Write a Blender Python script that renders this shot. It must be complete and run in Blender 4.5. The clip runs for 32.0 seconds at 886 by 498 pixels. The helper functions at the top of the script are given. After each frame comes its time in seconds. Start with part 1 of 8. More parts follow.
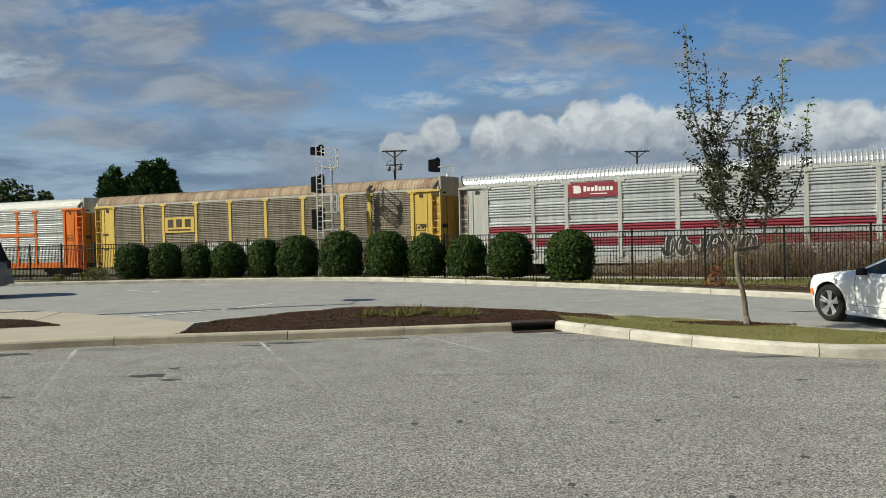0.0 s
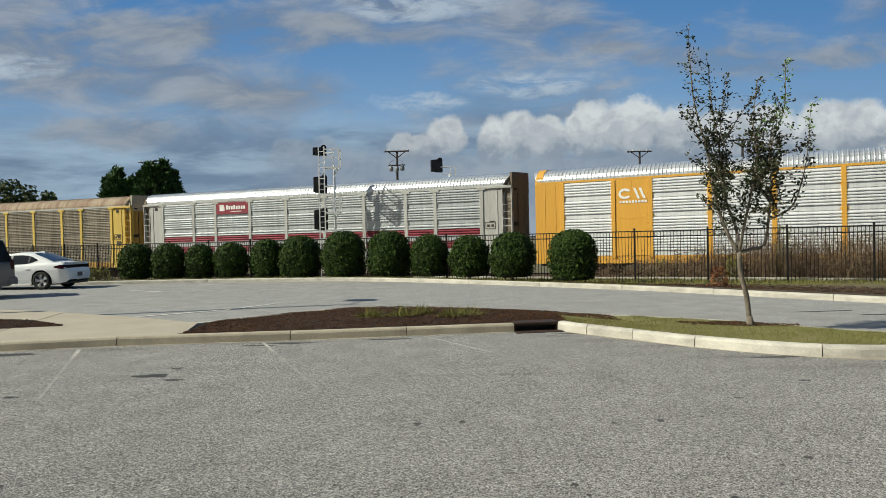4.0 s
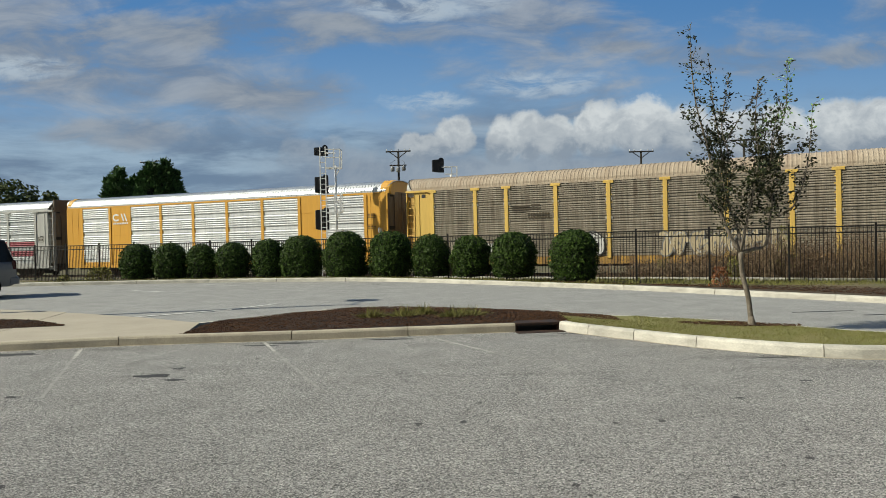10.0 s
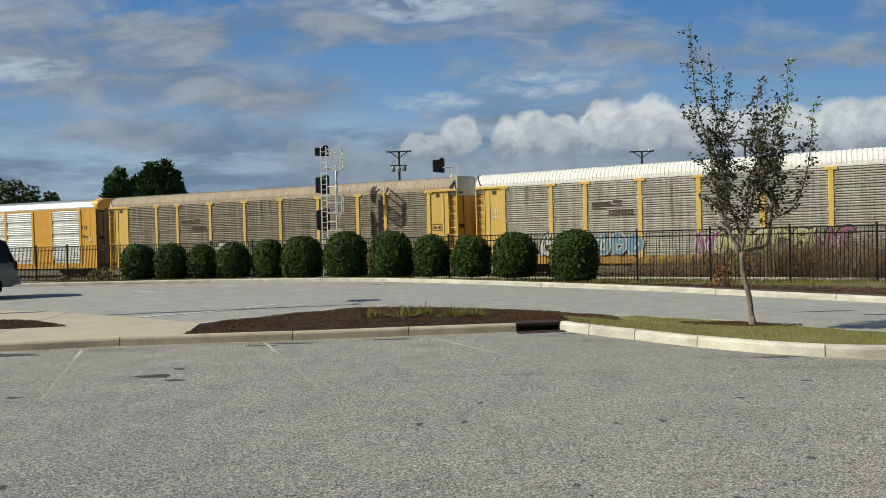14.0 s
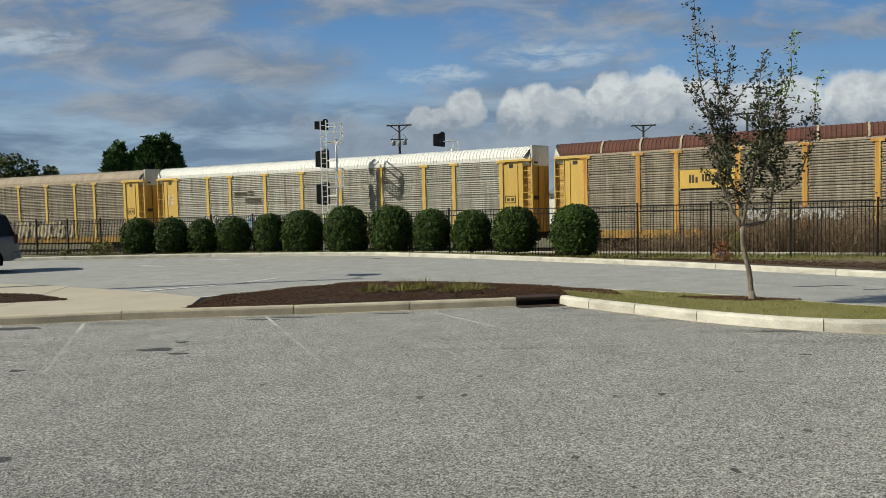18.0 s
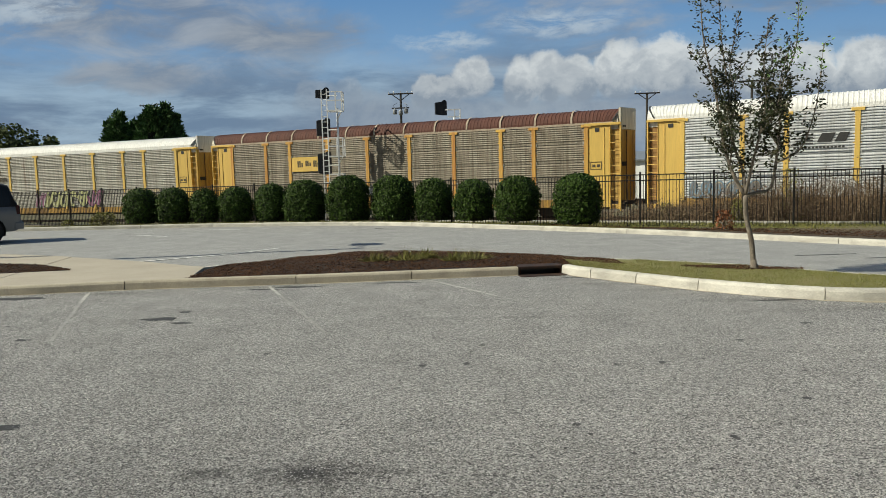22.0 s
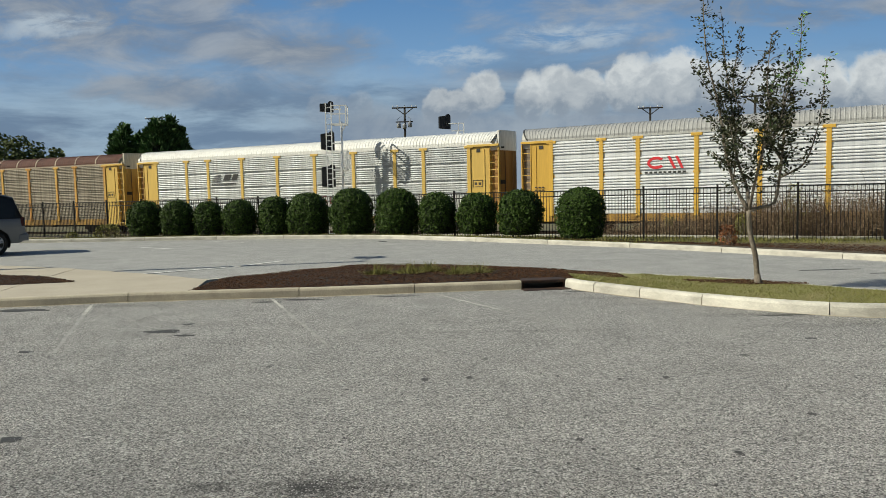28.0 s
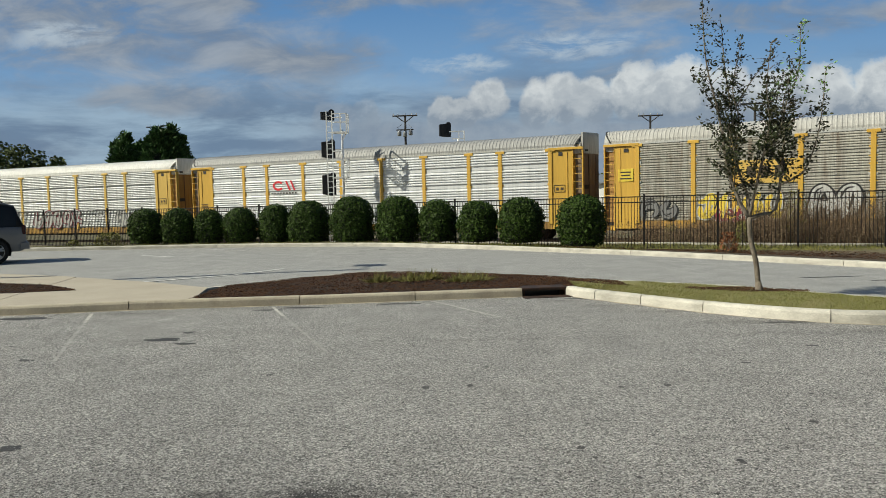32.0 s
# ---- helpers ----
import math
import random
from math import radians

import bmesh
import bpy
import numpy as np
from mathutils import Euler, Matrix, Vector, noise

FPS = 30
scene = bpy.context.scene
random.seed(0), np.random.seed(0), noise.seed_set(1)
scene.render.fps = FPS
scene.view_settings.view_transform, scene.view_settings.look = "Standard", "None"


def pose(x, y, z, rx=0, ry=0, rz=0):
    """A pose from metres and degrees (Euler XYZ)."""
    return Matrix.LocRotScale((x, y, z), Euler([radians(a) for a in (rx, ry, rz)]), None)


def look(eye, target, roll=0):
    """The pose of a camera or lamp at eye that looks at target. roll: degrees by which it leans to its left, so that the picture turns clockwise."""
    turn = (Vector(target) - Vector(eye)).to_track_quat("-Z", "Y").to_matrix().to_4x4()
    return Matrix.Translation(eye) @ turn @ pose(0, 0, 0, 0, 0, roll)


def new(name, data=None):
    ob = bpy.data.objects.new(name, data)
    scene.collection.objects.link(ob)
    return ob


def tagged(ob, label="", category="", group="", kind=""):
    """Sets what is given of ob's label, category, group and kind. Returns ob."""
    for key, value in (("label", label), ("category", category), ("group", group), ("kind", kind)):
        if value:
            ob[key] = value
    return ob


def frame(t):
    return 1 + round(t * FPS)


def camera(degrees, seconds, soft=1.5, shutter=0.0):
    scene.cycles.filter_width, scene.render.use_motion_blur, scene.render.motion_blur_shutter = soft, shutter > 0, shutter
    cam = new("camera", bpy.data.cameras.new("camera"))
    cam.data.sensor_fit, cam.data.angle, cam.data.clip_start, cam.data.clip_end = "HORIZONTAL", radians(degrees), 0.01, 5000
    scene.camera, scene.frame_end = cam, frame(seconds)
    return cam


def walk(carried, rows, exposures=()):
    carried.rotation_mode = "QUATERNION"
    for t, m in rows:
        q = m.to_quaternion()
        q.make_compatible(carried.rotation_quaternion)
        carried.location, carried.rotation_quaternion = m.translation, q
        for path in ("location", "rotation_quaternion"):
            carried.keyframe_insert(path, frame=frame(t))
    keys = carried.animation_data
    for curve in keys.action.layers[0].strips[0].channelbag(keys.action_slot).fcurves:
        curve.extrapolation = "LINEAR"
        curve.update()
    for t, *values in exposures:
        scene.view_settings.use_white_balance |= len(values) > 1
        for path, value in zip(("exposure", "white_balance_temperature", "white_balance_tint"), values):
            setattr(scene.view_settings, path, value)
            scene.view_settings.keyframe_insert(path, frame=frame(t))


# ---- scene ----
# camera: a phone held by someone who stands in the car park; it turns but does not travel
EYE = (0.0, 0.0, 1.75)
cam = camera(64.19, 32.0, soft=0.8)
PATH = [  # seconds, tilt, lean, turn
    (0.0, 89.010, 1.062, -0.307), (0.5, 89.034, 1.046, -0.296), (1.0, 88.982, 1.066, -0.296), (1.5, 89.012, 1.050, -0.269),
    (2.0, 89.034, 1.074, -0.243), (2.5, 89.028, 1.080, -0.211), (3.0, 89.022, 1.103, -0.185), (3.5, 89.029, 1.084, -0.142),
    (5.5, 89.035, 1.092, -0.063), (6.0, 89.035, 1.092, -0.063), (6.5, 89.035, 1.092, -0.063), (7.0, 89.035, 1.092, -0.063),
    (7.5, 89.035, 1.107, -0.047), (8.0, 89.036, 1.097, -0.015), (8.5, 89.036, 1.095, 0.001), (9.0, 89.036, 1.095, 0.001),
    (9.5, 89.036, 1.095, 0.001), (10.0, 89.042, 1.068, -0.003), (10.5, 89.035, 1.103, 0.006), (11.0, 89.035, 1.103, 0.006),
    (11.5, 89.037, 1.100, 0.065), (12.0, 89.037, 1.100, 0.065), (12.5, 89.036, 1.096, 0.060), (13.0, 89.041, 1.127, 0.022),
    (13.5, 89.106, 1.092, 0.058), (14.0, 89.052, 1.123, 0.059), (14.5, 89.105, 1.100, 0.063), (16.5, 89.120, 1.146, 0.066),
    (17.0, 88.967, 1.106, 0.094), (17.5, 88.253, 1.016, 0.047), (18.0, 86.978, 1.068, 0.129), (18.5, 85.945, 1.079, 0.250),
    (19.0, 85.469, 1.046, 0.217), (19.5, 85.049, 1.086, 0.230), (20.0, 84.923, 1.102, 0.255), (20.5, 84.825, 1.111, 0.243),
    (21.0, 84.624, 1.128, 0.265), (21.5, 84.514, 1.177, 0.314), (22.0, 84.508, 1.208, 0.346), (22.5, 84.400, 1.208, 0.453),
    (23.0, 84.451, 1.213, 0.423), (23.5, 84.482, 1.169, 0.513), (24.0, 84.416, 1.087, 0.640), (24.5, 84.416, 1.077, 0.645),
    (25.0, 84.451, 1.026, 0.515), (25.5, 84.531, 1.038, 0.533), (27.5, 85.481, 1.077, 0.572), (28.0, 85.603, 0.995, 0.585),
    (28.5, 85.645, 1.049, 0.590), (29.0, 85.759, 1.064, 0.604), (29.5, 85.859, 1.039, 0.596), (30.0, 85.965, 1.070, 0.581),
    (30.5, 86.022, 1.023, 0.598), (31.0, 86.092, 1.025, 0.601), (31.5, 86.135, 1.092, 0.623), (32.0, 86.229, 1.078, 0.625),
]


def held(tilt, lean, turn):
    return pose(*EYE, 0, 0, turn) @ pose(0, 0, 0, tilt) @ pose(0, 0, 0, 0, 0, -lean)


walk(cam, [(t, held(a, b, c)) for t, a, b, c in PATH], exposures=[(0.0, 0.0, 6500, 4), (32.0, 0.0, 6500, 4)])

# ---- light ----
SUN_TURN, SUN_UP = radians(14), radians(39.5)
world = bpy.data.worlds.new("sky")
scene.world = world
world.use_nodes = True
wn = world.node_tree
sky = wn.nodes.new("ShaderNodeTexSky")
sky.sky_type, sky.sun_disc = "NISHITA", False
sky.sun_elevation, sky.sun_rotation = SUN_UP, radians(256)
wn.links.new(sky.outputs[0], wn.nodes["Background"].inputs[0])
wn.nodes["Background"].inputs[1].default_value = 0.049
sun = new("sun", bpy.data.lights.new("sun", "SUN"))
sun.data.energy, sun.data.angle, sun.data.color = 5.3, radians(0.6), (1.0, 0.94, 0.80)
ray_way = Vector((math.cos(SUN_TURN) * math.cos(SUN_UP), math.sin(SUN_TURN) * math.cos(SUN_UP), -math.sin(SUN_UP)))
sun.matrix_world = look(Vector((-40, -12, 32)), Vector((-40, -12, 32)) + ray_way)


# ---- materials ----
def link(nt, a, b):
    nt.links.new(a, b)


def material(name, color, rough=0.6, metal=0.0, second=None, scale=3.0, amount=0.5, fine=40.0, bump=0.0, fine_amount=0.25,
             stretch=(1, 1, 1), per_object=0.0, spec=0.5):
    """A surface with two scales of variation: patches towards a second colour, and a fine grain that also gives relief."""
    m = bpy.data.materials.new(name)
    m.use_nodes = True
    nt = m.node_tree
    b = nt.nodes["Principled BSDF"]
    b.inputs["Roughness"].default_value, b.inputs["Metallic"].default_value = rough, metal
    b.inputs["Specular IOR Level"].default_value = spec
    co = nt.nodes.new("ShaderNodeTexCoord")
    mp = nt.nodes.new("ShaderNodeMapping")
    mp.inputs["Scale"].default_value = stretch
    link(nt, co.outputs["Object"], mp.inputs[0])
    if per_object:
        # pieces that share a mesh differ in their stains
        who, far = nt.nodes.new("ShaderNodeObjectInfo"), nt.nodes.new("ShaderNodeMath")
        far.operation = "MULTIPLY"
        far.inputs[1].default_value = 61.0
        link(nt, who.outputs["Random"], far.inputs[0])
        link(nt, far.outputs[0], mp.inputs["Location"])
    n1 = nt.nodes.new("ShaderNodeTexNoise")
    n1.inputs["Scale"].default_value, n1.inputs["Detail"].default_value, n1.inputs["Roughness"].default_value = scale, 6, 0.65
    link(nt, mp.outputs[0], n1.inputs["Vector"])
    n2 = nt.nodes.new("ShaderNodeTexNoise")
    n2.inputs["Scale"].default_value, n2.inputs["Detail"].default_value = fine, 3
    link(nt, mp.outputs[0], n2.inputs["Vector"])
    r1 = nt.nodes.new("ShaderNodeMapRange")
    r1.inputs[1].default_value, r1.inputs[2].default_value = 0.38, 0.66
    link(nt, n1.outputs[0], r1.inputs[0])
    k1 = nt.nodes.new("ShaderNodeMath")
    k1.operation = "MULTIPLY"
    k1.inputs[1].default_value = amount
    link(nt, r1.outputs[0], k1.inputs[0])
    mix = nt.nodes.new("ShaderNodeMix")
    mix.data_type = "RGBA"
    mix.inputs[6].default_value = (*color, 1)
    mix.inputs[7].default_value = (*(second or [c * 0.6 for c in color]), 1)
    link(nt, k1.outputs[0], mix.inputs[0])
    r2 = nt.nodes.new("ShaderNodeMapRange")
    r2.inputs[1].default_value, r2.inputs[2].default_value = 0.3, 0.7
    r2.inputs[3].default_value, r2.inputs[4].default_value = 1 - fine_amount, 1 + fine_amount
    link(nt, n2.outputs[0], r2.inputs[0])
    mul = nt.nodes.new("ShaderNodeMix")
    mul.data_type, mul.blend_type = "RGBA", "MULTIPLY"
    mul.inputs[0].default_value = 1
    link(nt, mix.outputs[2], mul.inputs[6])
    link(nt, r2.outputs[0], mul.inputs[7])
    out = mul.outputs[2]
    if per_object:
        oi = nt.nodes.new("ShaderNodeObjectInfo")
        r3 = nt.nodes.new("ShaderNodeMapRange")
        r3.inputs[3].default_value, r3.inputs[4].default_value = 1 - per_object, 1 + per_object
        link(nt, oi.outputs["Random"], r3.inputs[0])
        mo = nt.nodes.new("ShaderNodeMix")
        mo.data_type, mo.blend_type = "RGBA", "MULTIPLY"
        mo.inputs[0].default_value = 1
        link(nt, out, mo.inputs[6])
        link(nt, r3.outputs[0], mo.inputs[7])
        out = mo.outputs[2]
    link(nt, out, b.inputs["Base Color"])
    if bump:
        bp = nt.nodes.new("ShaderNodeBump")
        bp.inputs["Strength"].default_value, bp.inputs["Distance"].default_value = 1.0, bump
        link(nt, n2.outputs[0], bp.inputs["Height"])
        link(nt, bp.outputs[0], b.inputs["Normal"])
    return m


def asphalt(name, light, dark, grain, speck, contrast=1.0, stones=0.0, stains=()):
    """Worn asphalt: pale stones in a dark binder, broad stains and tyre-worn patches, small cracks."""
    m = material(name, light, 0.9, 0, dark, 0.5, 0.5, grain, 0.004, 0.3)
    nt = m.node_tree
    b = nt.nodes["Principled BSDF"]
    src = b.inputs["Base Color"].links[0].from_socket
    co = nt.nodes.new("ShaderNodeTexCoord")
    v = nt.nodes.new("ShaderNodeTexVoronoi")
    v.inputs["Scale"].default_value = speck
    link(nt, co.outputs["Object"], v.inputs["Vector"])
    hs = nt.nodes.new("ShaderNodeSeparateColor")
    link(nt, v.outputs["Color"], hs.inputs[0])
    r = nt.nodes.new("ShaderNodeValToRGB")
    r.color_ramp.elements[0].position, r.color_ramp.elements[0].color = 0.0, (0.16, 0.16, 0.16, 1)
    r.color_ramp.elements[1].position, r.color_ramp.elements[1].color = 1.0, (1.25, 1.23, 1.2, 1)
    e = r.color_ramp.elements.new(0.4)
    e.color = (0.9, 0.9, 0.9, 1)
    e = r.color_ramp.elements.new(0.93)
    e.color = (2.25, 2.22, 2.14, 1)
    link(nt, hs.outputs[0], r.inputs[0])
    mul = nt.nodes.new("ShaderNodeMix")
    mul.data_type, mul.blend_type = "RGBA", "MULTIPLY"
    mul.inputs[0].default_value = contrast
    link(nt, src, mul.inputs[6])
    link(nt, r.outputs[0], mul.inputs[7])
    # blotches, half a metre to two metres across, drawn out along the way cars go
    n = nt.nodes.new("ShaderNodeTexNoise")
    n.inputs["Scale"].default_value, n.inputs["Detail"].default_value = 1.7, 5
    link(nt, co.outputs["Object"], n.inputs["Vector"])
    rr = nt.nodes.new("ShaderNodeMapRange")
    rr.inputs[1].default_value, rr.inputs[2].default_value, rr.inputs[3].default_value, rr.inputs[4].default_value = 0.3, 0.7, 0.86, 1.1
    link(nt, n.outputs[0], rr.inputs[0])
    m2 = nt.nodes.new("ShaderNodeMix")
    m2.data_type, m2.blend_type = "RGBA", "MULTIPLY"
    m2.inputs[0].default_value = 1
    link(nt, mul.outputs[2], m2.inputs[6])
    link(nt, rr.outputs[0], m2.inputs[7])
    out = m2.outputs[2]
    for size, low, high in ((24.0, 1 - 0.30 * contrast, 1 + 0.30 * contrast), (55.0, 1 - 0.26 * contrast, 1 + 0.26 * contrast)):
        cl = nt.nodes.new("ShaderNodeTexNoise")
        cl.inputs["Scale"].default_value, cl.inputs["Detail"].default_value, cl.inputs["Roughness"].default_value = size, 3, 0.7
        link(nt, co.outputs["Object"], cl.inputs["Vector"])
        cr = nt.nodes.new("ShaderNodeMapRange")
        cr.inputs[1].default_value, cr.inputs[2].default_value, cr.inputs[3].default_value, cr.inputs[4].default_value = 0.36, 0.64, low, high
        link(nt, cl.outputs[0], cr.inputs[0])
        cm = nt.nodes.new("ShaderNodeMix")
        cm.data_type, cm.blend_type = "RGBA", "MULTIPLY"
        cm.inputs[0].default_value = 1
        link(nt, out, cm.inputs[6])
        link(nt, cr.outputs[0], cm.inputs[7])
        out = cm.outputs[2]
    # soft ellipses, blotched between the stones: oily stains, and shade painted over the near ground: (x, y, half
    # length, half width, strength)
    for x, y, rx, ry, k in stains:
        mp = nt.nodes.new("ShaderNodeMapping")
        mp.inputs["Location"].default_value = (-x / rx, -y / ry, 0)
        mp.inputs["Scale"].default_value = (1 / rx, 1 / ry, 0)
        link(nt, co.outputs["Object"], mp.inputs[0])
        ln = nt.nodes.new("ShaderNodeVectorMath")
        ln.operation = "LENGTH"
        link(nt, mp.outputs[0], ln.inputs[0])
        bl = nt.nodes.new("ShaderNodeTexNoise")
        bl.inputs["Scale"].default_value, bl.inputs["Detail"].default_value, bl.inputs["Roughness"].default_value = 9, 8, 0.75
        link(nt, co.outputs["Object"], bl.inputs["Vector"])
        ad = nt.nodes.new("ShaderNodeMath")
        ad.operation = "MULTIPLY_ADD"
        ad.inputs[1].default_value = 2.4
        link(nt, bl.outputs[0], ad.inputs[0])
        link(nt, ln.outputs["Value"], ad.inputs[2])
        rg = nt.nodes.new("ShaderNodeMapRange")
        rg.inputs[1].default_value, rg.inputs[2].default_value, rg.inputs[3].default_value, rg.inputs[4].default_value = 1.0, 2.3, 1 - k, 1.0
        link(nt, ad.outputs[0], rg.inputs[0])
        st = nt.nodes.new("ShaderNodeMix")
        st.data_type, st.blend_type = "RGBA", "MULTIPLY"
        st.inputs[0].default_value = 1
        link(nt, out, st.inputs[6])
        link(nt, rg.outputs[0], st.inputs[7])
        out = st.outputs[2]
    link(nt, out, b.inputs["Base Color"])
    if stones:
        # rounded stones that stand out of the binder
        bp = nt.nodes.new("ShaderNodeBump")
        bp.invert = True
        bp.inputs["Strength"].default_value, bp.inputs["Distance"].default_value = 0.8, stones
        link(nt, v.outputs["Distance"], bp.inputs["Height"])
        link(nt, b.inputs["Normal"].links[0].from_socket, bp.inputs["Normal"])
        link(nt, bp.outputs[0], b.inputs["Normal"])
    return m


def leaf_material(name, color, second, rough=0.45, spread=(0.42, 1.6)):
    m = material(name, color, rough, 0, second, 5.0, 0.6, 60, 0, 0.2, spec=0.3)
    nt = m.node_tree
    b = nt.nodes["Principled BSDF"]
    src = b.inputs["Base Color"].links[0].from_socket
    g = nt.nodes.new("ShaderNodeNewGeometry")
    r = nt.nodes.new("ShaderNodeMapRange")
    r.inputs[3].default_value, r.inputs[4].default_value = spread
    link(nt, g.outputs["Random Per Island"], r.inputs[0])
    mul = nt.nodes.new("ShaderNodeMix")
    mul.data_type, mul.blend_type = "RGBA", "MULTIPLY"
    mul.inputs[0].default_value = 1
    link(nt, src, mul.inputs[6])
    link(nt, r.outputs[0], mul.inputs[7])
    link(nt, mul.outputs[2], b.inputs["Base Color"])
    return m


# its broadest ellipse, at (-1.2, 3.4), paints in the shade among the near stones
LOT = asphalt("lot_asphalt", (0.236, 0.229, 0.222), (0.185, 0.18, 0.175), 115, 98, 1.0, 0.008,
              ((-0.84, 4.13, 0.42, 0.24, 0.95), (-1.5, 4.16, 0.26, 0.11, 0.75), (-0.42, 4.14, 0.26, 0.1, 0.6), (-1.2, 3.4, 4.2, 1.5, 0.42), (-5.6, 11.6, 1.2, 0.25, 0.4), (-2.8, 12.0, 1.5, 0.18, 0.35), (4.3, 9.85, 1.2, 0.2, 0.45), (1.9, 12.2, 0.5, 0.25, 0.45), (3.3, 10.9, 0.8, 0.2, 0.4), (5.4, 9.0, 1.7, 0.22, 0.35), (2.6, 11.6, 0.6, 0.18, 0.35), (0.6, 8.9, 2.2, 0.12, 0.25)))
LANE = asphalt("lane_asphalt", (0.278, 0.274, 0.263), (0.235, 0.231, 0.222), 90, 80, 0.35)
CONCRETE = material("kerb_concrete", (0.43, 0.38, 0.29), 0.9, 0, (0.25, 0.215, 0.165), 2.2, 0.6, 45, 0.003, 0.12, per_object=0.08)
CONCRETE_PALE = material("kerb_concrete_pale", (0.57, 0.54, 0.47), 0.9, 0, (0.29, 0.27, 0.235), 1.9, 0.75, 38, 0.003, 0.11, stretch=(1, 1, 2.2), per_object=0.1)
PAVING = material("pavement_concrete", (0.42, 0.37, 0.29), 0.9, 0, (0.33, 0.285, 0.22), 0.9, 0.6, 60, 0.0015, 0.12)
MULCH = material("mulch", (0.034, 0.016, 0.009), 0.95, 0, (0.012, 0.008, 0.005), 3, 0.7, 60, 0.02, 0.5)
CHIP = leaf_material("mulch_chip", (0.078, 0.036, 0.015), (0.021, 0.010, 0.006), 0.95)
TURF = material("turf", (0.17, 0.165, 0.05), 0.95, 0, (0.24, 0.2, 0.09), 2.5, 0.7, 50, 0.01, 0.3)
BLADE = leaf_material("grass_blade", (0.165, 0.17, 0.042), (0.225, 0.19, 0.075), 0.75, (0.68, 1.3))
DIRT = material("dry_earth", (0.13, 0.1, 0.06), 0.95, 0, (0.1, 0.11, 0.04), 0.25, 0.8, 12, 0.03, 0.3)
BALLAST = material("ballast", (0.16, 0.14, 0.12), 0.95, 0, (0.07, 0.06, 0.055), 1.2, 0.6, 18, 0.06, 0.5)
PAINT_LINE = material("worn_line_paint", (0.52, 0.50, 0.46), 0.85, 0, (0.24, 0.225, 0.2), 5, 1.0, 60, 0.001, 0.25)
OIL = material("oil_stain", (0.02, 0.02, 0.019), 0.7, 0, (0.06, 0.058, 0.055), 7, 0.7, 70, 0.001, 0.3)
FENCE = material("black_fence_paint", (0.009, 0.008, 0.008), 0.5, 0, (0.016, 0.014, 0.012), 4, 0.5, 50, 0, 0.2, spec=0.3)
FAINT_LINE = material("faint_line_paint", (0.35, 0.338, 0.316), 0.85, 0, (0.235, 0.226, 0.21), 5, 1.0, 70, 0, 0.3)
IRON = material("cast_iron", (0.03, 0.02, 0.016), 0.8, 0.3, (0.09, 0.04, 0.02), 5, 0.6, 50, 0.002, 0.3)
RAIL = material("rail_steel", (0.2, 0.15, 0.12), 0.5, 0.7, (0.12, 0.07, 0.04), 3, 0.5, 40, 0, 0.2)
TIE = material("rail_tie", (0.08, 0.06, 0.05), 0.95, 0, None, 3, 0.5, 30, 0.01, 0.3)
GALV = material("galvanised_steel", (0.82, 0.82, 0.81), 0.5, 0.1, (0.66, 0.66, 0.66), 3, 0.5, 40, 0, 0.1)
SIGNAL_BLACK = material("signal_black", (0.012, 0.012, 0.014), 0.5, 0, (0.022, 0.022, 0.025), 4, 0.5, 40, 0, 0.15)
CAN_GREY = material("can_grey", (0.30, 0.31, 0.32), 0.5, 0.2, (0.12, 0.12, 0.13), 4, 0.6, 30, 0, 0.15)
POLE_WOOD = material("pole_wood", (0.022, 0.019, 0.016), 0.9, 0, (0.014, 0.012, 0.01), 2, 0.5, 30, 0.005, 0.3, stretch=(4, 4, 0.6))
BARK = material("tree_bark", (0.22, 0.185, 0.145), 0.9, 0, (0.07, 0.055, 0.04), 9, 0.8, 50, 0.006, 0.3, stretch=(2, 2, 0.7))
# near-black colour holds the shade inside shrubs and conifers
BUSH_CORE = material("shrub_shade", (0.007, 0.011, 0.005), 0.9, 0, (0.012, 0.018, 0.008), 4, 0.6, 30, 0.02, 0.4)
BUSH_LEAF = leaf_material("shrub_leaf", (0.042, 0.073, 0.012), (0.015, 0.031, 0.006), 0.55)
BUSH_LEAF.node_tree.nodes["Principled BSDF"].inputs["Specular IOR Level"].default_value = 0.14
TREE_LEAF = leaf_material("tree_leaf", (0.020, 0.032, 0.010), (0.060, 0.044, 0.016), 0.5)
YOUNG_LEAF = leaf_material("young_leaf", (0.14, 0.24, 0.06), (0.1, 0.2, 0.05), 0.45)
CONIFER = leaf_material("conifer_leaf", (0.06, 0.12, 0.035), (0.045, 0.085, 0.028), 0.7)
FARLEAF = leaf_material("far_leaf", (0.075, 0.095, 0.032), (0.055, 0.07, 0.025), 0.8)
WEED = leaf_material("dry_weed", (0.16, 0.108, 0.066), (0.07, 0.048, 0.032), 0.9)
PALE_WEED = leaf_material("straw_weed", (0.23, 0.175, 0.105), (0.15, 0.11, 0.07), 0.9)
RUSTLEAF = leaf_material("russet_leaf", (0.21, 0.078, 0.03), (0.12, 0.055, 0.025), 0.7)
OLIVE = leaf_material("olive_leaf", (0.155, 0.155, 0.036), (0.2, 0.165, 0.055), 0.8, (0.5, 1.4))
BUILDING_WHITE = material("white_cladding", (0.75, 0.75, 0.73), 0.7, 0, (0.6, 0.6, 0.58), 0.4, 0.5, 20, 0, 0.06)
BUILDING_ROOF = material("grey_metal_roof", (0.18, 0.2, 0.22), 0.6, 0, (0.14, 0.15, 0.17), 0.4, 0.5, 20, 0, 0.08)
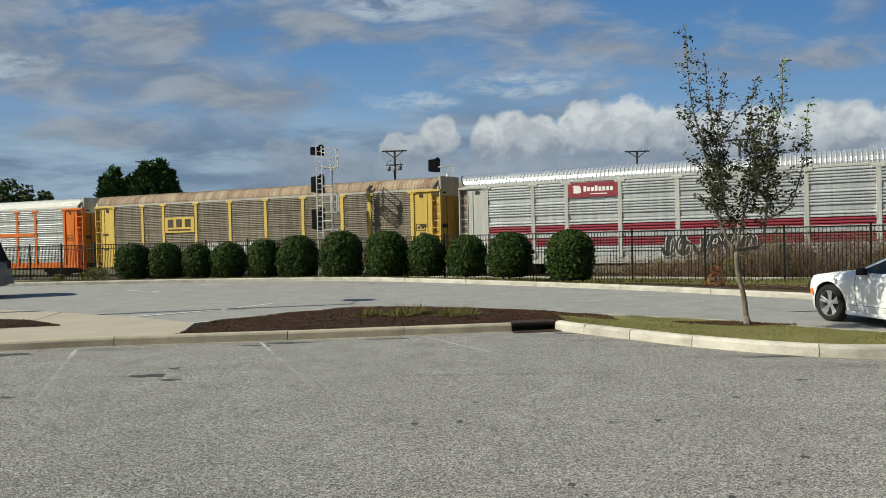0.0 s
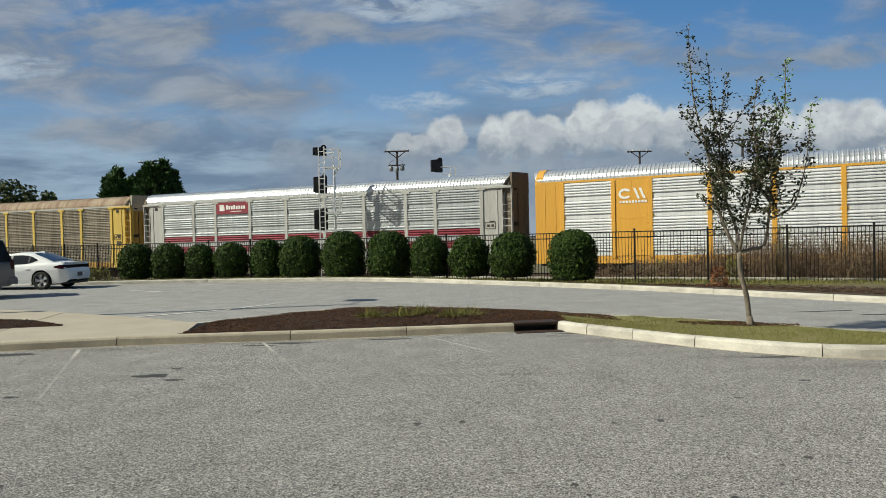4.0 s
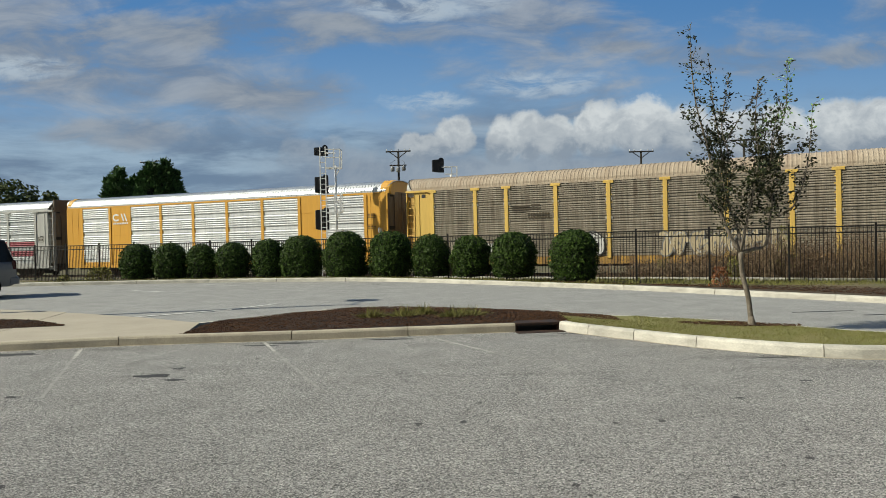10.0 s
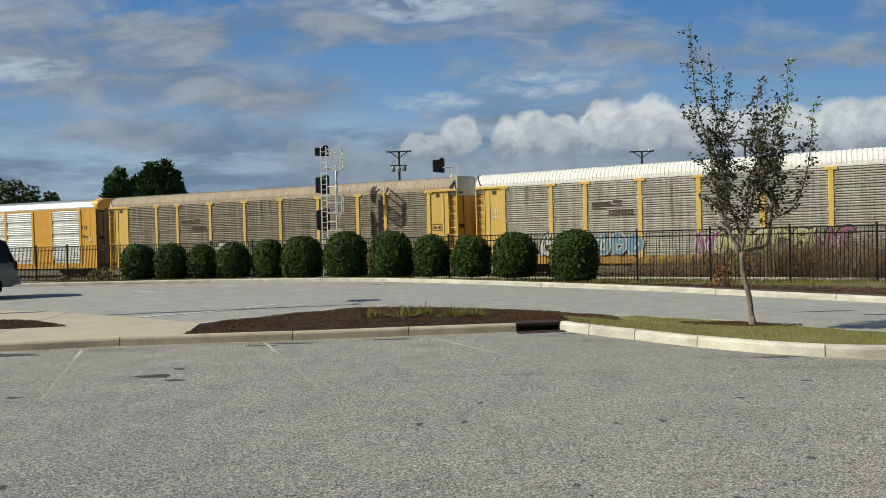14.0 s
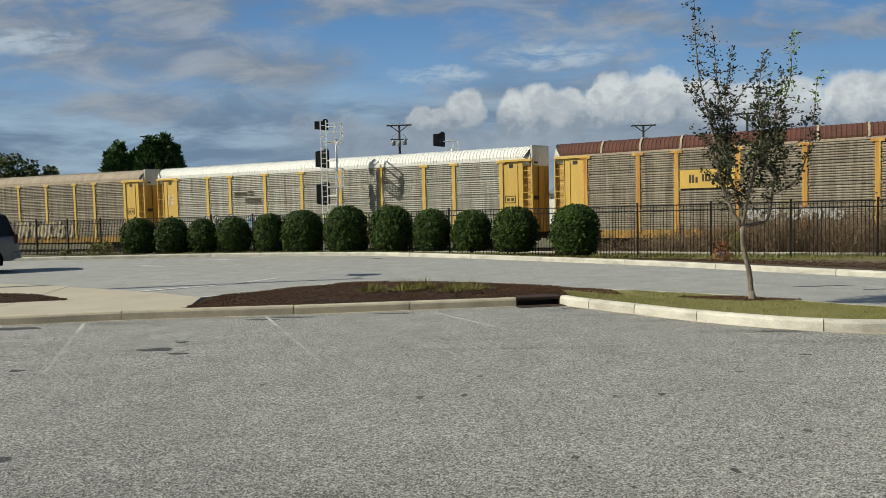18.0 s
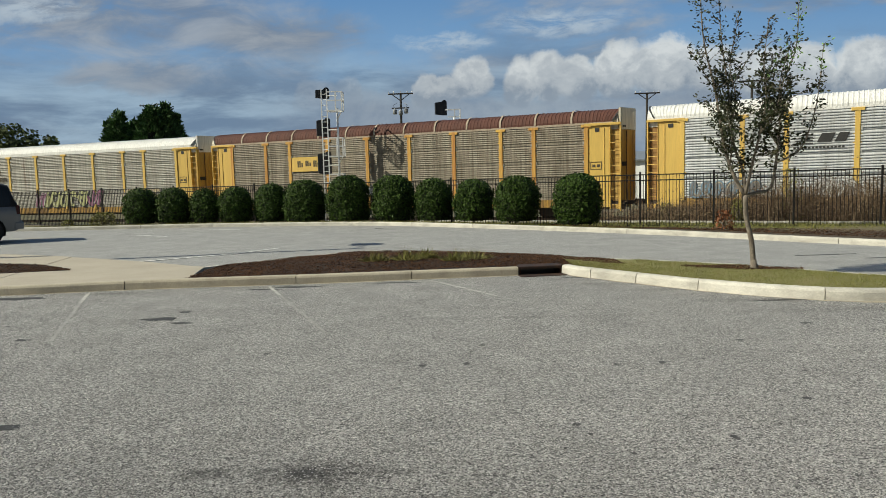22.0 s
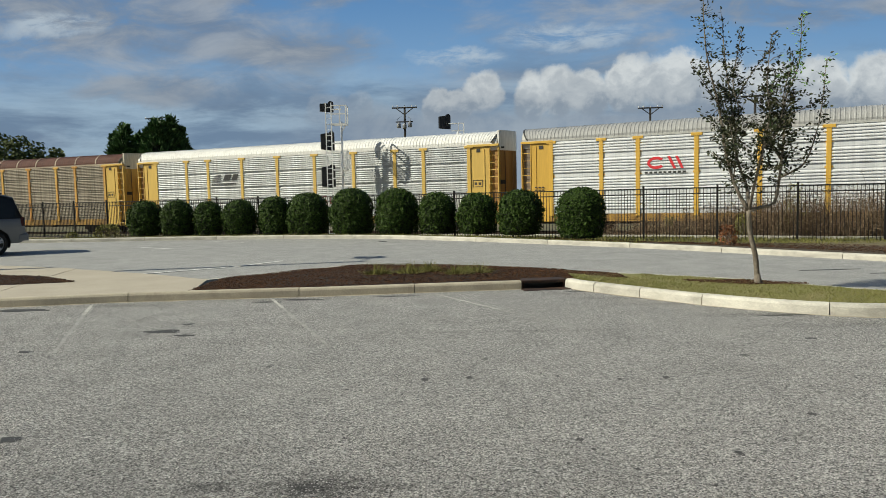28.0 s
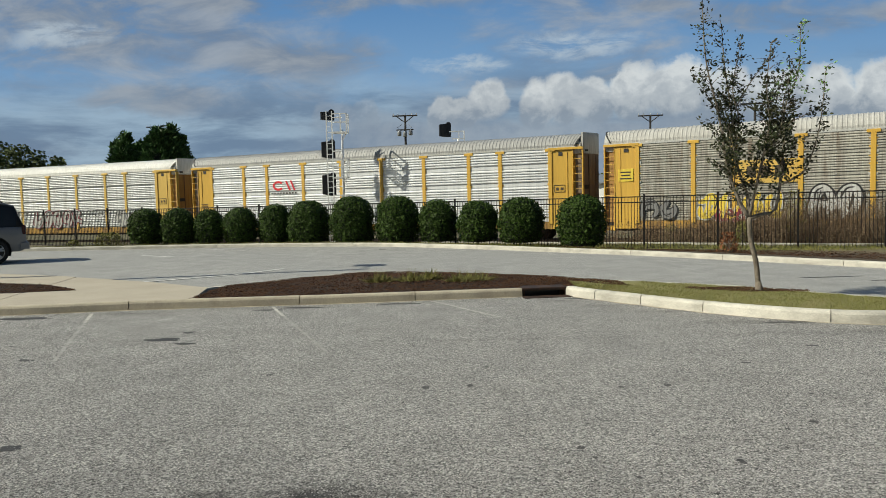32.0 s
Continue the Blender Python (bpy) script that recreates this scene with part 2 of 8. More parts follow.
DARKGLASS = material("dark_glass", (0.012, 0.015, 0.018), 0.05, 0, (0.02, 0.022, 0.025), 1, 0.3, 10, 0, 0.05, spec=0.42)
TYRE = material("tyre_rubber", (0.009, 0.009, 0.009), 0.85, 0, (0.016, 0.015, 0.014), 8, 0.5, 60, 0.002, 0.2)
ALLOY = material("alloy_rim", (0.62, 0.62, 0.63), 0.3, 0.8, (0.5, 0.5, 0.5), 3, 0.3, 30, 0, 0.05)
BLACK_TRIM = material("black_trim", (0.012, 0.012, 0.012), 0.55, 0, (0.02, 0.02, 0.02), 5, 0.4, 50, 0, 0.1)
CAR_WHITE = material("white_car_paint", (0.80, 0.81, 0.82), 0.2, 0, (0.77, 0.78, 0.79), 1, 0.4, 20, 0, 0.015, spec=0.6)
CAR_DARK = material("tinted_glass_and_roof", (0.012, 0.012, 0.012), 0.5, 0, (0.03, 0.03, 0.032), 1, 0.4, 20, 0, 0.05, spec=0.12)
CAR_SILVER = material("silver_car_paint", (0.17, 0.175, 0.185), 0.45, 0.2, (0.15, 0.155, 0.16), 1, 0.4, 20, 0, 0.02)
RED_LENS = material("red_lens", (0.035, 0.003, 0.006), 0.18, 0, (0.02, 0.002, 0.004), 6, 0.5, 40, 0, 0.1, spec=0.35)
DARK_LENS = material("dark_lens", (0.010, 0.003, 0.004), 0.3, 0, (0.02, 0.004, 0.005), 6, 0.5, 40, 0, 0.1, spec=0.2)
PILLAR = material("pillar_black", (0.006, 0.006, 0.007), 0.35, 0, (0.01, 0.01, 0.01), 6, 0.4, 40, 0, 0.1, spec=0.25)
AMBER = material("amber_lens", (0.8, 0.22, 0.03), 0.3, 0, (0.6, 0.15, 0.02), 6, 0.4, 40, 0, 0.1)
PLATE = material("plate_face", (0.12, 0.12, 0.13), 0.5, 0, (0.05, 0.05, 0.06), 9, 0.5, 60, 0, 0.2)
INK = material("dark_paint", (0.02, 0.02, 0.02), 0.7, 0, (0.06, 0.055, 0.05), 6, 0.4, 40, 0, 0.2)


# ---- building helpers ----
class Geo:
    """Collects corners and faces of one mesh."""

    def __init__(self):
        self.v, self.f = [], []

    def add(self, verts, faces):
        n = len(self.v)
        self.v.extend(tuple(p) for p in verts)
        self.f.extend(tuple(n + i for i in f) for f in faces)

    def box(self, x0, x1, y0, y1, z0, z1, b=0.0, m=None):
        """A box, its long edges cut by b."""
        if b <= 0:
            vs = [(x, y, z) for z in (z0, z1) for y in (y0, y1) for x in (x0, x1)]
            fs = [(0, 2, 3, 1), (4, 5, 7, 6), (0, 1, 5, 4), (2, 6, 7, 3), (0, 4, 6, 2), (1, 3, 7, 5)]
        else:
            ring = [(x0 + b, y0), (x1 - b, y0), (x1, y0 + b), (x1, y1 - b), (x1 - b, y1), (x0 + b, y1), (x0, y1 - b), (x0, y0 + b)]
            inner = [(x0 + b, y0 + b), (x1 - b, y0 + b), (x1 - b, y0 + b), (x1 - b, y1 - b), (x1 - b, y1 - b), (x0 + b, y1 - b), (x0 + b, y1 - b), (x0 + b, y0 + b)]
            vs = [(*p, z0) for p in ring] + [(*p, z1 - b) for p in ring] + [(*p, z1) for p in inner]
            fs = [tuple(range(7, -1, -1))]
            fs += [(i, (i + 1) % 8, 8 + (i + 1) % 8, 8 + i) for i in range(8)]
            fs += [(8 + i, 8 + (i + 1) % 8, 16 + (i + 1) % 8, 16 + i) for i in range(8)]
            fs += [(16, 18, 20, 22)]
        if m is not None:
            vs = [m @ Vector(p) for p in vs]
        self.add(vs, fs)

    def tube(self, pts, radii, n=8, cap=True):
        """A tube through points, with a radius at each."""
        pts = [Vector(p) for p in pts]
        rings = []
        for i, p in enumerate(pts):
            d = (pts[min(i + 1, len(pts) - 1)] - pts[max(i - 1, 0)]).normalized()
            u = d.cross(Vector((0.31, 0.87, 0.05)) if abs(d.z) > 0.5 else Vector((0, 0, 1))).normalized()
            w = d.cross(u)
            r = radii[i] if hasattr(radii, "__len__") else radii
            rings.append([p + (u * math.cos(a) + w * math.sin(a)) * r for a in (2 * math.pi * k / n for k in range(n))])
        vs = [q for r in rings for q in r]
        fs = [(i * n + k, i * n + (k + 1) % n, (i + 1) * n + (k + 1) % n, (i + 1) * n + k) for i in range(len(pts) - 1) for k in range(n)]
        if cap:
            fs += [tuple(range(n - 1, -1, -1)), tuple((len(pts) - 1) * n + k for k in range(n))]
        self.add(vs, fs)

    def lathe(self, profile, n=24, axis="y", at=(0, 0, 0)):
        """Turns a profile of (radius, along) round an axis."""
        vs, fs = [], []
        for r, h in profile:
            for k in range(n):
                a = 2 * math.pi * k / n
                c, s = r * math.cos(a), r * math.sin(a)
                p = (c, h, s) if axis == "y" else ((h, c, s) if axis == "x" else (c, s, h))
                vs.append((p[0] + at[0], p[1] + at[1], p[2] + at[2]))
        for i in range(len(profile) - 1):
            for k in range(n):
                fs.append((i * n + k, i * n + (k + 1) % n, (i + 1) * n + (k + 1) % n, (i + 1) * n + k))
        self.add(vs, fs)

    def prism(self, outline, z0, z1):
        """An upright prism over an outline of (x, y); z0 and z1 are heights or functions of x, y."""
        n = len(outline)
        low = [(x, y, z0(x, y) if callable(z0) else z0) for x, y in outline]
        top = [(x, y, z1(x, y) if callable(z1) else z1) for x, y in outline]
        self.add(low + top, [tuple(range(n - 1, -1, -1)), tuple(range(n, 2 * n))] + [(i, (i + 1) % n, n + (i + 1) % n, n + i) for i in range(n)])

    def grid(self, rows):
        """A sheet through rows of points."""
        w = len(rows[0])
        self.add([p for r in rows for p in r], [(i * w + k, i * w + k + 1, (i + 1) * w + k + 1, (i + 1) * w + k) for i in range(len(rows) - 1) for k in range(w - 1)])

    def mesh(self, name, mat, smooth=False):
        me = bpy.data.meshes.new(name)
        me.from_pydata(self.v, [], self.f)
        me.materials.append(mat)
        if smooth:
            me.polygons.foreach_set("use_smooth", [True] * len(me.polygons))
        me.update()
        return me


def fixed(geo):
    """Turns the faces of closed shapes outwards."""
    bm = bmesh.new()
    vs = [bm.verts.new(p) for p in geo.v]
    for f in geo.f:
        try:
            bm.faces.new([vs[i] for i in f])
        except ValueError:
            pass
    bmesh.ops.recalc_face_normals(bm, faces=bm.faces)
    bm.verts.index_update()
    geo.v, geo.f = [tuple(v.co) for v in bm.verts], [tuple(v.index for v in f.verts) for f in bm.faces]
    bm.free()
    return geo


def part(name, geo, mat, parent, label="", smooth=False):
    ob = new(name, geo if isinstance(geo, bpy.types.Mesh) else geo.mesh(name, mat, smooth))
    ob.parent = parent
    return tagged(ob, label)


def thing(name, m, label, category, group="", kind=""):
    ob = new(name)
    ob.empty_display_size = 0.2
    ob.matrix_basis = m
    return tagged(ob, label, category, group, kind)


def smooth_line(pts, step=0.25):
    """A rounded line through points of the plan, cut at even steps."""
    pts = [np.array(p, float) for p in pts]
    pts = [2 * pts[0] - pts[1]] + pts + [2 * pts[-1] - pts[-2]]
    out = []
    for i in range(1, len(pts) - 2):
        a, b, c, d = pts[i - 1:i + 3]
        n = max(2, int(np.linalg.norm(c - b) / step))
        for k in range(n):
            t = k / n
            out.append(0.5 * (2 * b + (c - a) * t + (2 * a - 5 * b + 4 * c - d) * t * t + (3 * b - a - 3 * c + d) * t ** 3))
    out.append(pts[-2])
    return out


def side_of(line, off):
    """The line moved sideways to its left by off."""
    res = []
    for i, p in enumerate(line):
        d = line[min(i + 1, len(line) - 1)] - line[max(i - 1, 0)]
        d = d / (np.linalg.norm(d) + 1e-9)
        res.append(p + off * np.array((-d[1], d[0])))
    return res


# ---- plan: the track and the fall of the land ----
# The line bends gently to the right: its heading at u metres along, u = 0 lying straight ahead of the viewer.
TRACK_Y, GRADE = 41.006, 0.0066


def heading(u):
    u = max(-75.0, min(45.0, u))
    return -0.42983 - 0.00311 * u - 0.00003 * u * u


LINE_U = np.arange(-400.0, 400.01, 0.5)
LINE_A = np.array([heading(u) for u in LINE_U])
LINE_X, LINE_Y = np.cumsum(np.cos(LINE_A)) * 0.5, np.cumsum(np.sin(LINE_A)) * 0.5
LINE_X, LINE_Y = LINE_X - np.interp(0.0, LINE_U, LINE_X), LINE_Y - np.interp(0.0, LINE_U, LINE_Y) + TRACK_Y


def along(u):
    """The place of the train's near face u metres along the line."""
    e = max(-400.0, min(400.0, u))
    h = heading(u)
    return (float(np.interp(e, LINE_U, LINE_X)) + (u - e) * math.cos(h), float(np.interp(e, LINE_U, LINE_Y)) + (u - e) * math.sin(h))


def beside(u, d):
    """A place u metres along the line and d metres on the viewer's side of it."""
    x, y = along(u)
    h, near = heading(u), max(-60.0, min(14.0, d))
    h0 = heading(0)
    return x + math.sin(h) * near + math.sin(h0) * (d - near), y - math.cos(h) * near - math.cos(h0) * (d - near)


def from_track(x, y):
    """How far a place lies on the car park's side of the train's near face."""
    i = int(np.argmin((LINE_X - x) ** 2 + (LINE_Y - y) ** 2))
    h = LINE_A[i]
    return float((x - LINE_X[i]) * math.sin(h) - (y - LINE_Y[i]) * math.cos(h))


def rail_z(x):
    return -0.463 + GRADE * x


def fall(x, y):
    """The ground's height outside the paved parts."""
    d = from_track(x, y)
    g = GRADE * max(-60, min(60, x))
    k = max(0.0, min(1.0, (d - 2.0) / 5.0))
    k = k * k * (3 - 2 * k)
    low = -0.95 + g
    high = -0.16 + (GRADE * x if -60 < x < 30 else g) * 0.9 if d < 14 else -0.3
    return low + (high - low) * k


# ---- ground, car park and lane ----
def ground_sheet():
    us = [-4000, -1500, -500, -200, -100] + list(range(-72, 73, 3)) + [100, 200, 500, 1500, 4000]
    ds = [-4000, -1500, -500, -200, -100, -60, -40, -25, -15, -8, -4, 0, 2, 3, 4, 5, 6, 7, 8, 9, 10, 11, 12, 13, 14, 20, 40, 80, 200, 600, 2000, 4000]
    rows = []
    for d in ds:
        row = []
        for u in us:
            x, y = beside(u, d)
            z = fall(x, y)
            if abs(u) < 80 and -20 < d < 11:
                z += 0.08 * noise.noise((x * 0.4, y * 0.4, 0))
            row.append((x, y, z))
        rows.append(row)
    g = Geo()
    g.grid(rows)
    ob = new("ground", g.mesh("ground", DIRT))
    tagged(ob, "dry brownish earth and thin grass running down to the railway", "ground", kind="structure")


ground_sheet()

FRONT_LEFT = smooth_line([(-34, 9.6), (-20, 10.4), (-11, 11.2), (-7.4, 11.62), (-5.55, 11.98), (-2.45, 12.3), (-0.65, 12.56), (1.3, 12.83)])
FRONT_RIGHT = smooth_line([(2.1, 12.98), (2.22, 12.7), (2.5, 12.32), (3.1, 11.58), (3.82, 10.72), (4.5, 10.1), (5.2, 9.66), (6.0, 9.45), (8.0, 9.35), (13, 9.3), (30, 9.3)])
BACK = smooth_line([(-4.95, 14.0), (-3.9, 15.0), (-2.9, 16.0), (-2.3, 16.6), (-1.75, 16.72), (-1.0, 16.5), (0.18, 15.94), (2.5, 14.57), (3.99, 13.68), (5.28, 12.8), (6.2, 11.75), (7.1, 11.0), (9, 10.55), (13, 10.4), (30, 10.4)])
FAR = smooth_line([(-60, 29.2), (-40, 29.5), (-18.8, 29.85), (-12.86, 30.0), (-9.5, 29.95), (-6.78, 29.7), (-4.3, 29.2), (-2.16, 28.31), (0.94, 26.06), (3.86, 23.52), (6.36, 21.19), (9.22, 17.87), (10.4, 16.5), (13, 13.4), (17, 8.5), (24, 0), (32, -10)])
PAD_BACK = smooth_line([(-34, 22.5), (-20, 20.6), (-14, 18.9), (-11.1, 17.66), (-9.2, 16.8), (-7.4, 15.7), (-6.2, 14.95), (-4.95, 14.0)])


def paved():
    g = Geo()
    outline = [(-80, -60), (60, -60), (60, 9.3)] + [tuple(p) for p in reversed(FRONT_RIGHT)] + [tuple(p) for p in reversed(FRONT_LEFT)] + [(-80, 8)]
    g.prism(outline, -0.2, 0.0)
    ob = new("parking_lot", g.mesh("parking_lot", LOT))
    tagged(ob, "worn grey coarse-grained asphalt of a car park", "car park", kind="structure")
    g = Geo()
    # the lane is laid from strip to strip between the island and the far kerb
    xs = list(np.arange(-60, 34, 0.5))
    near = PAD_BACK + BACK[1:]
    nx, ny = [p[0] for p in near], [p[1] for p in near]
    fx, fy = [p[0] for p in FAR], [p[1] for p in FAR]
    lo = [(x, float(np.interp(x, nx, ny)) - 0.1) for x in xs]
    hi = [(x, float(np.interp(x, fx, fy)) + 0.1) for x in xs]
    keep = [i for i in range(len(xs)) if hi[i][1] > lo[i][1] + 0.2]
    g.grid([[(*lo[i], 0.0) for i in keep], [(*((np.array(lo[i]) + hi[i]) / 2), 0.012) for i in keep], [(*hi[i], 0.0) for i in keep]])
    ob = new("lane", g.mesh("lane", LANE))
    tagged(ob, "smooth grey asphalt lane curving behind a planted island", "road", kind="structure")


paved()

KERB = [(0.0, 0.0), (0.012, 0.11), (0.03, 0.14), (0.055, 0.152), (0.16, 0.152), (0.165, 0.0)]


def kerb(name, line, every, mat, label, inward=1.0, height=1.0, shift=0.0, joints=()):
    """Kerb stones end to end along a line; each stone is a piece of its own."""
    top = thing(name, pose(0, 0, 0), label, "kerb", kind="structure")
    acc, start, pieces = shift, 0, []
    for i in range(1, len(line)):
        acc += float(np.linalg.norm(line[i] - line[i - 1]))
        crossed = any(line[i - 1][0] < x <= line[i][0] for x in joints)
        fixed_part = joints and joints[0] - 0.05 <= line[i][0] <= joints[-1] + 0.05
        if crossed or (acc >= every and not fixed_part) or i == len(line) - 1:
            pieces.append((start, i))
            start, acc = i, 0
    for a, b in pieces:
        seg = line[a:b + 1]
        if len(seg) < 2:
            continue
        seg = list(seg)
        d0, d1 = seg[1] - seg[0], seg[-1] - seg[-2]
        seg[0] = seg[0] + d0 / np.linalg.norm(d0) * 0.007
        seg[-1] = seg[-1] - d1 / np.linalg.norm(d1) * 0.007
        lift = random.uniform(-0.003, 0.004)
        g = Geo()
        rows = []
        for off, z in KERB:
            rows.append([(*q, max(-0.05, z * height + lift) if z > 0 else -0.05) for q in side_of(seg, off * inward)])
        g.grid(rows)
        n, m = len(rows), len(rows[0])
        g.f.append(tuple(i * m for i in range(n)))
        g.f.append(tuple(i * m + m - 1 for i in range(n - 1, -1, -1)))
        part("kerb_stone", fixed(g), mat, top)
    return top


kerb("kerb_car_park", FRONT_LEFT, 2.75, CONCRETE, "stained tan concrete kerb beside the parking bays", 1, joints=(-8.5, -5.75, -2.68, -0.9, 1.2))


def gutter_dust():
    g = Geo()
    rng = random.Random(2)
    for line in (FRONT_LEFT, FRONT_RIGHT[2:]):
        a, b = side_of(line, 0.01), side_of(line, -0.06)
        g.grid([[(*p, 0.0045) for p in a], [(*(p + (q - p) * rng.uniform(0.3, 1.5)), 0.0035) for p, q in zip(a, b)]])
    ob = new("gutter_dust", g.mesh("gutter_dust", CONCRETE))
    tagged(ob, "thin line of tan sand washed along the kerb foot", "sand", kind="structure")


gutter_dust()
kerb("kerb_corner", FRONT_RIGHT, 1.45, CONCRETE_PALE, "pale scuffed concrete kerb curving round the grass", 1, 1.08, joints=(2.42, 3.03, 3.74, 5.02, 7.2))
kerb("kerb_island_back", BACK, 3.0, CONCRETE_PALE, "pale concrete kerb behind the planted island", -1, 0.95)
kerb("kerb_lane", FAR, 2.9, CONCRETE_PALE, "long pale concrete kerb along the far side of the lane", 1, 1.0, 1.2)


def blob_outline(cx, cy, rx, ry, n=26, rough=0.25, seed=0, turn=0.0):
    pts = []
    for k in range(n):
        a = 2 * math.pi * k / n
        r = 1 + rough * noise.noise((math.cos(a) * 1.5 + seed * 7.1, math.sin(a) * 1.5, seed * 3.3))
        x, y = rx * r * math.cos(a), ry * r * math.sin(a)
        pts.append((cx + x * math.cos(turn) - y * math.sin(turn), cy + x * math.sin(turn) + y * math.cos(turn)))
    return pts


def island():
    front = side_of(FRONT_LEFT, 0.15)
    fl = [tuple(p) for p in front if p[0] > -4.45]
    fr = [tuple(p) for p in side_of(FRONT_RIGHT, 0.15) if p[0] > 2.0]
    bk = [tuple(p) for p in side_of(BACK, -0.14) if p[0] > -4.75]

    def dome(x, y):
        return 0.13 + 0.10 * math.exp(-((x + 0.6) / 2.4) ** 2 - ((y - 14.4) / 1.2) ** 2) + 0.015 * noise.noise((x * 2, y * 2, 1))

    # mulch bed: strips from the front kerb to the back kerb, up to the grass
    def strips(x0, x1, lowline, highline, step, lift=0.0):
        rows = []
        lx, ly = zip(*sorted(lowline))
        hx, hy = zip(*sorted(highline))
        for x in np.arange(x0, x1 + 1e-6, step):
            a, b = float(np.interp(x, lx, ly)), float(np.interp(x, hx, hy))
            rows.append([(float(x), a + (b - a) * k / 10, dome(float(x), a + (b - a) * k / 10) + lift) for k in range(11)])
        return rows

    inlet = [(1.25, 12.95), (1.35, 13.3), (2.1, 13.35), (2.15, 13.1)]
    low = [p for p in fl if p[0] < 1.2] + inlet + [p for p in fr if p[0] > 2.2]
    g = Geo()
    g.grid(strips(-4.6, 3.4, low, bk, 0.2))
    bed = new("mulch_bed", g.mesh("mulch_bed", MULCH))
    tagged(bed, "dark brown bark mulch bed on the island", "mulch bed", kind="structure")
    g = Geo()
    g.grid(strips(2.3, 29, low, bk, 0.2, 0.012))
    lawn = new("lawn", g.mesh("lawn", TURF))
    tagged(lawn, "short yellow-green lawn round the young tree", "lawn", kind="structure")
    rng = random.Random(5)
    # bark chips
    c = Geo()
    lx, ly = zip(*sorted(low))
    hx, hy = zip(*sorted(bk))

    def chips(count, pick):
        for _ in range(count):
            x, y, z = pick()
            a, t, s = rng.uniform(0, 6.3), rng.uniform(-0.6, 0.6), rng.uniform(0.009, 0.028)
            m = Matrix.Translation((x, y, z + 0.008)) @ Euler((t, rng.uniform(-0.5, 0.5), a)).to_matrix().to_4x4()
            w = s * rng.uniform(0.25, 0.5)
            c.add([m @ Vector(p) for p in ((-s, -w, 0), (s, -w * 0.6, 0), (s * 0.9, w, 0), (-s, w * 0.7, 0), (0, 0, w * 0.7))], [(0, 1, 4), (1, 2, 4), (2, 3, 4), (3, 0, 4)])

    def in_bed():
        while True:
            x = rng.uniform(-4.6, 3.3)
            a, b = float(np.interp(x, lx, ly)), float(np.interp(x, hx, hy))
            y = rng.uniform(a, b)
            if x > 2.3 and y < a + (b - a) * 0.62:
                continue
            return x, y, dome(x, y) + 0.012

    chips(22000, in_bed)

    def under_tree():
        a, r = rng.uniform(0, 6.3), math.sqrt(rng.random())
        x, y = 5.1 + 0.95 * r * math.cos(a), 12.25 + 0.32 * r * math.sin(a) - 0.3 * r * math.cos(a)
        return x, y, dome(x, y) + 0.016

    chips(1500, under_tree)

    def left_bed():
        x = -7.5 - 6.5 * rng.random() ** 0.8
        a = float(np.interp(x, [-15, -10, -8.56, -8, -7.45], [13.25, 13.4, 13.55, 13.72, 13.85]))
        b = float(np.interp(x, [-15, -12, -9.67, -8.7, -8.1, -7.45], [16.9, 16.2, 15.3, 14.95, 14.45, 13.88]))
        return x, rng.uniform(a, b), 0.15 + 0.01 * rng.random()

    chips(9000, left_bed)
    part("mulch_chips", c, CHIP, bed, "loose bark chips")["kind"] = "stuff"
    # grass
    bl = Geo()
    for _ in range(48000):
        x = 2.3 + 8.7 * rng.random() ** 1.3
        a, b = float(np.interp(x, lx, ly)), float(np.interp(x, hx, hy))
        k = rng.random()
        if x < 3.6 and k > 0.62 - 0.3 * (3.6 - x) / 1.3 + 0.25 * rng.random():
            continue
        y = a + (b - a) * k
        if ((x - 5.1) / 0.95) ** 2 + ((y - 12.25 + 0.3 * (x - 5.1) / 0.95) / 0.3) ** 2 < rng.uniform(0.6, 1.0):
            continue
        z = dome(x, y) + 0.01
        h, w, t = rng.uniform(0.012, 0.034), rng.uniform(0.002, 0.005), rng.uniform(0, 6.3)
        dx, dy = math.cos(t), math.sin(t)
        bl.add([(x - dx * w, y - dy * w, z), (x + dx * w, y + dy * w, z), (x + dy * h * 0.6, y - dx * h * 0.6, z + h)], [(0, 1, 2)])
    part("grass_blades", bl, BLADE, lawn, "short mown blades")["kind"] = "stuff"
    # pale weeds in the mulch
    for cx, cy, r, mat, lab in ((-1.42, 13.85, 0.26, OLIVE, "small green weed tuft in the mulch"), (-0.78, 13.9, 0.3, OLIVE, "small dry green weed tuft in the mulch"),
                                (-0.42, 14.1, 0.24, OLIVE, "low green weed tuft in the mulch"), (0.5, 13.95, 0.34, BLADE, "straw-coloured weed tuft in the mulch"), (0.16, 13.75, 0.26, BLADE, "dry pale weed tuft in the mulch")):
        w = Geo()
        for _ in range(340):
            a, q = rng.uniform(0, 6.3), r * math.sqrt(rng.random())
            x, y = q * math.cos(a), q * math.sin(a) * 0.7
            h, lean, wd = rng.uniform(0.08, 0.31) * (1.15 - q / r), x * rng.uniform(0.1, 0.8) + rng.uniform(-0.1, 0.1), rng.uniform(0.006, 0.012)
            t = rng.uniform(0, 6.3)
            w.add([(x - wd * math.cos(t), y - wd * math.sin(t), 0), (x + wd * math.cos(t), y + wd * math.sin(t), 0), (x + lean, y + rng.uniform(-0.1, 0.1), h)], [(0, 1, 2)])
        ob = new("weed_tuft", w.mesh("weed_tuft", mat))
        ob.location = (cx, cy, dome(cx, cy))
        tagged(ob, lab, "weed", "weeds in the mulch")


island()


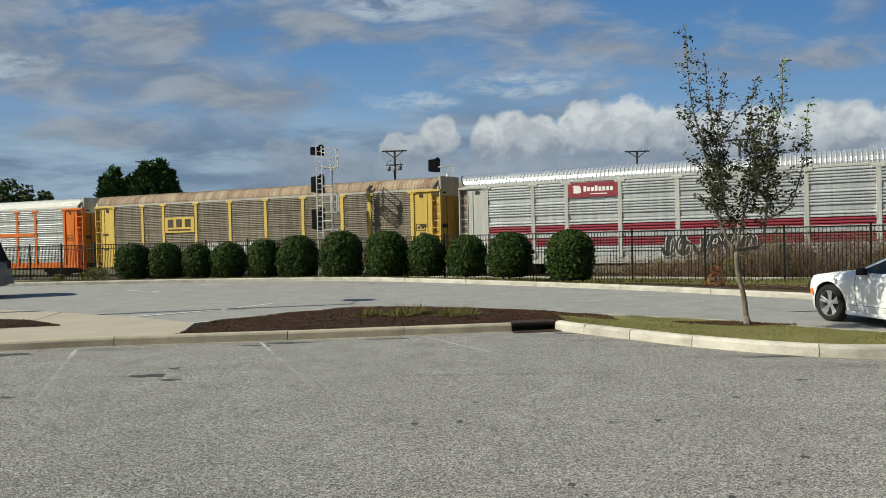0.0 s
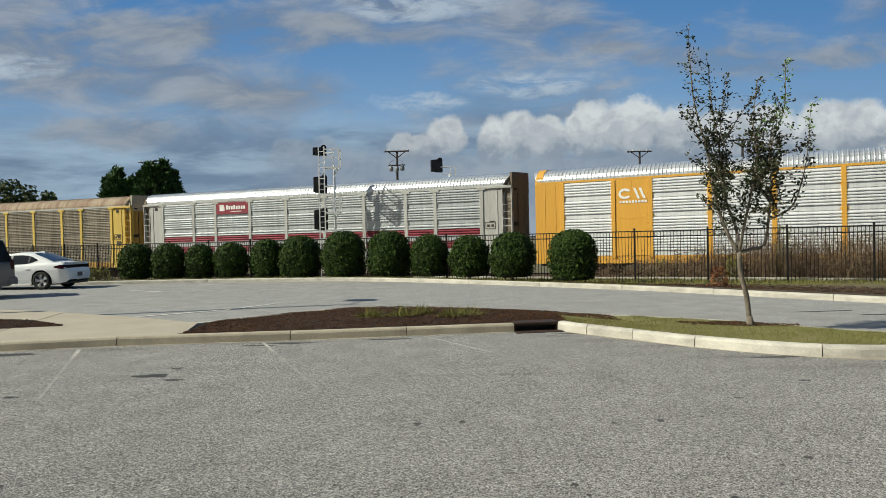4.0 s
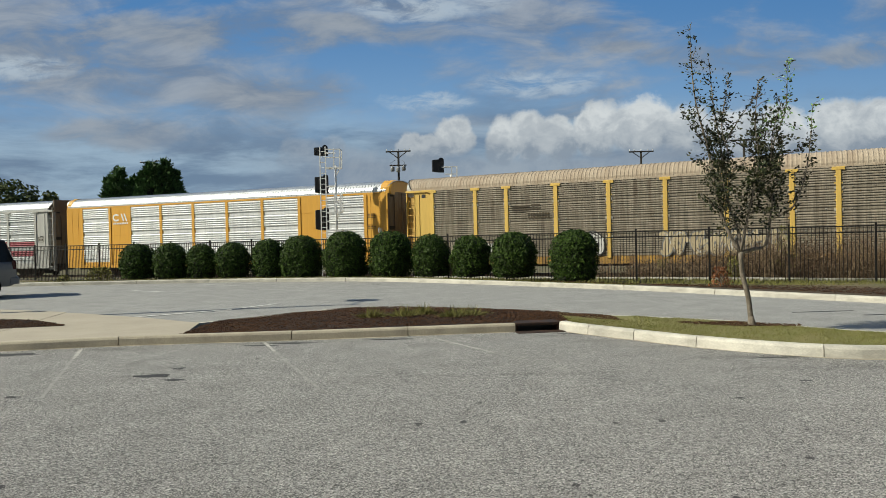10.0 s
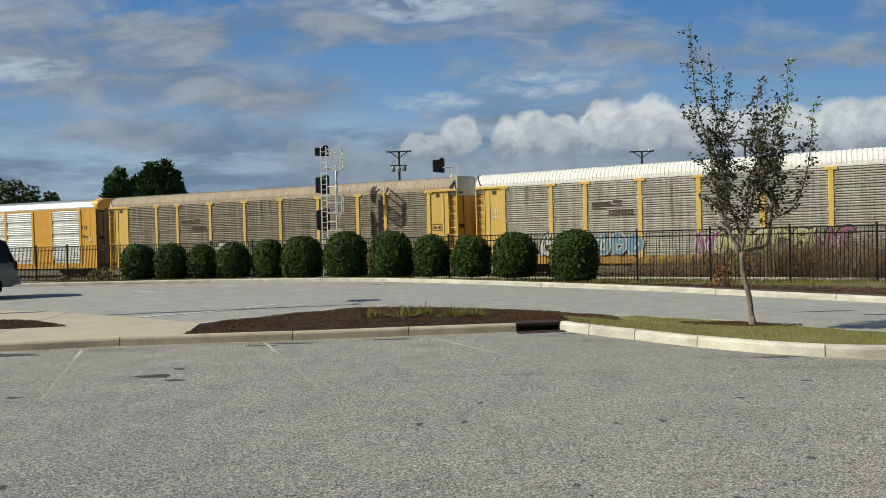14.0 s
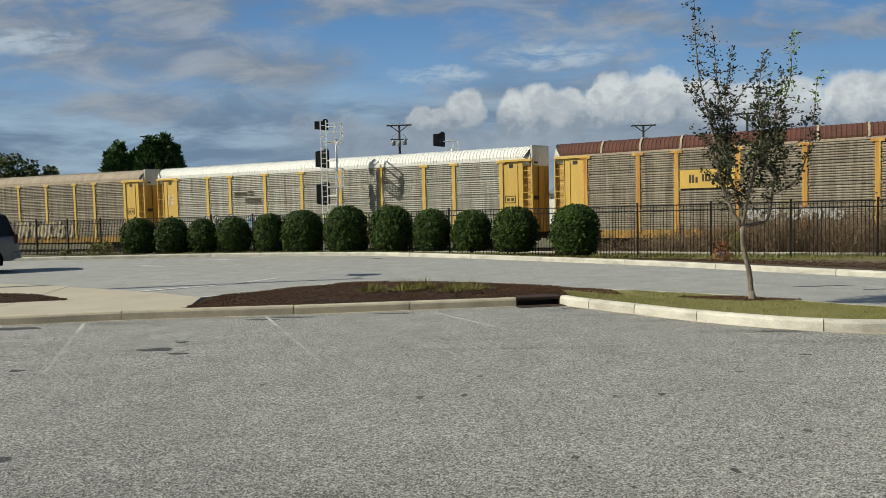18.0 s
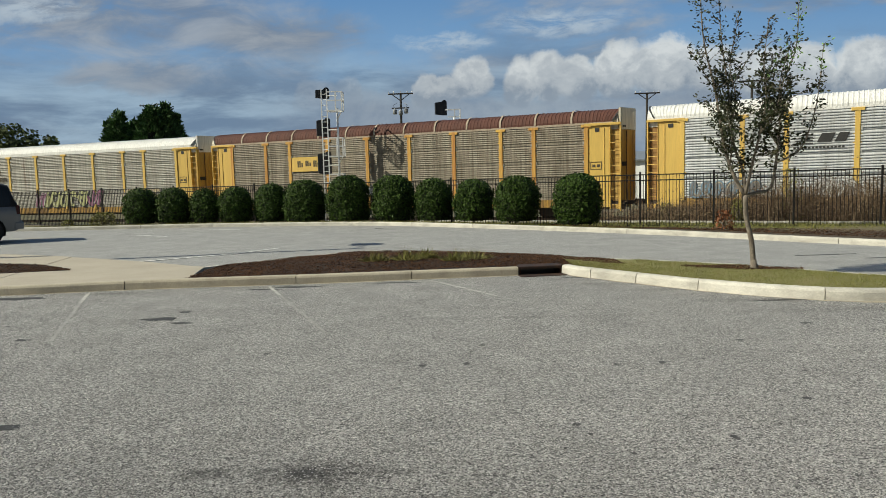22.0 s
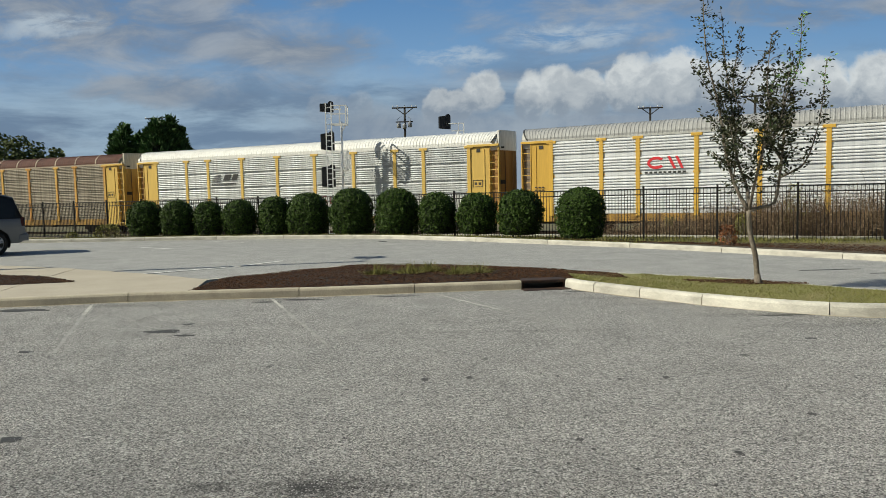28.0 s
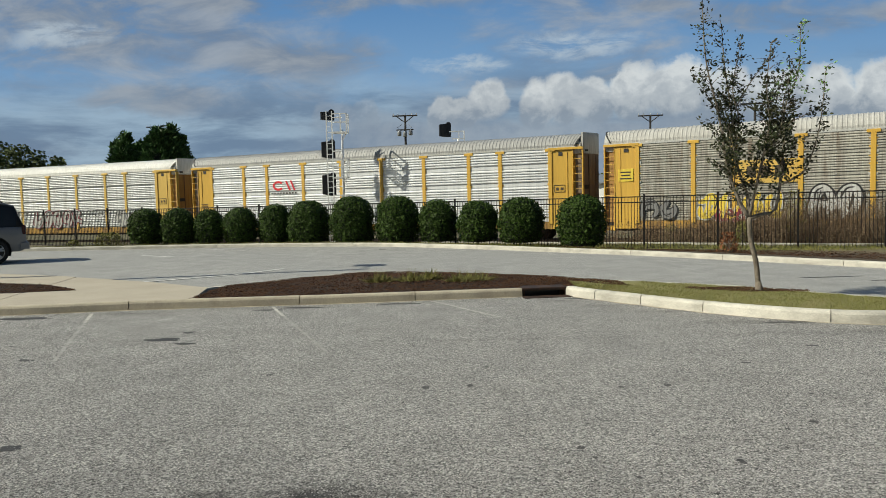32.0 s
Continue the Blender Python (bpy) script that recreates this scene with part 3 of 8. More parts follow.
def pad():
    front = [tuple(p) for p in side_of(FRONT_LEFT, 0.16) if p[0] < -4.5]
    back = [tuple(p) for p in PAD_BACK]
    top = thing("pavement_pad", pose(0, 0, 0), "tan concrete pavement beside the island", "pavement", kind="structure")
    fx, fy = zip(*front)
    bx, by = zip(*back)
    cuts = [-33, -24, -18.0, -12.9, -8.0, -4.52]
    for a, b in zip(cuts[:-1], cuts[1:]):
        skew = 0.9
        xs = np.linspace(a + 0.012, b - 0.012, 12)
        g = Geo()
        lo = [(float(x), float(np.interp(x, fx, fy)) + 0.004) for x in xs]
        hi = []
        for x in xs:
            q = float(x) - (skew if b < -5 else 0.32)
            hi.append((q, float(np.interp(q, bx, by)) - 0.01))
        if a > -9:
            hi[0] = (hi[0][0] - 0.55, hi[0][1] + 0.25)
        g.prism(lo + hi[::-1], -0.05, 0.148)
        part("slab", fixed(g), PAVING, top)
    g = Geo()
    out = [(-22, 13.2), (-15, 13.25), (-10, 13.4), (-8.56, 13.55), (-8.0, 13.72), (-7.45, 13.85), (-8.1, 14.45), (-8.7, 14.95), (-9.67, 15.3), (-12, 16.2), (-15, 16.9), (-22, 18)]
    g.prism(out, 0.1, lambda x, y: 0.153)
    bed = new("mulch_bed", fixed(g).mesh("mulch_bed", MULCH))
    tagged(bed, "dark mulch bed set in the pavement", "mulch bed", kind="structure")


pad()


def inlet():
    """The storm drain under a cast cover in the kerb."""
    m = pose(1.71, 12.95, 0, 0, 0, 9)
    top = thing("storm_drain", m, "dark rusty cast-iron kerb drain with an open throat", "drain")
    g = Geo()
    g.box(-0.42, 0.42, -0.03, 0.34, 0.105, 0.158, 0.012)
    part("cover", fixed(g), IRON, top, "brown rusty iron lid")
    # a black plate paints the darkness inside the drain's opening
    g = Geo()
    g.box(-0.42, 0.42, 0.27, 0.33, -0.1, 0.1)
    part("throat", fixed(g), SIGNAL_BLACK, top, "black plate painted as the dark of the opening")
    for x in (-0.4, 0.37):
        g = Geo()
        g.box(x, x + 0.03, -0.02, 0.26, -0.02, 0.103, 0.004)
        part("cheek", fixed(g), IRON, top)
    g = Geo()
    g.box(-0.44, 0.44, -0.3, -0.04, -0.01, 0.012, 0.004)
    part("apron", fixed(g), IRON, top, "iron grating lip at road level")


inlet()


WHITE_LINE = material("white_line_paint", (0.74, 0.73, 0.7), 0.85, 0, (0.45, 0.44, 0.42), 5, 0.7, 60, 0, 0.2)


def markings():
    def line(a, b, w, label, mat=PAINT_LINE, z=0.004):
        a, b = Vector((*a, z)), Vector((*b, z))
        d = (b - a).normalized()
        s = Vector((-d.y, d.x, 0)) * w / 2
        g = Geo()
        n = 14
        rows = []
        rng = random.Random(int(abs(a.x * 100)))
        for i in range(n + 1):
            p = a.lerp(b, i / n)
            rows.append([tuple(p - s * rng.uniform(0.75, 1.05)), tuple(p + s * rng.uniform(0.75, 1.05))])
        g.grid(rows)
        ob = new("bay_line", g.mesh("bay_line", mat))
        tagged(ob, label, "road marking", "painted bay lines", kind="structure")

    lab = "worn white line between parking bays"
    for a, b in (((-6.02, 11.66), (-4.6, 8.0)), ((-3.1, 12.1), (-1.42, 8.1)), ((-0.31, 12.42), (1.6, 9.1))):
        va, vb = Vector(a), Vector(b)
        worn = 0.55 if a[0] > -1 else 0.26
        line(a, va.lerp(vb, worn), 0.06, lab)
        line(va.lerp(vb, worn + 0.01), b, 0.045, "almost worn-away line between parking bays", FAINT_LINE)
    lab = "faded white bay line across the lane"
    for a, b in (((-11.3, 25.7), (-9.83, 24.7)), ((-9.6, 28.4), (-8.1, 27.6)), ((-7.4, 16.4), (-5.6, 17.75)), ((-5.5, 17.8), (-4.6, 19.3))):
        line(a, b, 0.12, lab, WHITE_LINE, 0.017)
    rng = random.Random(9)
    spots = [(-3.80, 9.24, 0.26, 0.09), (-3.44, 8.95, 0.12, 0.055), (-3.7, 9.75, 0.09, 0.06), (-0.26, 6.6, 0.03, 0.05), (0.16, 6.65, 0.03, 0.05), (2.01, 6.56, 0.03, 0.05), (1.57, 6.51, 0.02, 0.03),
             (-6.95, 11.25, 0.42, 0.12), (-2.6, 11.95, 0.35, 0.06), (-3.1, 11.75, 0.25, 0.05), (-0.9, 12.2, 0.4, 0.05), (-3.27, 5.07, 0.08, 0.06), (2.35, 12.45, 0.3, 0.07), (4.6, 9.75, 0.35, 0.05),
             (0.9, 4.9, 0.03, 0.03), (1.9, 4.6, 0.025, 0.04), (3.1, 7.4, 0.05, 0.03), (-1.9, 7.2, 0.03, 0.04), (2.8, 5.4, 0.03, 0.03), (-5.0, 8.1, 0.08, 0.04), (0.35, 7.4, 0.03, 0.03), (4.2, 8.2, 0.07, 0.03)]
    for i in range(40):
        spots.append((rng.uniform(-6, 6), rng.uniform(3.5, 10.5), rng.uniform(0.008, 0.022), rng.uniform(0.006, 0.018)))
    for i, (x, y, rx, ry) in enumerate(spots):
        g = Geo()
        g.prism(blob_outline(0, 0, rx, ry, 18, 0.7, i), 0.0, 0.0035)
        ob = new("asphalt_stain", g.mesh("asphalt_stain", OIL))
        ob.location = (x, y, 0)
        tagged(ob, "small dark patch on the car park asphalt", "stain", "stains on the asphalt", kind="structure")
    # the large oil patch: many drops that thin out to its rim
    g = Geo()
    for i in range(170):
        r = abs(rng.gauss(0, 0.42))
        a = rng.uniform(0, 6.3)
        x, y = r * 0.42 * math.cos(a) + (0.62 if i % 6 == 0 else 0) * rng.uniform(-1.25, -0.6), r * 0.2 * math.sin(a)
        s = rng.uniform(0.002, 0.006)
        o = blob_outline(x, y, s * 1.5, s, 7, 0.5, i)
        n = len(g.v)
        g.add([(*p, 0.003 + 0.000002 * i) for p in o], [tuple(range(len(o)))])
    ob = new("oil_patch", g.mesh("oil_patch", OIL))
    ob.location = (-0.88, 4.13, 0)
    tagged(ob, "blotchy dark oil patch on the asphalt", "oil stain", kind="structure")
    for x, y, rx, ry, t in ((8.05, 15.05, 0.65, 0.05, 0.1), (9.0, 14.3, 0.5, 0.05, 0), (-2.6, 26.9, 0.16, 0.05, 0)):
        g = Geo()
        g.prism(blob_outline(0, 0, rx, ry, 20, 0.4, x), 0.0, 0.0165)
        ob = new("tar_patch", g.mesh("tar_patch", OIL))
        ob.location, ob.rotation_euler = (x, y, 0.0), (0, 0, t)
        tagged(ob, "thin dark streak on the lane", "stain", kind="structure")


markings()


def loose_aggregate():
    """Stones of the worn surface that stand out of the binder, closest where one stands."""
    rng = np.random.default_rng(4)
    xs, ys = [], []
    for y0, y1, per in ((3.1, 4.2, 2300), (4.2, 5.5, 1500), (5.5, 7.5, 800), (7.5, 10.0, 330)):
        n = int(per * (y1 - y0) * 1.5 * (y0 + y1) / 2)
        y = rng.uniform(y0, y1, n)
        x = rng.uniform(-0.75, 0.75, n) * y
        xs.append(x)
        ys.append(y)
    x, y = np.concatenate(xs), np.concatenate(ys)
    n = len(x)
    r = rng.uniform(0.0035, 0.0085, n) * (1 + 0.05 * y)
    h = r * rng.uniform(0.35, 0.9, n)
    turn = rng.uniform(0, 6.28, n)
    pts = np.zeros((n, 5, 3))
    for k in range(4):
        a = turn + k * 1.571
        q = r * rng.uniform(0.6, 1.1, n)
        pts[:, k, 0], pts[:, k, 1] = x + q * np.cos(a), y + q * np.sin(a)
    pts[:, 4, 0], pts[:, 4, 1], pts[:, 4, 2] = x + r * rng.uniform(-0.4, 0.4, n), y + r * rng.uniform(-0.4, 0.4, n), h
    pts[:, :, 2] += 0.0008
    base = (np.arange(n) * 5)[:, None, None]
    tri = (np.array([(0, 1, 4), (1, 2, 4), (2, 3, 4), (3, 0, 4)])[None] + base).reshape(-1, 3)
    me = bpy.data.meshes.new("aggregate")
    me.from_pydata(pts.reshape(-1, 3).tolist(), [], tri.tolist())
    me.materials.append(AGGREGATE)
    ob = new("aggregate", me)
    tagged(ob, "grey stones standing out of the worn asphalt", "stones", kind="stuff")


AGGREGATE = leaf_material("aggregate_stone", (0.31, 0.30, 0.292), (0.16, 0.155, 0.15), 0.85)
loose_aggregate()


# ---- verge, fence and hedge ----
FENCE_START, FENCE_TURN, PANEL = (14.49, 23.63), radians(-24.3), 2.61


def fence_at(k):
    return FENCE_START[0] + PANEL * k * math.cos(FENCE_TURN), FENCE_START[1] + PANEL * k * math.sin(FENCE_TURN)


def fence_foot(x):
    return -0.30 + 0.0062 * min(x, 14)


def verge():
    back = side_of(FAR, 0.15)
    rows = []
    rng = random.Random(3)
    for p in back:
        x, y = p
        if x < -45 or x > 24:
            continue
        # straight towards the track up to half a metre past the fence
        q = Vector((x, y, 0))
        n = Vector((-math.sin(FENCE_TURN), math.cos(FENCE_TURN), 0))
        f = Vector((*FENCE_START, 0))
        d = (f - q).dot(n) + 0.5
        far = q + n * max(0.6, d)
        row = []
        for k in range(9):
            t = k / 8
            z = 0.135 + (fence_foot(far.x) + 0.02 - 0.135) * max(0, t - 0.1) / 0.9 + 0.02 * noise.noise((x + t * 5, y * 2, 4))
            c = q.lerp(far, t)
            row.append((c.x, c.y, z))
        rows.append(row)
    g = Geo()
    g.grid(rows)
    ob = new("verge", g.mesh("verge", TURF_MULCH))
    tagged(ob, "strip of mulch and thin grass between the lane and the fence", "verge", kind="structure")


TURF_MULCH = material("mulch_and_grass", (0.062, 0.036, 0.022), 0.95, 0, (0.10, 0.09, 0.045), 1.1, 0.6, 30, 0.03, 0.5)
verge()


def fence():
    post_m = Geo()
    hgt = 2.11
    post_m.box(-0.034, 0.034, -0.034, 0.034, -0.15, hgt + 0.05, 0.006)
    cap = Geo()
    cap.box(-0.042, 0.042, -0.042, 0.042, hgt + 0.05, hgt + 0.085, 0.012)
    post_mesh, cap_mesh = fixed(post_m).mesh("post", FENCE), fixed(cap).mesh("cap", FENCE)
    picket = Geo()
    picket.box(-0.009, 0.009, -0.009, 0.009, 0.06, hgt - 0.012)
    picket_mesh = picket.mesh("picket", FENCE)
    rail_mesh = []
    for z in (0.16, hgt - 0.24, hgt - 0.03):
        r = Geo()
        r.box(0.035, PANEL - 0.035, -0.02, 0.02, z - 0.02, z + 0.02, 0.004)
        rail_mesh.append(fixed(r).mesh("rail", FENCE))
    for k in range(-22, 4):
        x, y = fence_at(k)
        z = fence_foot(x)
        slope = math.degrees(math.atan2(fence_foot(fence_at(k + 1)[0]) - z, PANEL))
        top = thing("fence_panel", pose(x, y, z, 0, -slope, math.degrees(FENCE_TURN)), "black steel picket fence panel between square posts", "fence", "fence panels along the railway")
        p = part("post", post_mesh, FENCE, top)
        part("cap", cap_mesh, FENCE, p)
        for m in rail_mesh:
            part("rail", m, FENCE, top)
        for i in range(1, 22):
            part("picket", picket_mesh, FENCE, top).location = (i * PANEL / 22, 0, 0)


fence()


def leaf_ball(seed, rx, ry, h, count, size, square=2.25):
    """A clipped shrub: leaves on and just under a rounded, uneven skin, over a near-black core that paints the inner
    shade.
    """
    rng = random.Random(seed)
    core, leaves = Geo(), Geo()

    def skin(a, t, k=1.0):
        # t runs from the foot to the crown
        prof = (1 - abs(2 * t - 0.86) ** square * 0.36) ** 0.5 if t < 0.43 else max(0.0, 1 - ((t - 0.43) / 0.57) ** square) ** (1 / square)
        r = prof * (1 + 0.12 * noise.noise((math.cos(a) * 1.6 + seed, math.sin(a) * 1.6, t * 3.0)) + 0.13 * noise.noise((math.cos(a) * 5 + seed, math.sin(a) * 5, t * 8)) + 0.07 * noise.noise((math.cos(a) * 11 + seed, math.sin(a) * 11, t * 17)))
        return Vector((rx * r * k * math.cos(a), ry * r * k * math.sin(a), 0.05 + h * t * (1 if k == 1 else 0.95)))

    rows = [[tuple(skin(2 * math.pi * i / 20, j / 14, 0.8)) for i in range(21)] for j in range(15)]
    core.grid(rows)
    for _ in range(count):
        a, t = rng.uniform(0, 6.2832), rng.random() ** 0.85
        p = skin(a, t, 1.0)
        out = Vector((p.x / rx ** 2, p.y / ry ** 2, (p.z - h * 0.45) / (h * 0.6) ** 2)).normalized()
        depth = rng.random() ** 1.4 * 0.25
        p = p - out * depth + out * (0.05 if rng.random() < 0.05 else 0)
        n = (out + Vector((rng.gauss(0, 0.55), rng.gauss(0, 0.55), rng.gauss(0.1, 0.55)))).normalized()
        u = n.cross(Vector((rng.gauss(0, 1), rng.gauss(0, 1), rng.gauss(0, 1)))).normalized()
        w = n.cross(u)
        s = size * rng.uniform(0.6, 1.3)
        leaves.add([p - u * s, p + w * s * 0.45 + n * s * 0.12, p + u * s, p - w * s * 0.45 + n * s * 0.12], [(0, 1, 2, 3)])
    return core, leaves


def hedge():
    # centre, half width, height
    spec = [(-14.1, 32.6, 0.78, 1.62), (-12.5, 32.4, 0.76, 1.62), (-11.05, 32.3, 0.68, 1.55), (-9.6, 32.2, 0.78, 1.6), (-7.95, 32.1, 0.77, 1.72), (-6.35, 31.7, 0.95, 1.86),
            (-4.35, 31.3, 0.95, 2.02), (-2.3, 30.9, 0.98, 1.98), (-0.55, 30.4, 0.82, 1.8), (1.15, 29.7, 0.84, 1.72), (2.85, 28.6, 0.92, 1.82), (4.85, 26.1, 0.88, 1.86)]
    for i, (x, y, w, h) in enumerate(spec):
        lab = "large rounded dark green clipped shrub at the kerb" if w > 0.85 else "smaller rounded dark green clipped shrub at the kerb"
        x, y, w, h = x * 0.97, y * 0.97, w * 1.0, h * 0.97
        top = thing("shrub", pose(x, y, 0.09, 0, 0, i * 47), lab, "shrub", "clipped shrubs along the lane")
        core, leaves = leaf_ball(i * 3.7 + 1, w * 0.97, w * 0.97, h, int(8600 * w * h / 1.5), 0.056)
        part("inner_growth", core, BUSH_CORE, top, "near-black core painted as inner shade", True)
        part("foliage", leaves, BUSH_LEAF, top, "small glossy dark leaves")
        g = Geo()
        g.tube([(0, 0, -0.1), (0.02, 0, 0.35)], [0.05, 0.04], 7)
        part("stem", g, BARK, top)


hedge()


def low_shrub(x, y, z, w, h, count, mat, label, seed, size=0.05):
    top = thing("low_shrub", pose(x, y, z), label, "shrub")
    rng = random.Random(seed)
    tw, lv = Geo(), Geo()
    for _ in range(14):
        a = rng.uniform(0, 6.3)
        e = Vector((w * 0.8 * math.cos(a) * rng.random(), w * 0.8 * math.sin(a) * rng.random(), h * rng.uniform(0.5, 1)))
        tw.tube([(0, 0, -0.05), tuple(e * 0.5 + Vector((0, 0, 0.05))), tuple(e)], [0.012, 0.008, 0.003], 5)
    for _ in range(count):
        a, t = rng.uniform(0, 6.3), rng.random()
        r = w * math.sqrt(rng.random()) * (1 - 0.55 * t) * (1 + 0.3 * noise.noise((math.cos(a) * 2 + seed, math.sin(a) * 2, t * 3)))
        p = Vector((r * math.cos(a), r * math.sin(a), h * t))
        n = Vector((rng.gauss(0, 1), rng.gauss(0, 1), rng.gauss(0.4, 1))).normalized()
        u = n.cross(Vector((rng.gauss(0, 1), rng.gauss(0, 1), 0.3))).normalized()
        q = n.cross(u)
        s = size * rng.uniform(0.5, 1.3)
        lv.add([p - u * s, p + q * s * 0.4, p + u * s, p - q * s * 0.4], [(0, 1, 2, 3)])
    part("twig_growth", tw, BARK, top)
    part("foliage", lv, mat, top)


low_shrub(8.8, 22.4, -0.05, 0.42, 0.7, 480, RUSTLEAF, "small russet-brown dry shrub before the fence", 4)
low_shrub(-15.9, 32.7, 0.03, 0.85, 0.62, 900, OLIVE, "low loose olive-green shrub beside the fence", 6)
low_shrub(-18.4, 34.2, -0.05, 0.4, 0.3, 250, OLIVE, "low green weed clump at the fence foot", 8)


def brush():
    """Dry weeds between the fence and the track, in uneven clumps, thickest to the east."""
    rng = random.Random(12)
    st, lf, pale = Geo(), Geo(), Geo()
    clumps = []
    for _ in range(520):
        u, d = rng.uniform(9.5, 27), rng.uniform(2.8, 6.6)
        east = max(0.0, min(1.0, (u - 11.0) / 5.5))
        if rng.random() > 0.12 + 0.88 * east:
            continue
        tall = rng.uniform(0.6, 1.3) + 1.2 * max(0, min(1, (u - 13.5) / 4)) * rng.random() ** 0.7
        clumps.append((u, d, tall, rng.uniform(0.25, 0.8), rng.random() < 0.22))
    for u0, d0, tall, wide, light in clumps:
        for _ in range(rng.randint(16, 34)):
            u, d = rng.gauss(u0, wide), rng.gauss(d0, wide * 0.7)
            x, y = beside(u, d)
            z = fall(x, y) - 0.05
            h = tall * rng.uniform(0.45, 1.1)
            lx, ly = rng.gauss(0, 0.27) * h, rng.gauss(0, 0.27) * h
            w = rng.uniform(0.004, 0.009)
            a = rng.uniform(0, 3.14)
            cx, cy = w * math.cos(a), w * math.sin(a)
            (pale if light else st).add([(x - cx, y - cy, z), (x + cx, y + cy, z), (x + lx + cx * 0.4, y + ly + cy * 0.4, z + h), (x + lx - cx * 0.4, y + ly - cy * 0.4, z + h)], [(0, 1, 2, 3)])
            for _ in range(rng.randint(9, 18)):
                t = rng.uniform(0.2, 1.0)
                p = Vector((x + lx * t, y + ly * t, z + h * t)) + Vector((rng.gauss(0, 0.08), rng.gauss(0, 0.08), rng.gauss(0, 0.04)))
                n = Vector((rng.gauss(0, 1), rng.gauss(0, 1), rng.gauss(0, 1))).normalized()
                v = n.cross(Vector((0.3, 0.2, 1))).normalized()
                q = n.cross(v)
                s = rng.uniform(0.015, 0.05)
                (pale if light and rng.random() < 0.6 else lf).add([p - v * s, p + q * s * 0.35, p + v * s, p - q * s * 0.35], [(0, 1, 2, 3)])
    ob = new("dry_brush", st.mesh("dry_brush", WEED))
    tagged(ob, "tall dry brown weeds growing beside the railway", "brush", kind="stuff")
    part("weed_leaves", lf, WEED, ob, "withered brown leaves and seed heads")["kind"] = "stuff"
    part("straw_stalks", pale, PALE_WEED, ob, "bleached straw-coloured stalks")["kind"] = "stuff"
    # chips of bark on the bank behind the kerb
    ch = Geo()
    for _ in range(9000):
        x = rng.uniform(3.5, 16)
        fy = float(np.interp(x, [p[0] for p in FAR], [p[1] for p in FAR])) + 0.25
        gy = FENCE_START[1] + (x - FENCE_START[0]) * math.tan(FENCE_TURN)
        t = rng.random()
        y = fy + (gy - fy) * t
        z = 0.19 + (fence_foot(x) - 0.1) * t
        s, a = rng.uniform(0.02, 0.05), rng.uniform(0, 6.3)
        dx, dy = s * math.cos(a), s * math.sin(a)
        ch.add([(x - dx, y - dy, z), (x + dy * 0.4, y - dx * 0.4, z + 0.02), (x + dx, y + dy, z + rng.uniform(0, 0.03)), (x - dy * 0.4, y + dx * 0.4, z + 0.02)], [(0, 1, 2, 3)])
    ob = new("bark_litter", ch.mesh("bark_litter", CHIP))
    tagged(ob, "loose bark and leaf litter on the verge", "mulch", kind="stuff")
    # a few green-topped clumps
    for u, d, w, h, s in ((18.2, 6.0, 0.6, 2.1, 3), (13.2, 5.0, 0.4, 1.0, 5), (22.5, 6.5, 0.7, 1.6, 7), (16.4, 7.4, 0.45, 0.9, 9)):
        x, y = beside(u, d)
        low_shrub(x, y, fall(x, y), w, h, 420, OLIVE, "loose olive-green wild shrub among the dry weeds", s, 0.06)


brush()


def kerb_grass():
    """A thin strip of grass that has grown over the back of the far kerb."""
    rng = random.Random(33)
    g = Geo()
    fx, fy = [p[0] for p in FAR], [p[1] for p in FAR]
    for _ in range(9000):
        x = rng.uniform(-24, 6)
        y = float(np.interp(x, fx, fy)) + 0.2 + 0.35 * rng.random() ** 1.3
        h, w, t = rng.uniform(0.03, 0.1), rng.uniform(0.006, 0.014), rng.uniform(0, 6.3)
        g.add([(x - w * math.cos(t), y - w * math.sin(t), 0.1), (x + w * math.cos(t), y + w * math.sin(t), 0.1), (x + rng.gauss(0, 0.04), y + rng.gauss(0, 0.03), 0.13 + h)], [(0, 1, 2)])
    ob = new("kerb_grass", g.mesh("kerb_grass", BLADE))
    tagged(ob, "thin strip of short grass along the far kerb", "grass", kind="stuff")


kerb_grass()


def grass_strip():
    rng = random.Random(21)
    g = Geo()
    for _ in range(15000):
        u, d = rng.uniform(2, 34), rng.uniform(7.9, 10.2)
        x, y = beside(u, d)
        z = fall(x, y)
        h, w, t = rng.uniform(0.05, 0.16), rng.uniform(0.008, 0.018), rng.uniform(0, 6.3)
        g.add([(x - w * math.cos(t), y - w * math.sin(t), z), (x + w * math.cos(t), y + w * math.sin(t), z), (x + rng.gauss(0, 0.05), y, z + h)], [(0, 1, 2)])
    ob = new("rough_grass", g.mesh("rough_grass", BLADE))
    tagged(ob, "strip of rough yellow-green grass behind the fence", "grass", kind="stuff")


grass_strip()


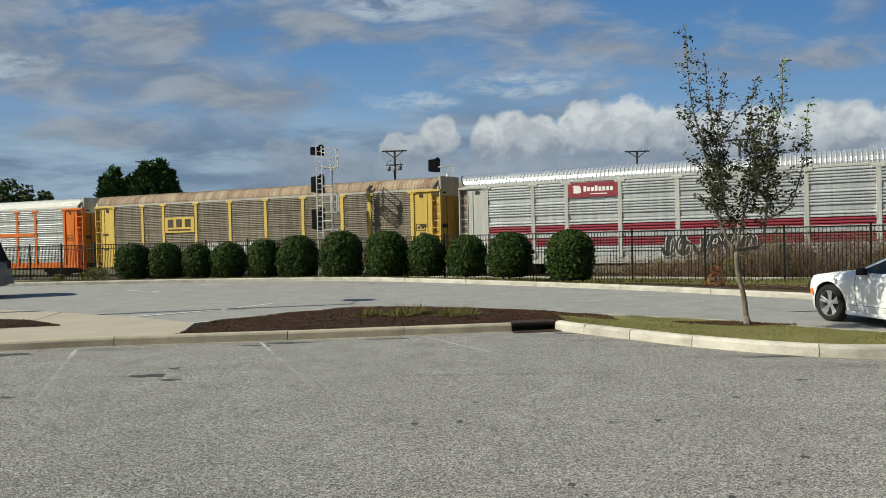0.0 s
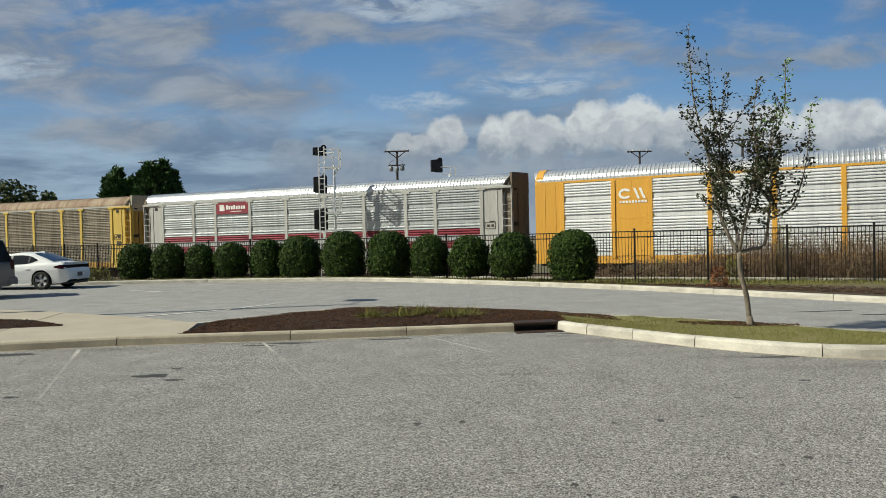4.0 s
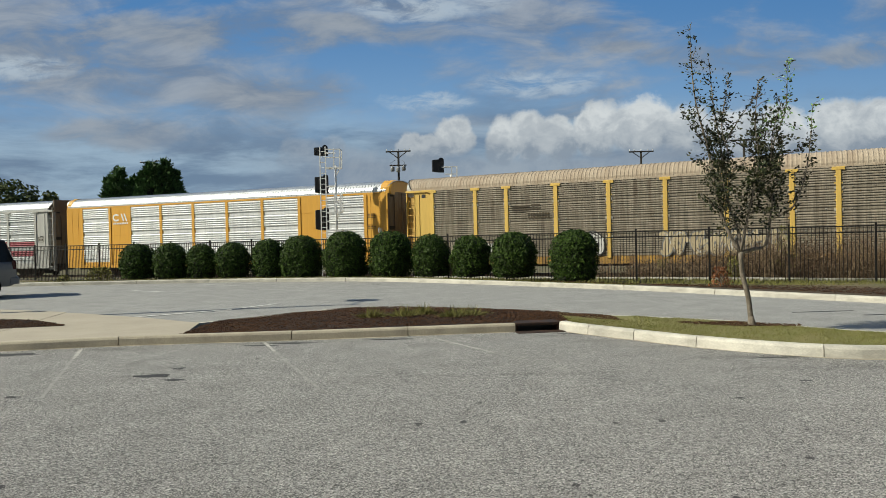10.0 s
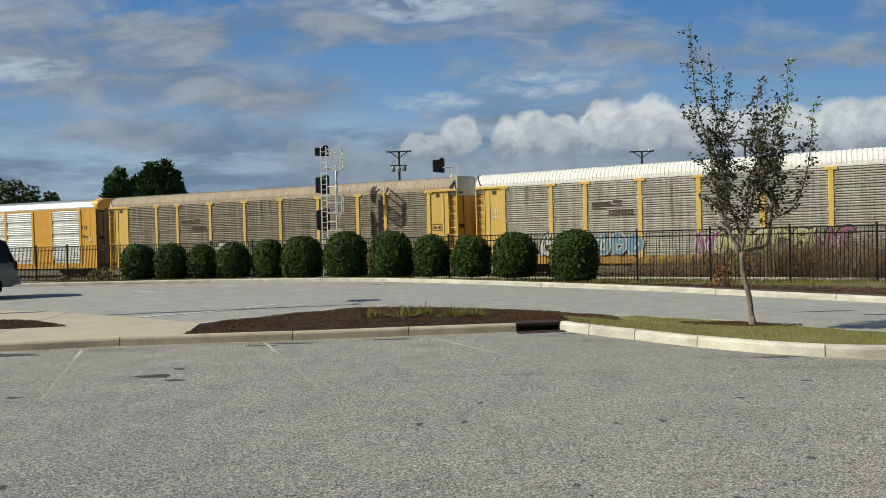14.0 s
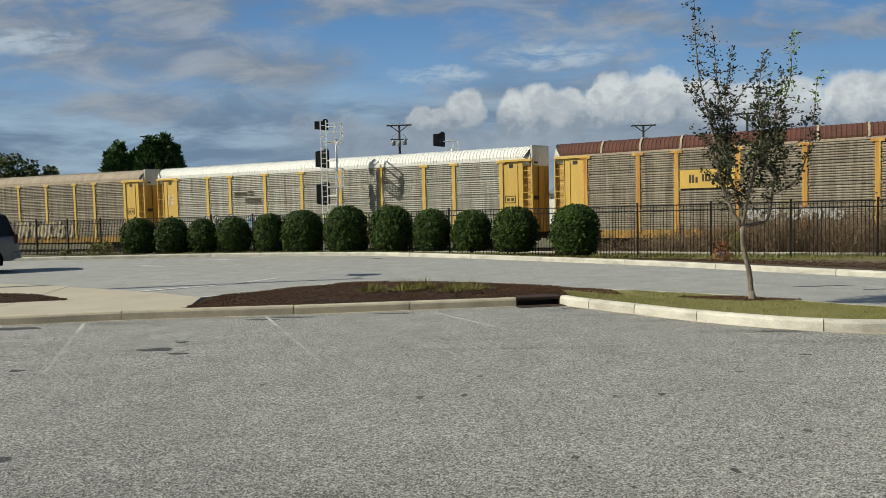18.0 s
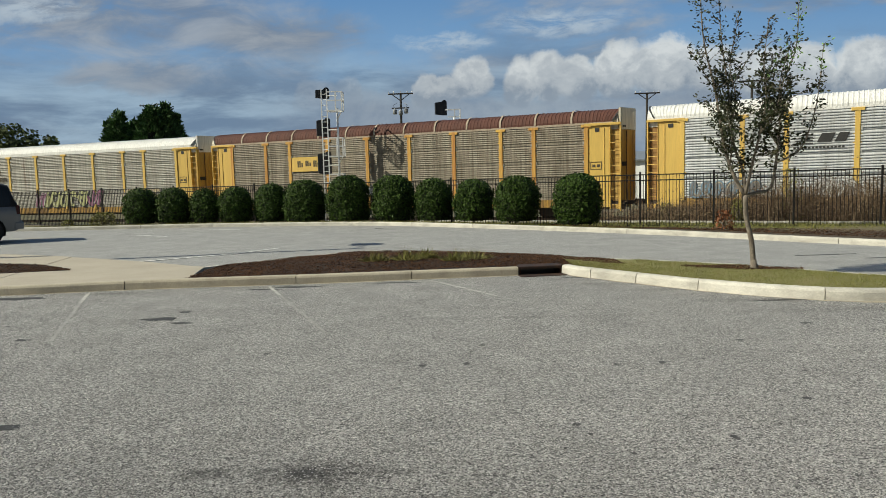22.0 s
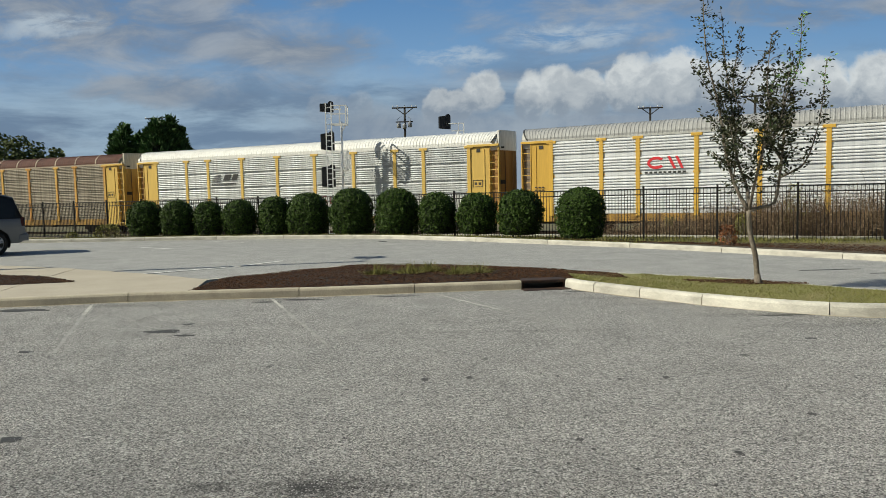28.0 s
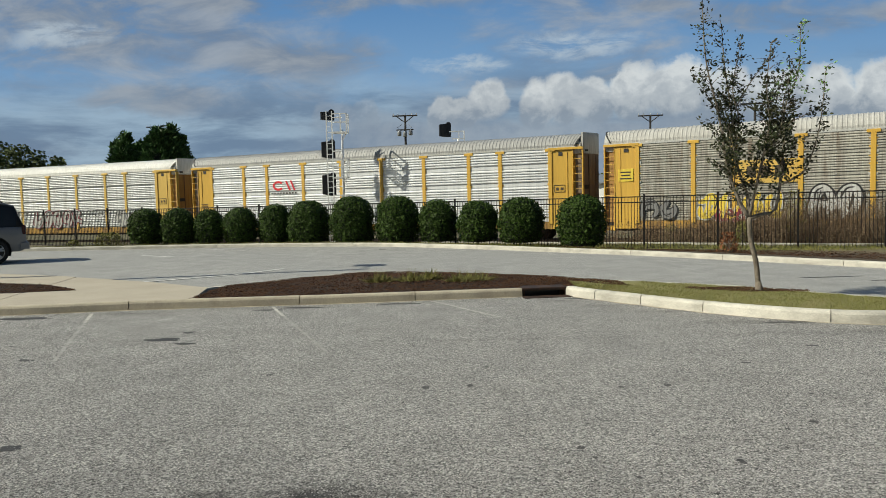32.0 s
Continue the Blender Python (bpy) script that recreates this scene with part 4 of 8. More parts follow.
def path_edge():
    """A low pale edging behind the fence, with a dark strip beyond it."""
    g, c = Geo(), Geo()
    us = [2 + 0.8 * i for i in range(45)]

    def strip(geo, d0, d1, lift, thick):
        rows = []
        for d, up in ((d0, -0.1), (d0, thick), (d1, thick), (d1, -0.1)):
            row = []
            for u in us:
                x, y = beside(u, d)
                row.append((x, y, fall(x, y) + lift + up + 0.012 * noise.noise((u, d, 2))))
            rows.append(row)
        geo.grid(rows)

    strip(g, 7.75, 7.5, 0.02, 0.07)
    strip(c, 7.45, 6.3, 0.0, 0.045)
    ob = new("trim", g.mesh("trim", CONCRETE_PALE))
    tagged(ob, "low pale concrete edging behind the fence", "edging", kind="structure")
    ob = new("cinder_strip", c.mesh("cinder_strip", DARK_STRIP))
    tagged(ob, "dark strip beside the dry weeds", "ground", kind="structure")


DARK_STRIP = material("dark_strip_ground", (0.035, 0.028, 0.022), 0.95, 0, (0.06, 0.045, 0.03), 1.5, 0.6, 20, 0.03, 0.4)
path_edge()


# ---- the track ----
def on_track(u, across, up):
    """A place by its distance along the track, its distance beyond the train's near face, and its height over the rails."""
    x, y = beside(u, -across)
    return x, y, rail_z(x) + up


def track():
    g = Geo()
    us = list(range(-130, 171, 4))
    prof = [(-2.6, -0.72), (-1.2, -0.24), (0.2, -0.2), (2.9, -0.2), (4.3, -0.24), (5.7, -0.72)]
    g.grid([[on_track(u, a, z) for a, z in prof] for u in us])
    bed = new("ballast_bed", g.mesh("ballast_bed", BALLAST))
    tagged(bed, "grey-brown ballast bed of the railway", "ballast", kind="structure")
    st = Geo()
    rng = random.Random(33)
    for _ in range(5000):
        u, a = rng.uniform(-32, 34), rng.uniform(-2.6, 0.2)
        z = -0.72 + (a + 2.6) / 1.4 * 0.48 if a < -1.2 else -0.22
        c = Vector(on_track(u, a, z))
        s = rng.uniform(0.025, 0.06)
        pts = [c + Vector((rng.uniform(0.6, 1) * s * dx, rng.uniform(0.6, 1) * s * dy, rng.uniform(0.5, 1) * s * dz)) for dx, dy, dz in ((1, 0, 0), (-1, 0, 0), (0, 1, 0), (0, -1, 0), (0, 0, 1))]
        st.add(pts, [(0, 2, 4), (2, 1, 4), (1, 3, 4), (3, 0, 4)])
    part("ballast_stones", st, BALLAST, bed, "loose broken stones")["kind"] = "stuff"
    for a in (0.81, 2.245):
        r = Geo()
        p = [(-0.07, -0.17), (0.07, -0.17), (0.07, -0.15), (0.012, -0.13), (0.012, -0.04), (0.036, -0.03), (0.036, 0.0), (-0.036, 0.0), (-0.036, -0.03), (-0.012, -0.04), (-0.012, -0.13), (-0.07, -0.15), (-0.07, -0.17)]
        r.grid([[on_track(u, a + q, z) for q, z in p] for u in us])
        ob = new("rail", r.mesh("rail", RAIL))
        tagged(ob, "long steel rail with rusty sides", "rail", "rails of the track", kind="structure")
    t = Geo()
    for i in range(500):
        u = -130 + i * 0.6
        c = Vector(on_track(u, 1.53, -0.18))
        m = Matrix.Translation(c) @ pose(0, 0, 0, 0, 0, math.degrees(heading(u)))
        t.box(-0.115, 0.115, -1.3, 1.3, -0.1, 0.012, 0, m)
    ob = new("ties", t.mesh("ties", TIE))
    tagged(ob, "weathered dark wooden ties under the rails", "ties", kind="stuff")


track()


# ---- the young tree on the island ----
def young_tree():
    bx, by, bz = 5.27, 12.08, 0.14
    top = thing("young_tree", pose(bx, by, bz), "slender young tree with thin dark leaves on the island", "tree")
    rng = random.Random(17)
    trunk, twigs = Geo(), Geo()

    def limb(pts, r0, r1, geo, n=8):
        c = smooth_line(pts, 0.12)
        geo.tube([tuple(p) for p in c], [r0 + (r1 - r0) * (i / (len(c) - 1)) ** 0.8 for i in range(len(c))], n)
        return c

    trunk_line = limb([(0, 0, -0.1), (-0.02, 0, 0.12), (-0.06, 0.0, 0.5), (-0.15, 0.02, 0.9), (-0.18, 0, 1.27)], 0.047, 0.038, trunk, 10)
    trunk.tube([(0.01, 0, -0.06), (-0.005, 0, 0.05), (-0.02, 0, 0.16)], [0.085, 0.064, 0.046], 10)
    fork = (-0.18, 0, 1.25)
    mains = [  # each from the fork or from another limb
        ([fork, (-0.36, 0.05, 1.6), (-0.52, 0.1, 2.15), (-0.66, 0.12, 3.0), (-0.86, 0.1, 3.75), (-0.95, 0.05, 4.3), (-1.0, 0.0, 5.06)], 0.036, 0.004),
        ([fork, (-0.18, 0.1, 1.66), (-0.32, 0.18, 2.15), (-0.35, 0.22, 2.7), (-0.42, 0.25, 3.2), (-0.5, 0.28, 3.8), (-0.56, 0.3, 4.5)], 0.032, 0.004),
        ([fork, (-0.13, -0.15, 1.8), (-0.06, -0.25, 2.3), (0.01, -0.3, 2.86), (-0.04, -0.3, 3.4), (0.02, -0.3, 4.1)], 0.03, 0.004),
        ([fork, (0.06, 0.0, 1.31), (0.26, 0.02, 1.38), (0.36, 0.05, 1.85), (0.41, 0.05, 2.5), (0.44, 0.08, 3.1), (0.58, 0.1, 3.45), (0.68, 0.1, 3.8), (0.7, 0.1, 4.5)], 0.034, 0.004),
        ([(0.36, 0.04, 1.8), (0.66, -0.15, 2.02), (0.8, -0.25, 2.5), (0.86, -0.3, 2.95), (0.92, -0.3, 3.7)], 0.018, 0.003),
        ([(-0.67, 0.12, 3.05), (-0.95, -0.1, 3.32), (-1.26, -0.2, 3.7)], 0.01, 0.003),
        ([(-0.06, -0.25, 2.3), (0.14, -0.38, 2.6), (0.19, -0.42, 3.2), (0.34, -0.4, 3.7)], 0.02, 0.003),
        ([(-0.34, 0.2, 2.6), (-0.2, 0.42, 3.0), (-0.28, 0.5, 3.5), (-0.14, 0.5, 4.35)], 0.018, 0.003),
        ([(-0.42, 0.06, 1.8), (-0.52, -0.25, 2.15), (-0.6, -0.36, 2.4), (-0.7, -0.4, 2.75)], 0.014, 0.003),
        ([(0.38, 0.05, 2.1), (0.3, 0.4, 2.5), (0.35, 0.58, 3.0), (0.5, 0.6, 3.6)], 0.018, 0.003),
        ([(-0.36, 0.22, 3.1), (-0.1, 0.1, 3.6), (0.2, 0.0, 4.0)], 0.012, 0.003),
        ([(0.43, 0.06, 2.8), (0.7, 0.0, 2.95), (0.98, -0.05, 3.1)], 0.01, 0.003),
    ]
    lines = []
    limbs = []
    for i, (pts, r0, r1) in enumerate(mains):
        g = Geo()
        c = limb(pts, r0, r1, g, 7)
        limbs.append(g)
        lines.append(c)
    part("trunk", trunk, BARK, top, "slightly bent grey-brown trunk", True)
    for g in limbs:
        part("limb", g, BARK, top, "", True)
    dark, bright = Geo(), Geo()

    def leaf(p, d, geo, s):
        d = (d + Vector((rng.gauss(0, 0.6), rng.gauss(0, 0.6), rng.gauss(-0.15, 0.55)))).normalized()
        n = d.cross(Vector((rng.gauss(0, 1), rng.gauss(0, 1), rng.gauss(0, 1)))).normalized()
        q = d.cross(n)
        geo.add([p, p + d * s * 0.35 + n * s * 0.25 + q * s * 0.06, p + d * s * 0.75 + n * s * 0.17, p + d * s, p + d * s * 0.75 - n * s * 0.17, p + d * s * 0.35 - n * s * 0.25 + q * s * 0.06], [(0, 1, 2, 3), (0, 3, 4, 5)])

    for ci, c in enumerate(lines):
        n = len(c)
        for i, p in enumerate(c):
            p = Vector(p)
            z = p.z
            if z < 1.6:
                continue
            # leafiest in the middle of the crown, thin at the top
            full = (math.exp(-((z - 2.55) / 0.75) ** 2) * 1.6 + 0.27) * (0.5 if ci in (4, 5, 10, 11) else 1)
            thin = ci in (4, 5, 8, 10, 11)
            for _ in range(2 if thin else 3):
                d = Vector((rng.gauss(0, 1), rng.gauss(0, 1), rng.gauss(0.45, 0.6))).normalized()
                ln = rng.uniform(0.05, 0.16) if thin else rng.uniform(0.1, 0.42) * (0.3 + 0.7 * min(1.2, full))
                e = p + d * ln
                mid = p + d * ln * 0.5 + Vector((0, 0, 0.02))
                twigs.tube([p, mid, e], [0.005, 0.0035, 0.0015], 4, False)
                k = int(rng.uniform(7, 22) * full) + 1
                young = ci in (3, 4) and z > 3.25
                for j in range(k):
                    q = p.lerp(e, rng.uniform(0.2, 1.05)) + Vector((rng.gauss(0, 0.035), rng.gauss(0, 0.035), rng.gauss(0, 0.035)))
                    leaf(q, d, bright if young and rng.random() < 0.85 else dark, rng.uniform(0.042, 0.074))
            if z > 3.0:
                for _ in range(2):
                    leaf(p, Vector((rng.gauss(0, 1), rng.gauss(0, 1), 0.8)), bright if ci in (3, 4) and z > 3.25 else dark, rng.uniform(0.045, 0.075))
    part("twig_growth", twigs, BARK, top, "thin bare twigs")["kind"] = "stuff"
    part("foliage", dark, TREE_LEAF, top, "sparse narrow dark green leaves")["kind"] = "stuff"
    part("new_growth", bright, YOUNG_LEAF, top, "fresh light green shoots")["kind"] = "stuff"


young_tree()


# ---- signals by the line ----
def signal_head(parent, x, z, y=-0.25, tall=1.05):
    """A black signal head seen from the side: a deep hood that tapers forward, and the rounded lamp case behind it."""
    g = Geo()
    h, w = tall / 2, 0.11
    vs = []
    for xx, hh, ww in ((-0.44, h * 0.86, w * 0.8), (-0.41, h * 0.9, w * 0.86), (-0.05, h, w), (0.0, h * 0.98, w)):
        vs.append([(xx, -ww, -hh), (xx, ww, -hh), (xx, ww, hh), (xx, -ww, hh), (xx, -ww, -hh)])
    g.grid(vs)
    g.f += [(3, 2, 1, 0), (15, 16, 17, 18)]
    head = part("signal_head", fixed(g), SIGNAL_BLACK, parent, "deep black signal hood")
    head.location = (x, y, z)
    head.rotation_euler = (0, 0, radians(20))
    b = Geo()
    prof = []
    for k in range(9):
        a = math.pi * k / 8
        prof.append((0.17 * math.cos(a) + 0.19, h * 0.9 + 0.17 * math.sin(a)))
    prof += [(0.02, -h * 1.02), (0.36, -h * 1.02)]
    n = len(prof)
    b.add([(px, -0.08, pz) for px, pz in prof] + [(px, 0.08, pz) for px, pz in prof], [tuple(range(n)), tuple(range(2 * n - 1, n - 1, -1))] + [(i, n + i, n + (i + 1) % n, (i + 1) % n) for i in range(n)])
    part("lamp_case", fixed(b), SIGNAL_BLACK, head, "black rounded lamp case")
    return head


def signal_mast(x, y, foot, top_z, heads, plats, label, ladder=0.0):
    mast = thing("signal_mast", pose(x, y, foot, 0, 0, 0), label, "railway signal", "railway signals")
    g = Geo()
    g.tube([(0, 0, 0), (0, 0, top_z - foot)], [0.075, 0.06], 12)
    part("mast_pole", g, GALV, mast, "galvanised steel tube", True)
    g = Geo()
    g.box(-0.25, 0.25, -0.25, 0.25, -0.15, 0.06, 0.02)
    part("base_plate", fixed(g), GALV, mast)
    if ladder:
        lx = -0.72
        top = ladder - foot
        for dx in (-0.15, 0.17):
            g = Geo()
            g.box(lx + dx - 0.03, lx + dx + 0.03, -0.32, -0.26, 0.1, top)
            part("ladder_rail", g, GALV, mast)
        n = int(top / 0.32)
        rung = Geo()
        rung.tube([(lx - 0.15, -0.29, 0), (lx + 0.17, -0.29, 0)], 0.02, 6)
        me = rung.mesh("rung", GALV)
        for i in range(1, n):
            part("rung", me, GALV, mast).location = (0, 0, 0.1 + i * 0.32)
    for z, tall in heads:
        signal_head(mast, -0.82, z - foot, 0.05, tall)
        g = Geo()
        g.tube([(0, 0, 0), (-0.6, 0, 0)], 0.035, 8)
        part("bracket", g, GALV, mast).location = (0, 0, z - foot - 0.1)
    for z in plats:
        pz = z - foot
        p = Geo()
        p.box(-0.45, 0.42, -1.0, -0.95, -0.06, 0.01)
        p.box(-0.45, 0.42, -0.25, -0.2, -0.06, 0.01)
        p.box(-0.45, -0.41, -0.95, -0.25, -0.06, 0.01)
        p.box(0.38, 0.42, -0.95, -0.25, -0.06, 0.01)
        p.box(-0.04, 0.04, -0.3, 0.02, -0.06, -0.01)
        for i in range(9):
            p.box(-0.40 + i * 0.09, -0.385 + i * 0.09, -0.95, -0.25, -0.02, 0.01)
        pl = part("platform", p, GALV, mast, "small grated service platform")
        pl.location = (0, 0, pz)
        for xx, yy in ((0.4, -0.97), (0.4, -0.22), (0.05, -0.97)):
            r = Geo()
            r.box(xx - 0.034, xx + 0.034, yy - 0.034, yy + 0.034, 0.0, 1.05)
            part("rail_post", r, GALV, pl)
        for zz in (0.55, 1.03):
            r = Geo()
            r.box(0.37, 0.43, -1.0, -0.2, zz - 0.03, zz + 0.03)
            r.box(-0.42, 0.42, -1.0, -0.94, zz - 0.03, zz + 0.03)
            part("hand_rail", r, GALV, pl)
        s = Geo()
        s.tube([(0, 0, -0.45), (0.3, -0.4, -0.03)], 0.03, 6)
        part("strut", s, GALV, pl)
    return mast


signal_mast(-6.29, 42.05, -0.85, 6.15, ((6.97, 0.5), (4.99, 1.0), (2.92, 1.25)), (5.94, 3.33, 1.25), "tall galvanised signal mast with black signal heads and ladder", 7.22)
signal_mast(0.62, 47.6, -0.95, 6.0, ((6.55, 0.86),), (5.35,), "galvanised signal mast with one black head behind the train")


def utility_pole(x, y, top, foot, label, gear, turn=0):
    p = thing("utility_pole", pose(x, y, foot, 0, 0, turn), label, "utility pole", "utility poles beyond the railway")
    g = Geo()
    g.tube([(0, 0, -0.3), (0, 0, top - foot)], [0.17, 0.11], 9)
    part("pole_shaft", g, POLE_WOOD, p, "", True)
    g = Geo()
    g.box(-1.35, 1.35, -0.16, -0.05, top - foot - 0.14, top - foot + 0.0, 0.01)
    part("crossarm", fixed(g), POLE_WOOD, p)
    for s in (-1, 1):
        b = Geo()
        b.tube([(s * 0.95, -0.1, top - foot - 0.1), (0, -0.1, top - foot - 0.8)], 0.05, 5)
        part("brace", b, POLE_WOOD, p)
    for xx in (-1.25, -0.75, 0, 0.75, 1.25):
        b = Geo()
        zz = top - foot
        b.lathe([(0.0, 0.2), (0.05, 0.18), (0.035, 0.12), (0.06, 0.1), (0.03, 0.05), (0.03, 0.0)], 8, "z", (xx, -0.1 if xx else 0, zz))
        part("insulator", b, GALV, p)
    if gear:
        for xx, yy, dz in ((-0.62, -0.2, 0.0), (0.05, -0.45, -0.12), (0.6, -0.2, 0.05)):
            b = Geo()
            b.lathe([(0.0, 0.62), (0.06, 0.62), (0.07, 0.5), (0.2, 0.48), (0.22, 0.4), (0.22, 0.05), (0.18, 0.0), (0.0, 0.0)], 12, "z", (xx, yy, top - foot - 2.2 + dz))
            part("transformer_can", b, CAN_GREY, p, "grey metal can", True)
            b = Geo()
            b.tube([(xx, yy, top - foot - 1.6 + dz), (xx * 1.25, yy - 0.15, top - foot - 1.3), (xx * 0.6, -0.1, top - foot - 1.0)], 0.022, 5)
            part("lead", b, SIGNAL_BLACK, p, "black bent cable lead")
        b = Geo()
        b.box(-0.95, 0.9, -0.2, -0.1, top - foot - 1.62, top - foot - 1.5, 0.01)
        part("lower_arm", fixed(b), POLE_WOOD, p)


POLES = [(-40.4, 98, 12.95, False), (-4.6, 76, 11.1, True), (22.3, 79, 10.95, False), (29.1, 68, 10.6, False)]
for px, py, pt, gear in POLES:
    utility_pole(px, py, pt, -0.9, "dark wooden utility pole with a crossarm" + (" and grey transformers" if gear else ""), gear, -8)


# ---- far trees and buildings ----
def conifer(x, y, foot, h, r, seed, label):
    t = thing("conifer", pose(x, y, foot), label, "tree", "conifers beyond the railway")
    rng = random.Random(seed)
    g = Geo()
    g.tube([(0, 0, -0.3), (0, 0, h * 0.95)], [0.28, 0.03], 8)
    part("trunk", g, BARK, t)
    lv, core = Geo(), Geo()
    # a near-black cone paints the shade between the boughs
    core.lathe([(r * 0.62, 0.4), (r * 0.56, h * 0.25), (r * 0.3, h * 0.6), (r * 0.08, h * 0.82), (0.02, h * 0.95)], 14, "z")
    # boughs that rise outwards, each carrying a tuft of sprays
    for _ in range(int(80 * r)):
        k = rng.random() ** 1.15
        a = rng.uniform(0, 6.3)
        reach = r * (1 - k) * rng.uniform(0.75, 1.2) + 0.25
        rise = rng.uniform(0.35, 1.0) * (0.6 + 0.5 * reach / r)
        foot = Vector((0, 0, 0.4 + (h - 1.0) * k))
        tip = foot + Vector((reach * math.cos(a), reach * math.sin(a), reach * rise * 0.55 + 0.25))
        for _ in range(38):
            q = rng.random() ** 0.6
            p = foot.lerp(tip, q)
            wide = 0.3 * (1.1 - q) + 0.06
            p = p + Vector((rng.gauss(0, wide), rng.gauss(0, wide), rng.gauss(0, wide * 0.7)))
            d = Vector((math.cos(a) * 0.7 + rng.gauss(0, 0.35), math.sin(a) * 0.7 + rng.gauss(0, 0.35), rng.uniform(0.1, 1.3))).normalized()
            n = d.cross(Vector((rng.gauss(0, 1), rng.gauss(0, 1), rng.gauss(0, 1)))).normalized()
            s = rng.uniform(0.3, 0.7)
            lv.add([p, p + d * s * 0.45 + n * s * 0.2, p + d * s, p + d * s * 0.45 - n * s * 0.2], [(0, 1, 2, 3)])
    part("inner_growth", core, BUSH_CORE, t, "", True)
    part("crown", lv, CONIFER, t, "dense dark green sprays")["kind"] = "stuff"


for x, y, h, r, s in ((-43.0, 92, 11.6, 3.2, 1), (-41.2, 90, 12.4, 3.2, 2), (-39.4, 92, 9.6, 3.4, 3), (-37.8, 90, 11.8, 3.4, 4), (-36.5, 89, 12.9, 3.8, 5), (-35.2, 90, 13.3, 3.9, 6), (-34.6, 91, 12.0, 3.6, 7), (-40.4, 93, 11.4, 3.2, 8)):
    conifer(x, y, -0.9, h, r, s, "dense dark green conifer in a tight clump")


def broadleaf(x, y, foot, h, r, seed, label, flat=0.7):
    t = thing("tree", pose(x, y, foot), label, "tree", "far trees")
    rng = random.Random(seed)
    g = Geo()
    g.tube([(0, 0, -0.3), (0.1, 0, h * 0.5), (0, 0.1, h * 0.8)], [0.3, 0.2, 0.06], 8)
    for k in range(6):
        a = k * 1.05 + seed
        g.tube([(0, 0, h * 0.4), (r * 0.4 * math.cos(a), r * 0.4 * math.sin(a), h * 0.6), (r * 0.75 * math.cos(a), r * 0.75 * math.sin(a), h * 0.72)], [0.12, 0.08, 0.03], 6)
    part("trunk", g, BARK, t, "trunk and limbs")
    lv = Geo()
    clumps = [(Vector((rng.uniform(-1, 1) * r * 0.75, rng.uniform(-1, 1) * r * 0.75, h * rng.uniform(0.5, 0.92))), rng.uniform(0.25, 0.5) * r) for _ in range(16)]
    for c, cr in clumps:
        for _ in range(130):
            d = Vector((rng.gauss(0, 1), rng.gauss(0, 1), rng.gauss(0, 1))).normalized()
            p = c + Vector((d.x, d.y, d.z * flat)) * cr * rng.uniform(0.6, 1.05)
            n = (d + Vector((rng.gauss(0, 0.6), rng.gauss(0, 0.6), rng.gauss(0, 0.6)))).normalized()
            u = n.cross(Vector((0.2, 0.5, 1))).normalized()
            q = n.cross(u)
            s = rng.uniform(0.18, 0.4)
            lv.add([p - u * s, p + q * s * 0.6, p + u * s, p - q * s * 0.6], [(0, 1, 2, 3)])
    part("crown", lv, FARLEAF, t, "loose green crown")


for x, y, h, r, s in ((-74, 118, 13.8, 4.4, 11), (-70.5, 118, 12.3, 3.6, 12), (-67.6, 118, 11.8, 3.0, 13), (-80, 122, 14.5, 4.8, 14)):
    broadleaf(x, y, -0.9, h, r, s, "loose green tree in the distance")
for x, y, h, r, s in ((92, 150, 9.5, 5.0, 21), (100, 152, 9.0, 5.0, 22), (84, 150, 7.5, 4.0, 23), (110, 155, 9.5, 5, 24), (34, 150, 8.2, 4, 25)):
    broadleaf(x, y, -0.9, h, r, s, "far green tree beyond the low building", 0.6)


def long_building(x, y, turn, w, d, h, roof_h, label, bays):
    b = thing("warehouse", pose(x, y, -0.95, 0, 0, turn), label, "building", "low buildings beyond the railway")
    g = Geo()
    n = int(w / 0.6)
    rows_lo, rows_hi = [], []
    for i in range(n + 1):
        xx = -w / 2 + w * i / n
        off = 0.03 if i % 2 else 0.0
        rows_lo.append((xx, off, 0))
        rows_hi.append((xx, off, h))
    g.grid([rows_lo, rows_hi])
    g.box(-w / 2, w / 2, 0.06, d, 0, h)
    part("wall", g, BUILDING_WHITE, b, "white metal cladding")
    g = Geo()
    prof = [(-0.4, h - 0.02), (-0.4, h + 0.12), (d / 2, h + roof_h), (d + 0.4, h + 0.12), (d + 0.4, h - 0.02), (-0.4, h - 0.02)]
    g.grid([[(xx, yy, zz) for yy, zz in prof] for xx in (-w / 2 - 0.3, w / 2 + 0.3)])
    g.f += [tuple(range(5)), tuple(range(10, 5, -1))]
    part("roof", fixed(g), BUILDING_ROOF, b, "low grey metal roof")
    for i in range(bays):
        xx = -w / 2 + w * (i + 0.5) / bays
        dr = Geo()
        dr.box(xx - 1.6, xx + 1.6, -0.06, 0.02, 0.0, 3.0)
        dd = part("dock_door", dr, BUILDING_WHITE, b, "ribbed white roller door")
        for k in range(6):
            sl = Geo()
            sl.box(xx - 1.55, xx + 1.55, -0.085, -0.062, 0.08 + k * 0.48, 0.5 + k * 0.48)
            part("door_slat", sl, BUILDING_WHITE, dd)


long_building(50, 73, -23, 36, 16, 3.6, 1.2, "long low white metal warehouse with a grey roof", 5)
long_building(20.5, 83, -23, 17, 14, 4.6, 1.3, "low white metal shed behind the track", 2)


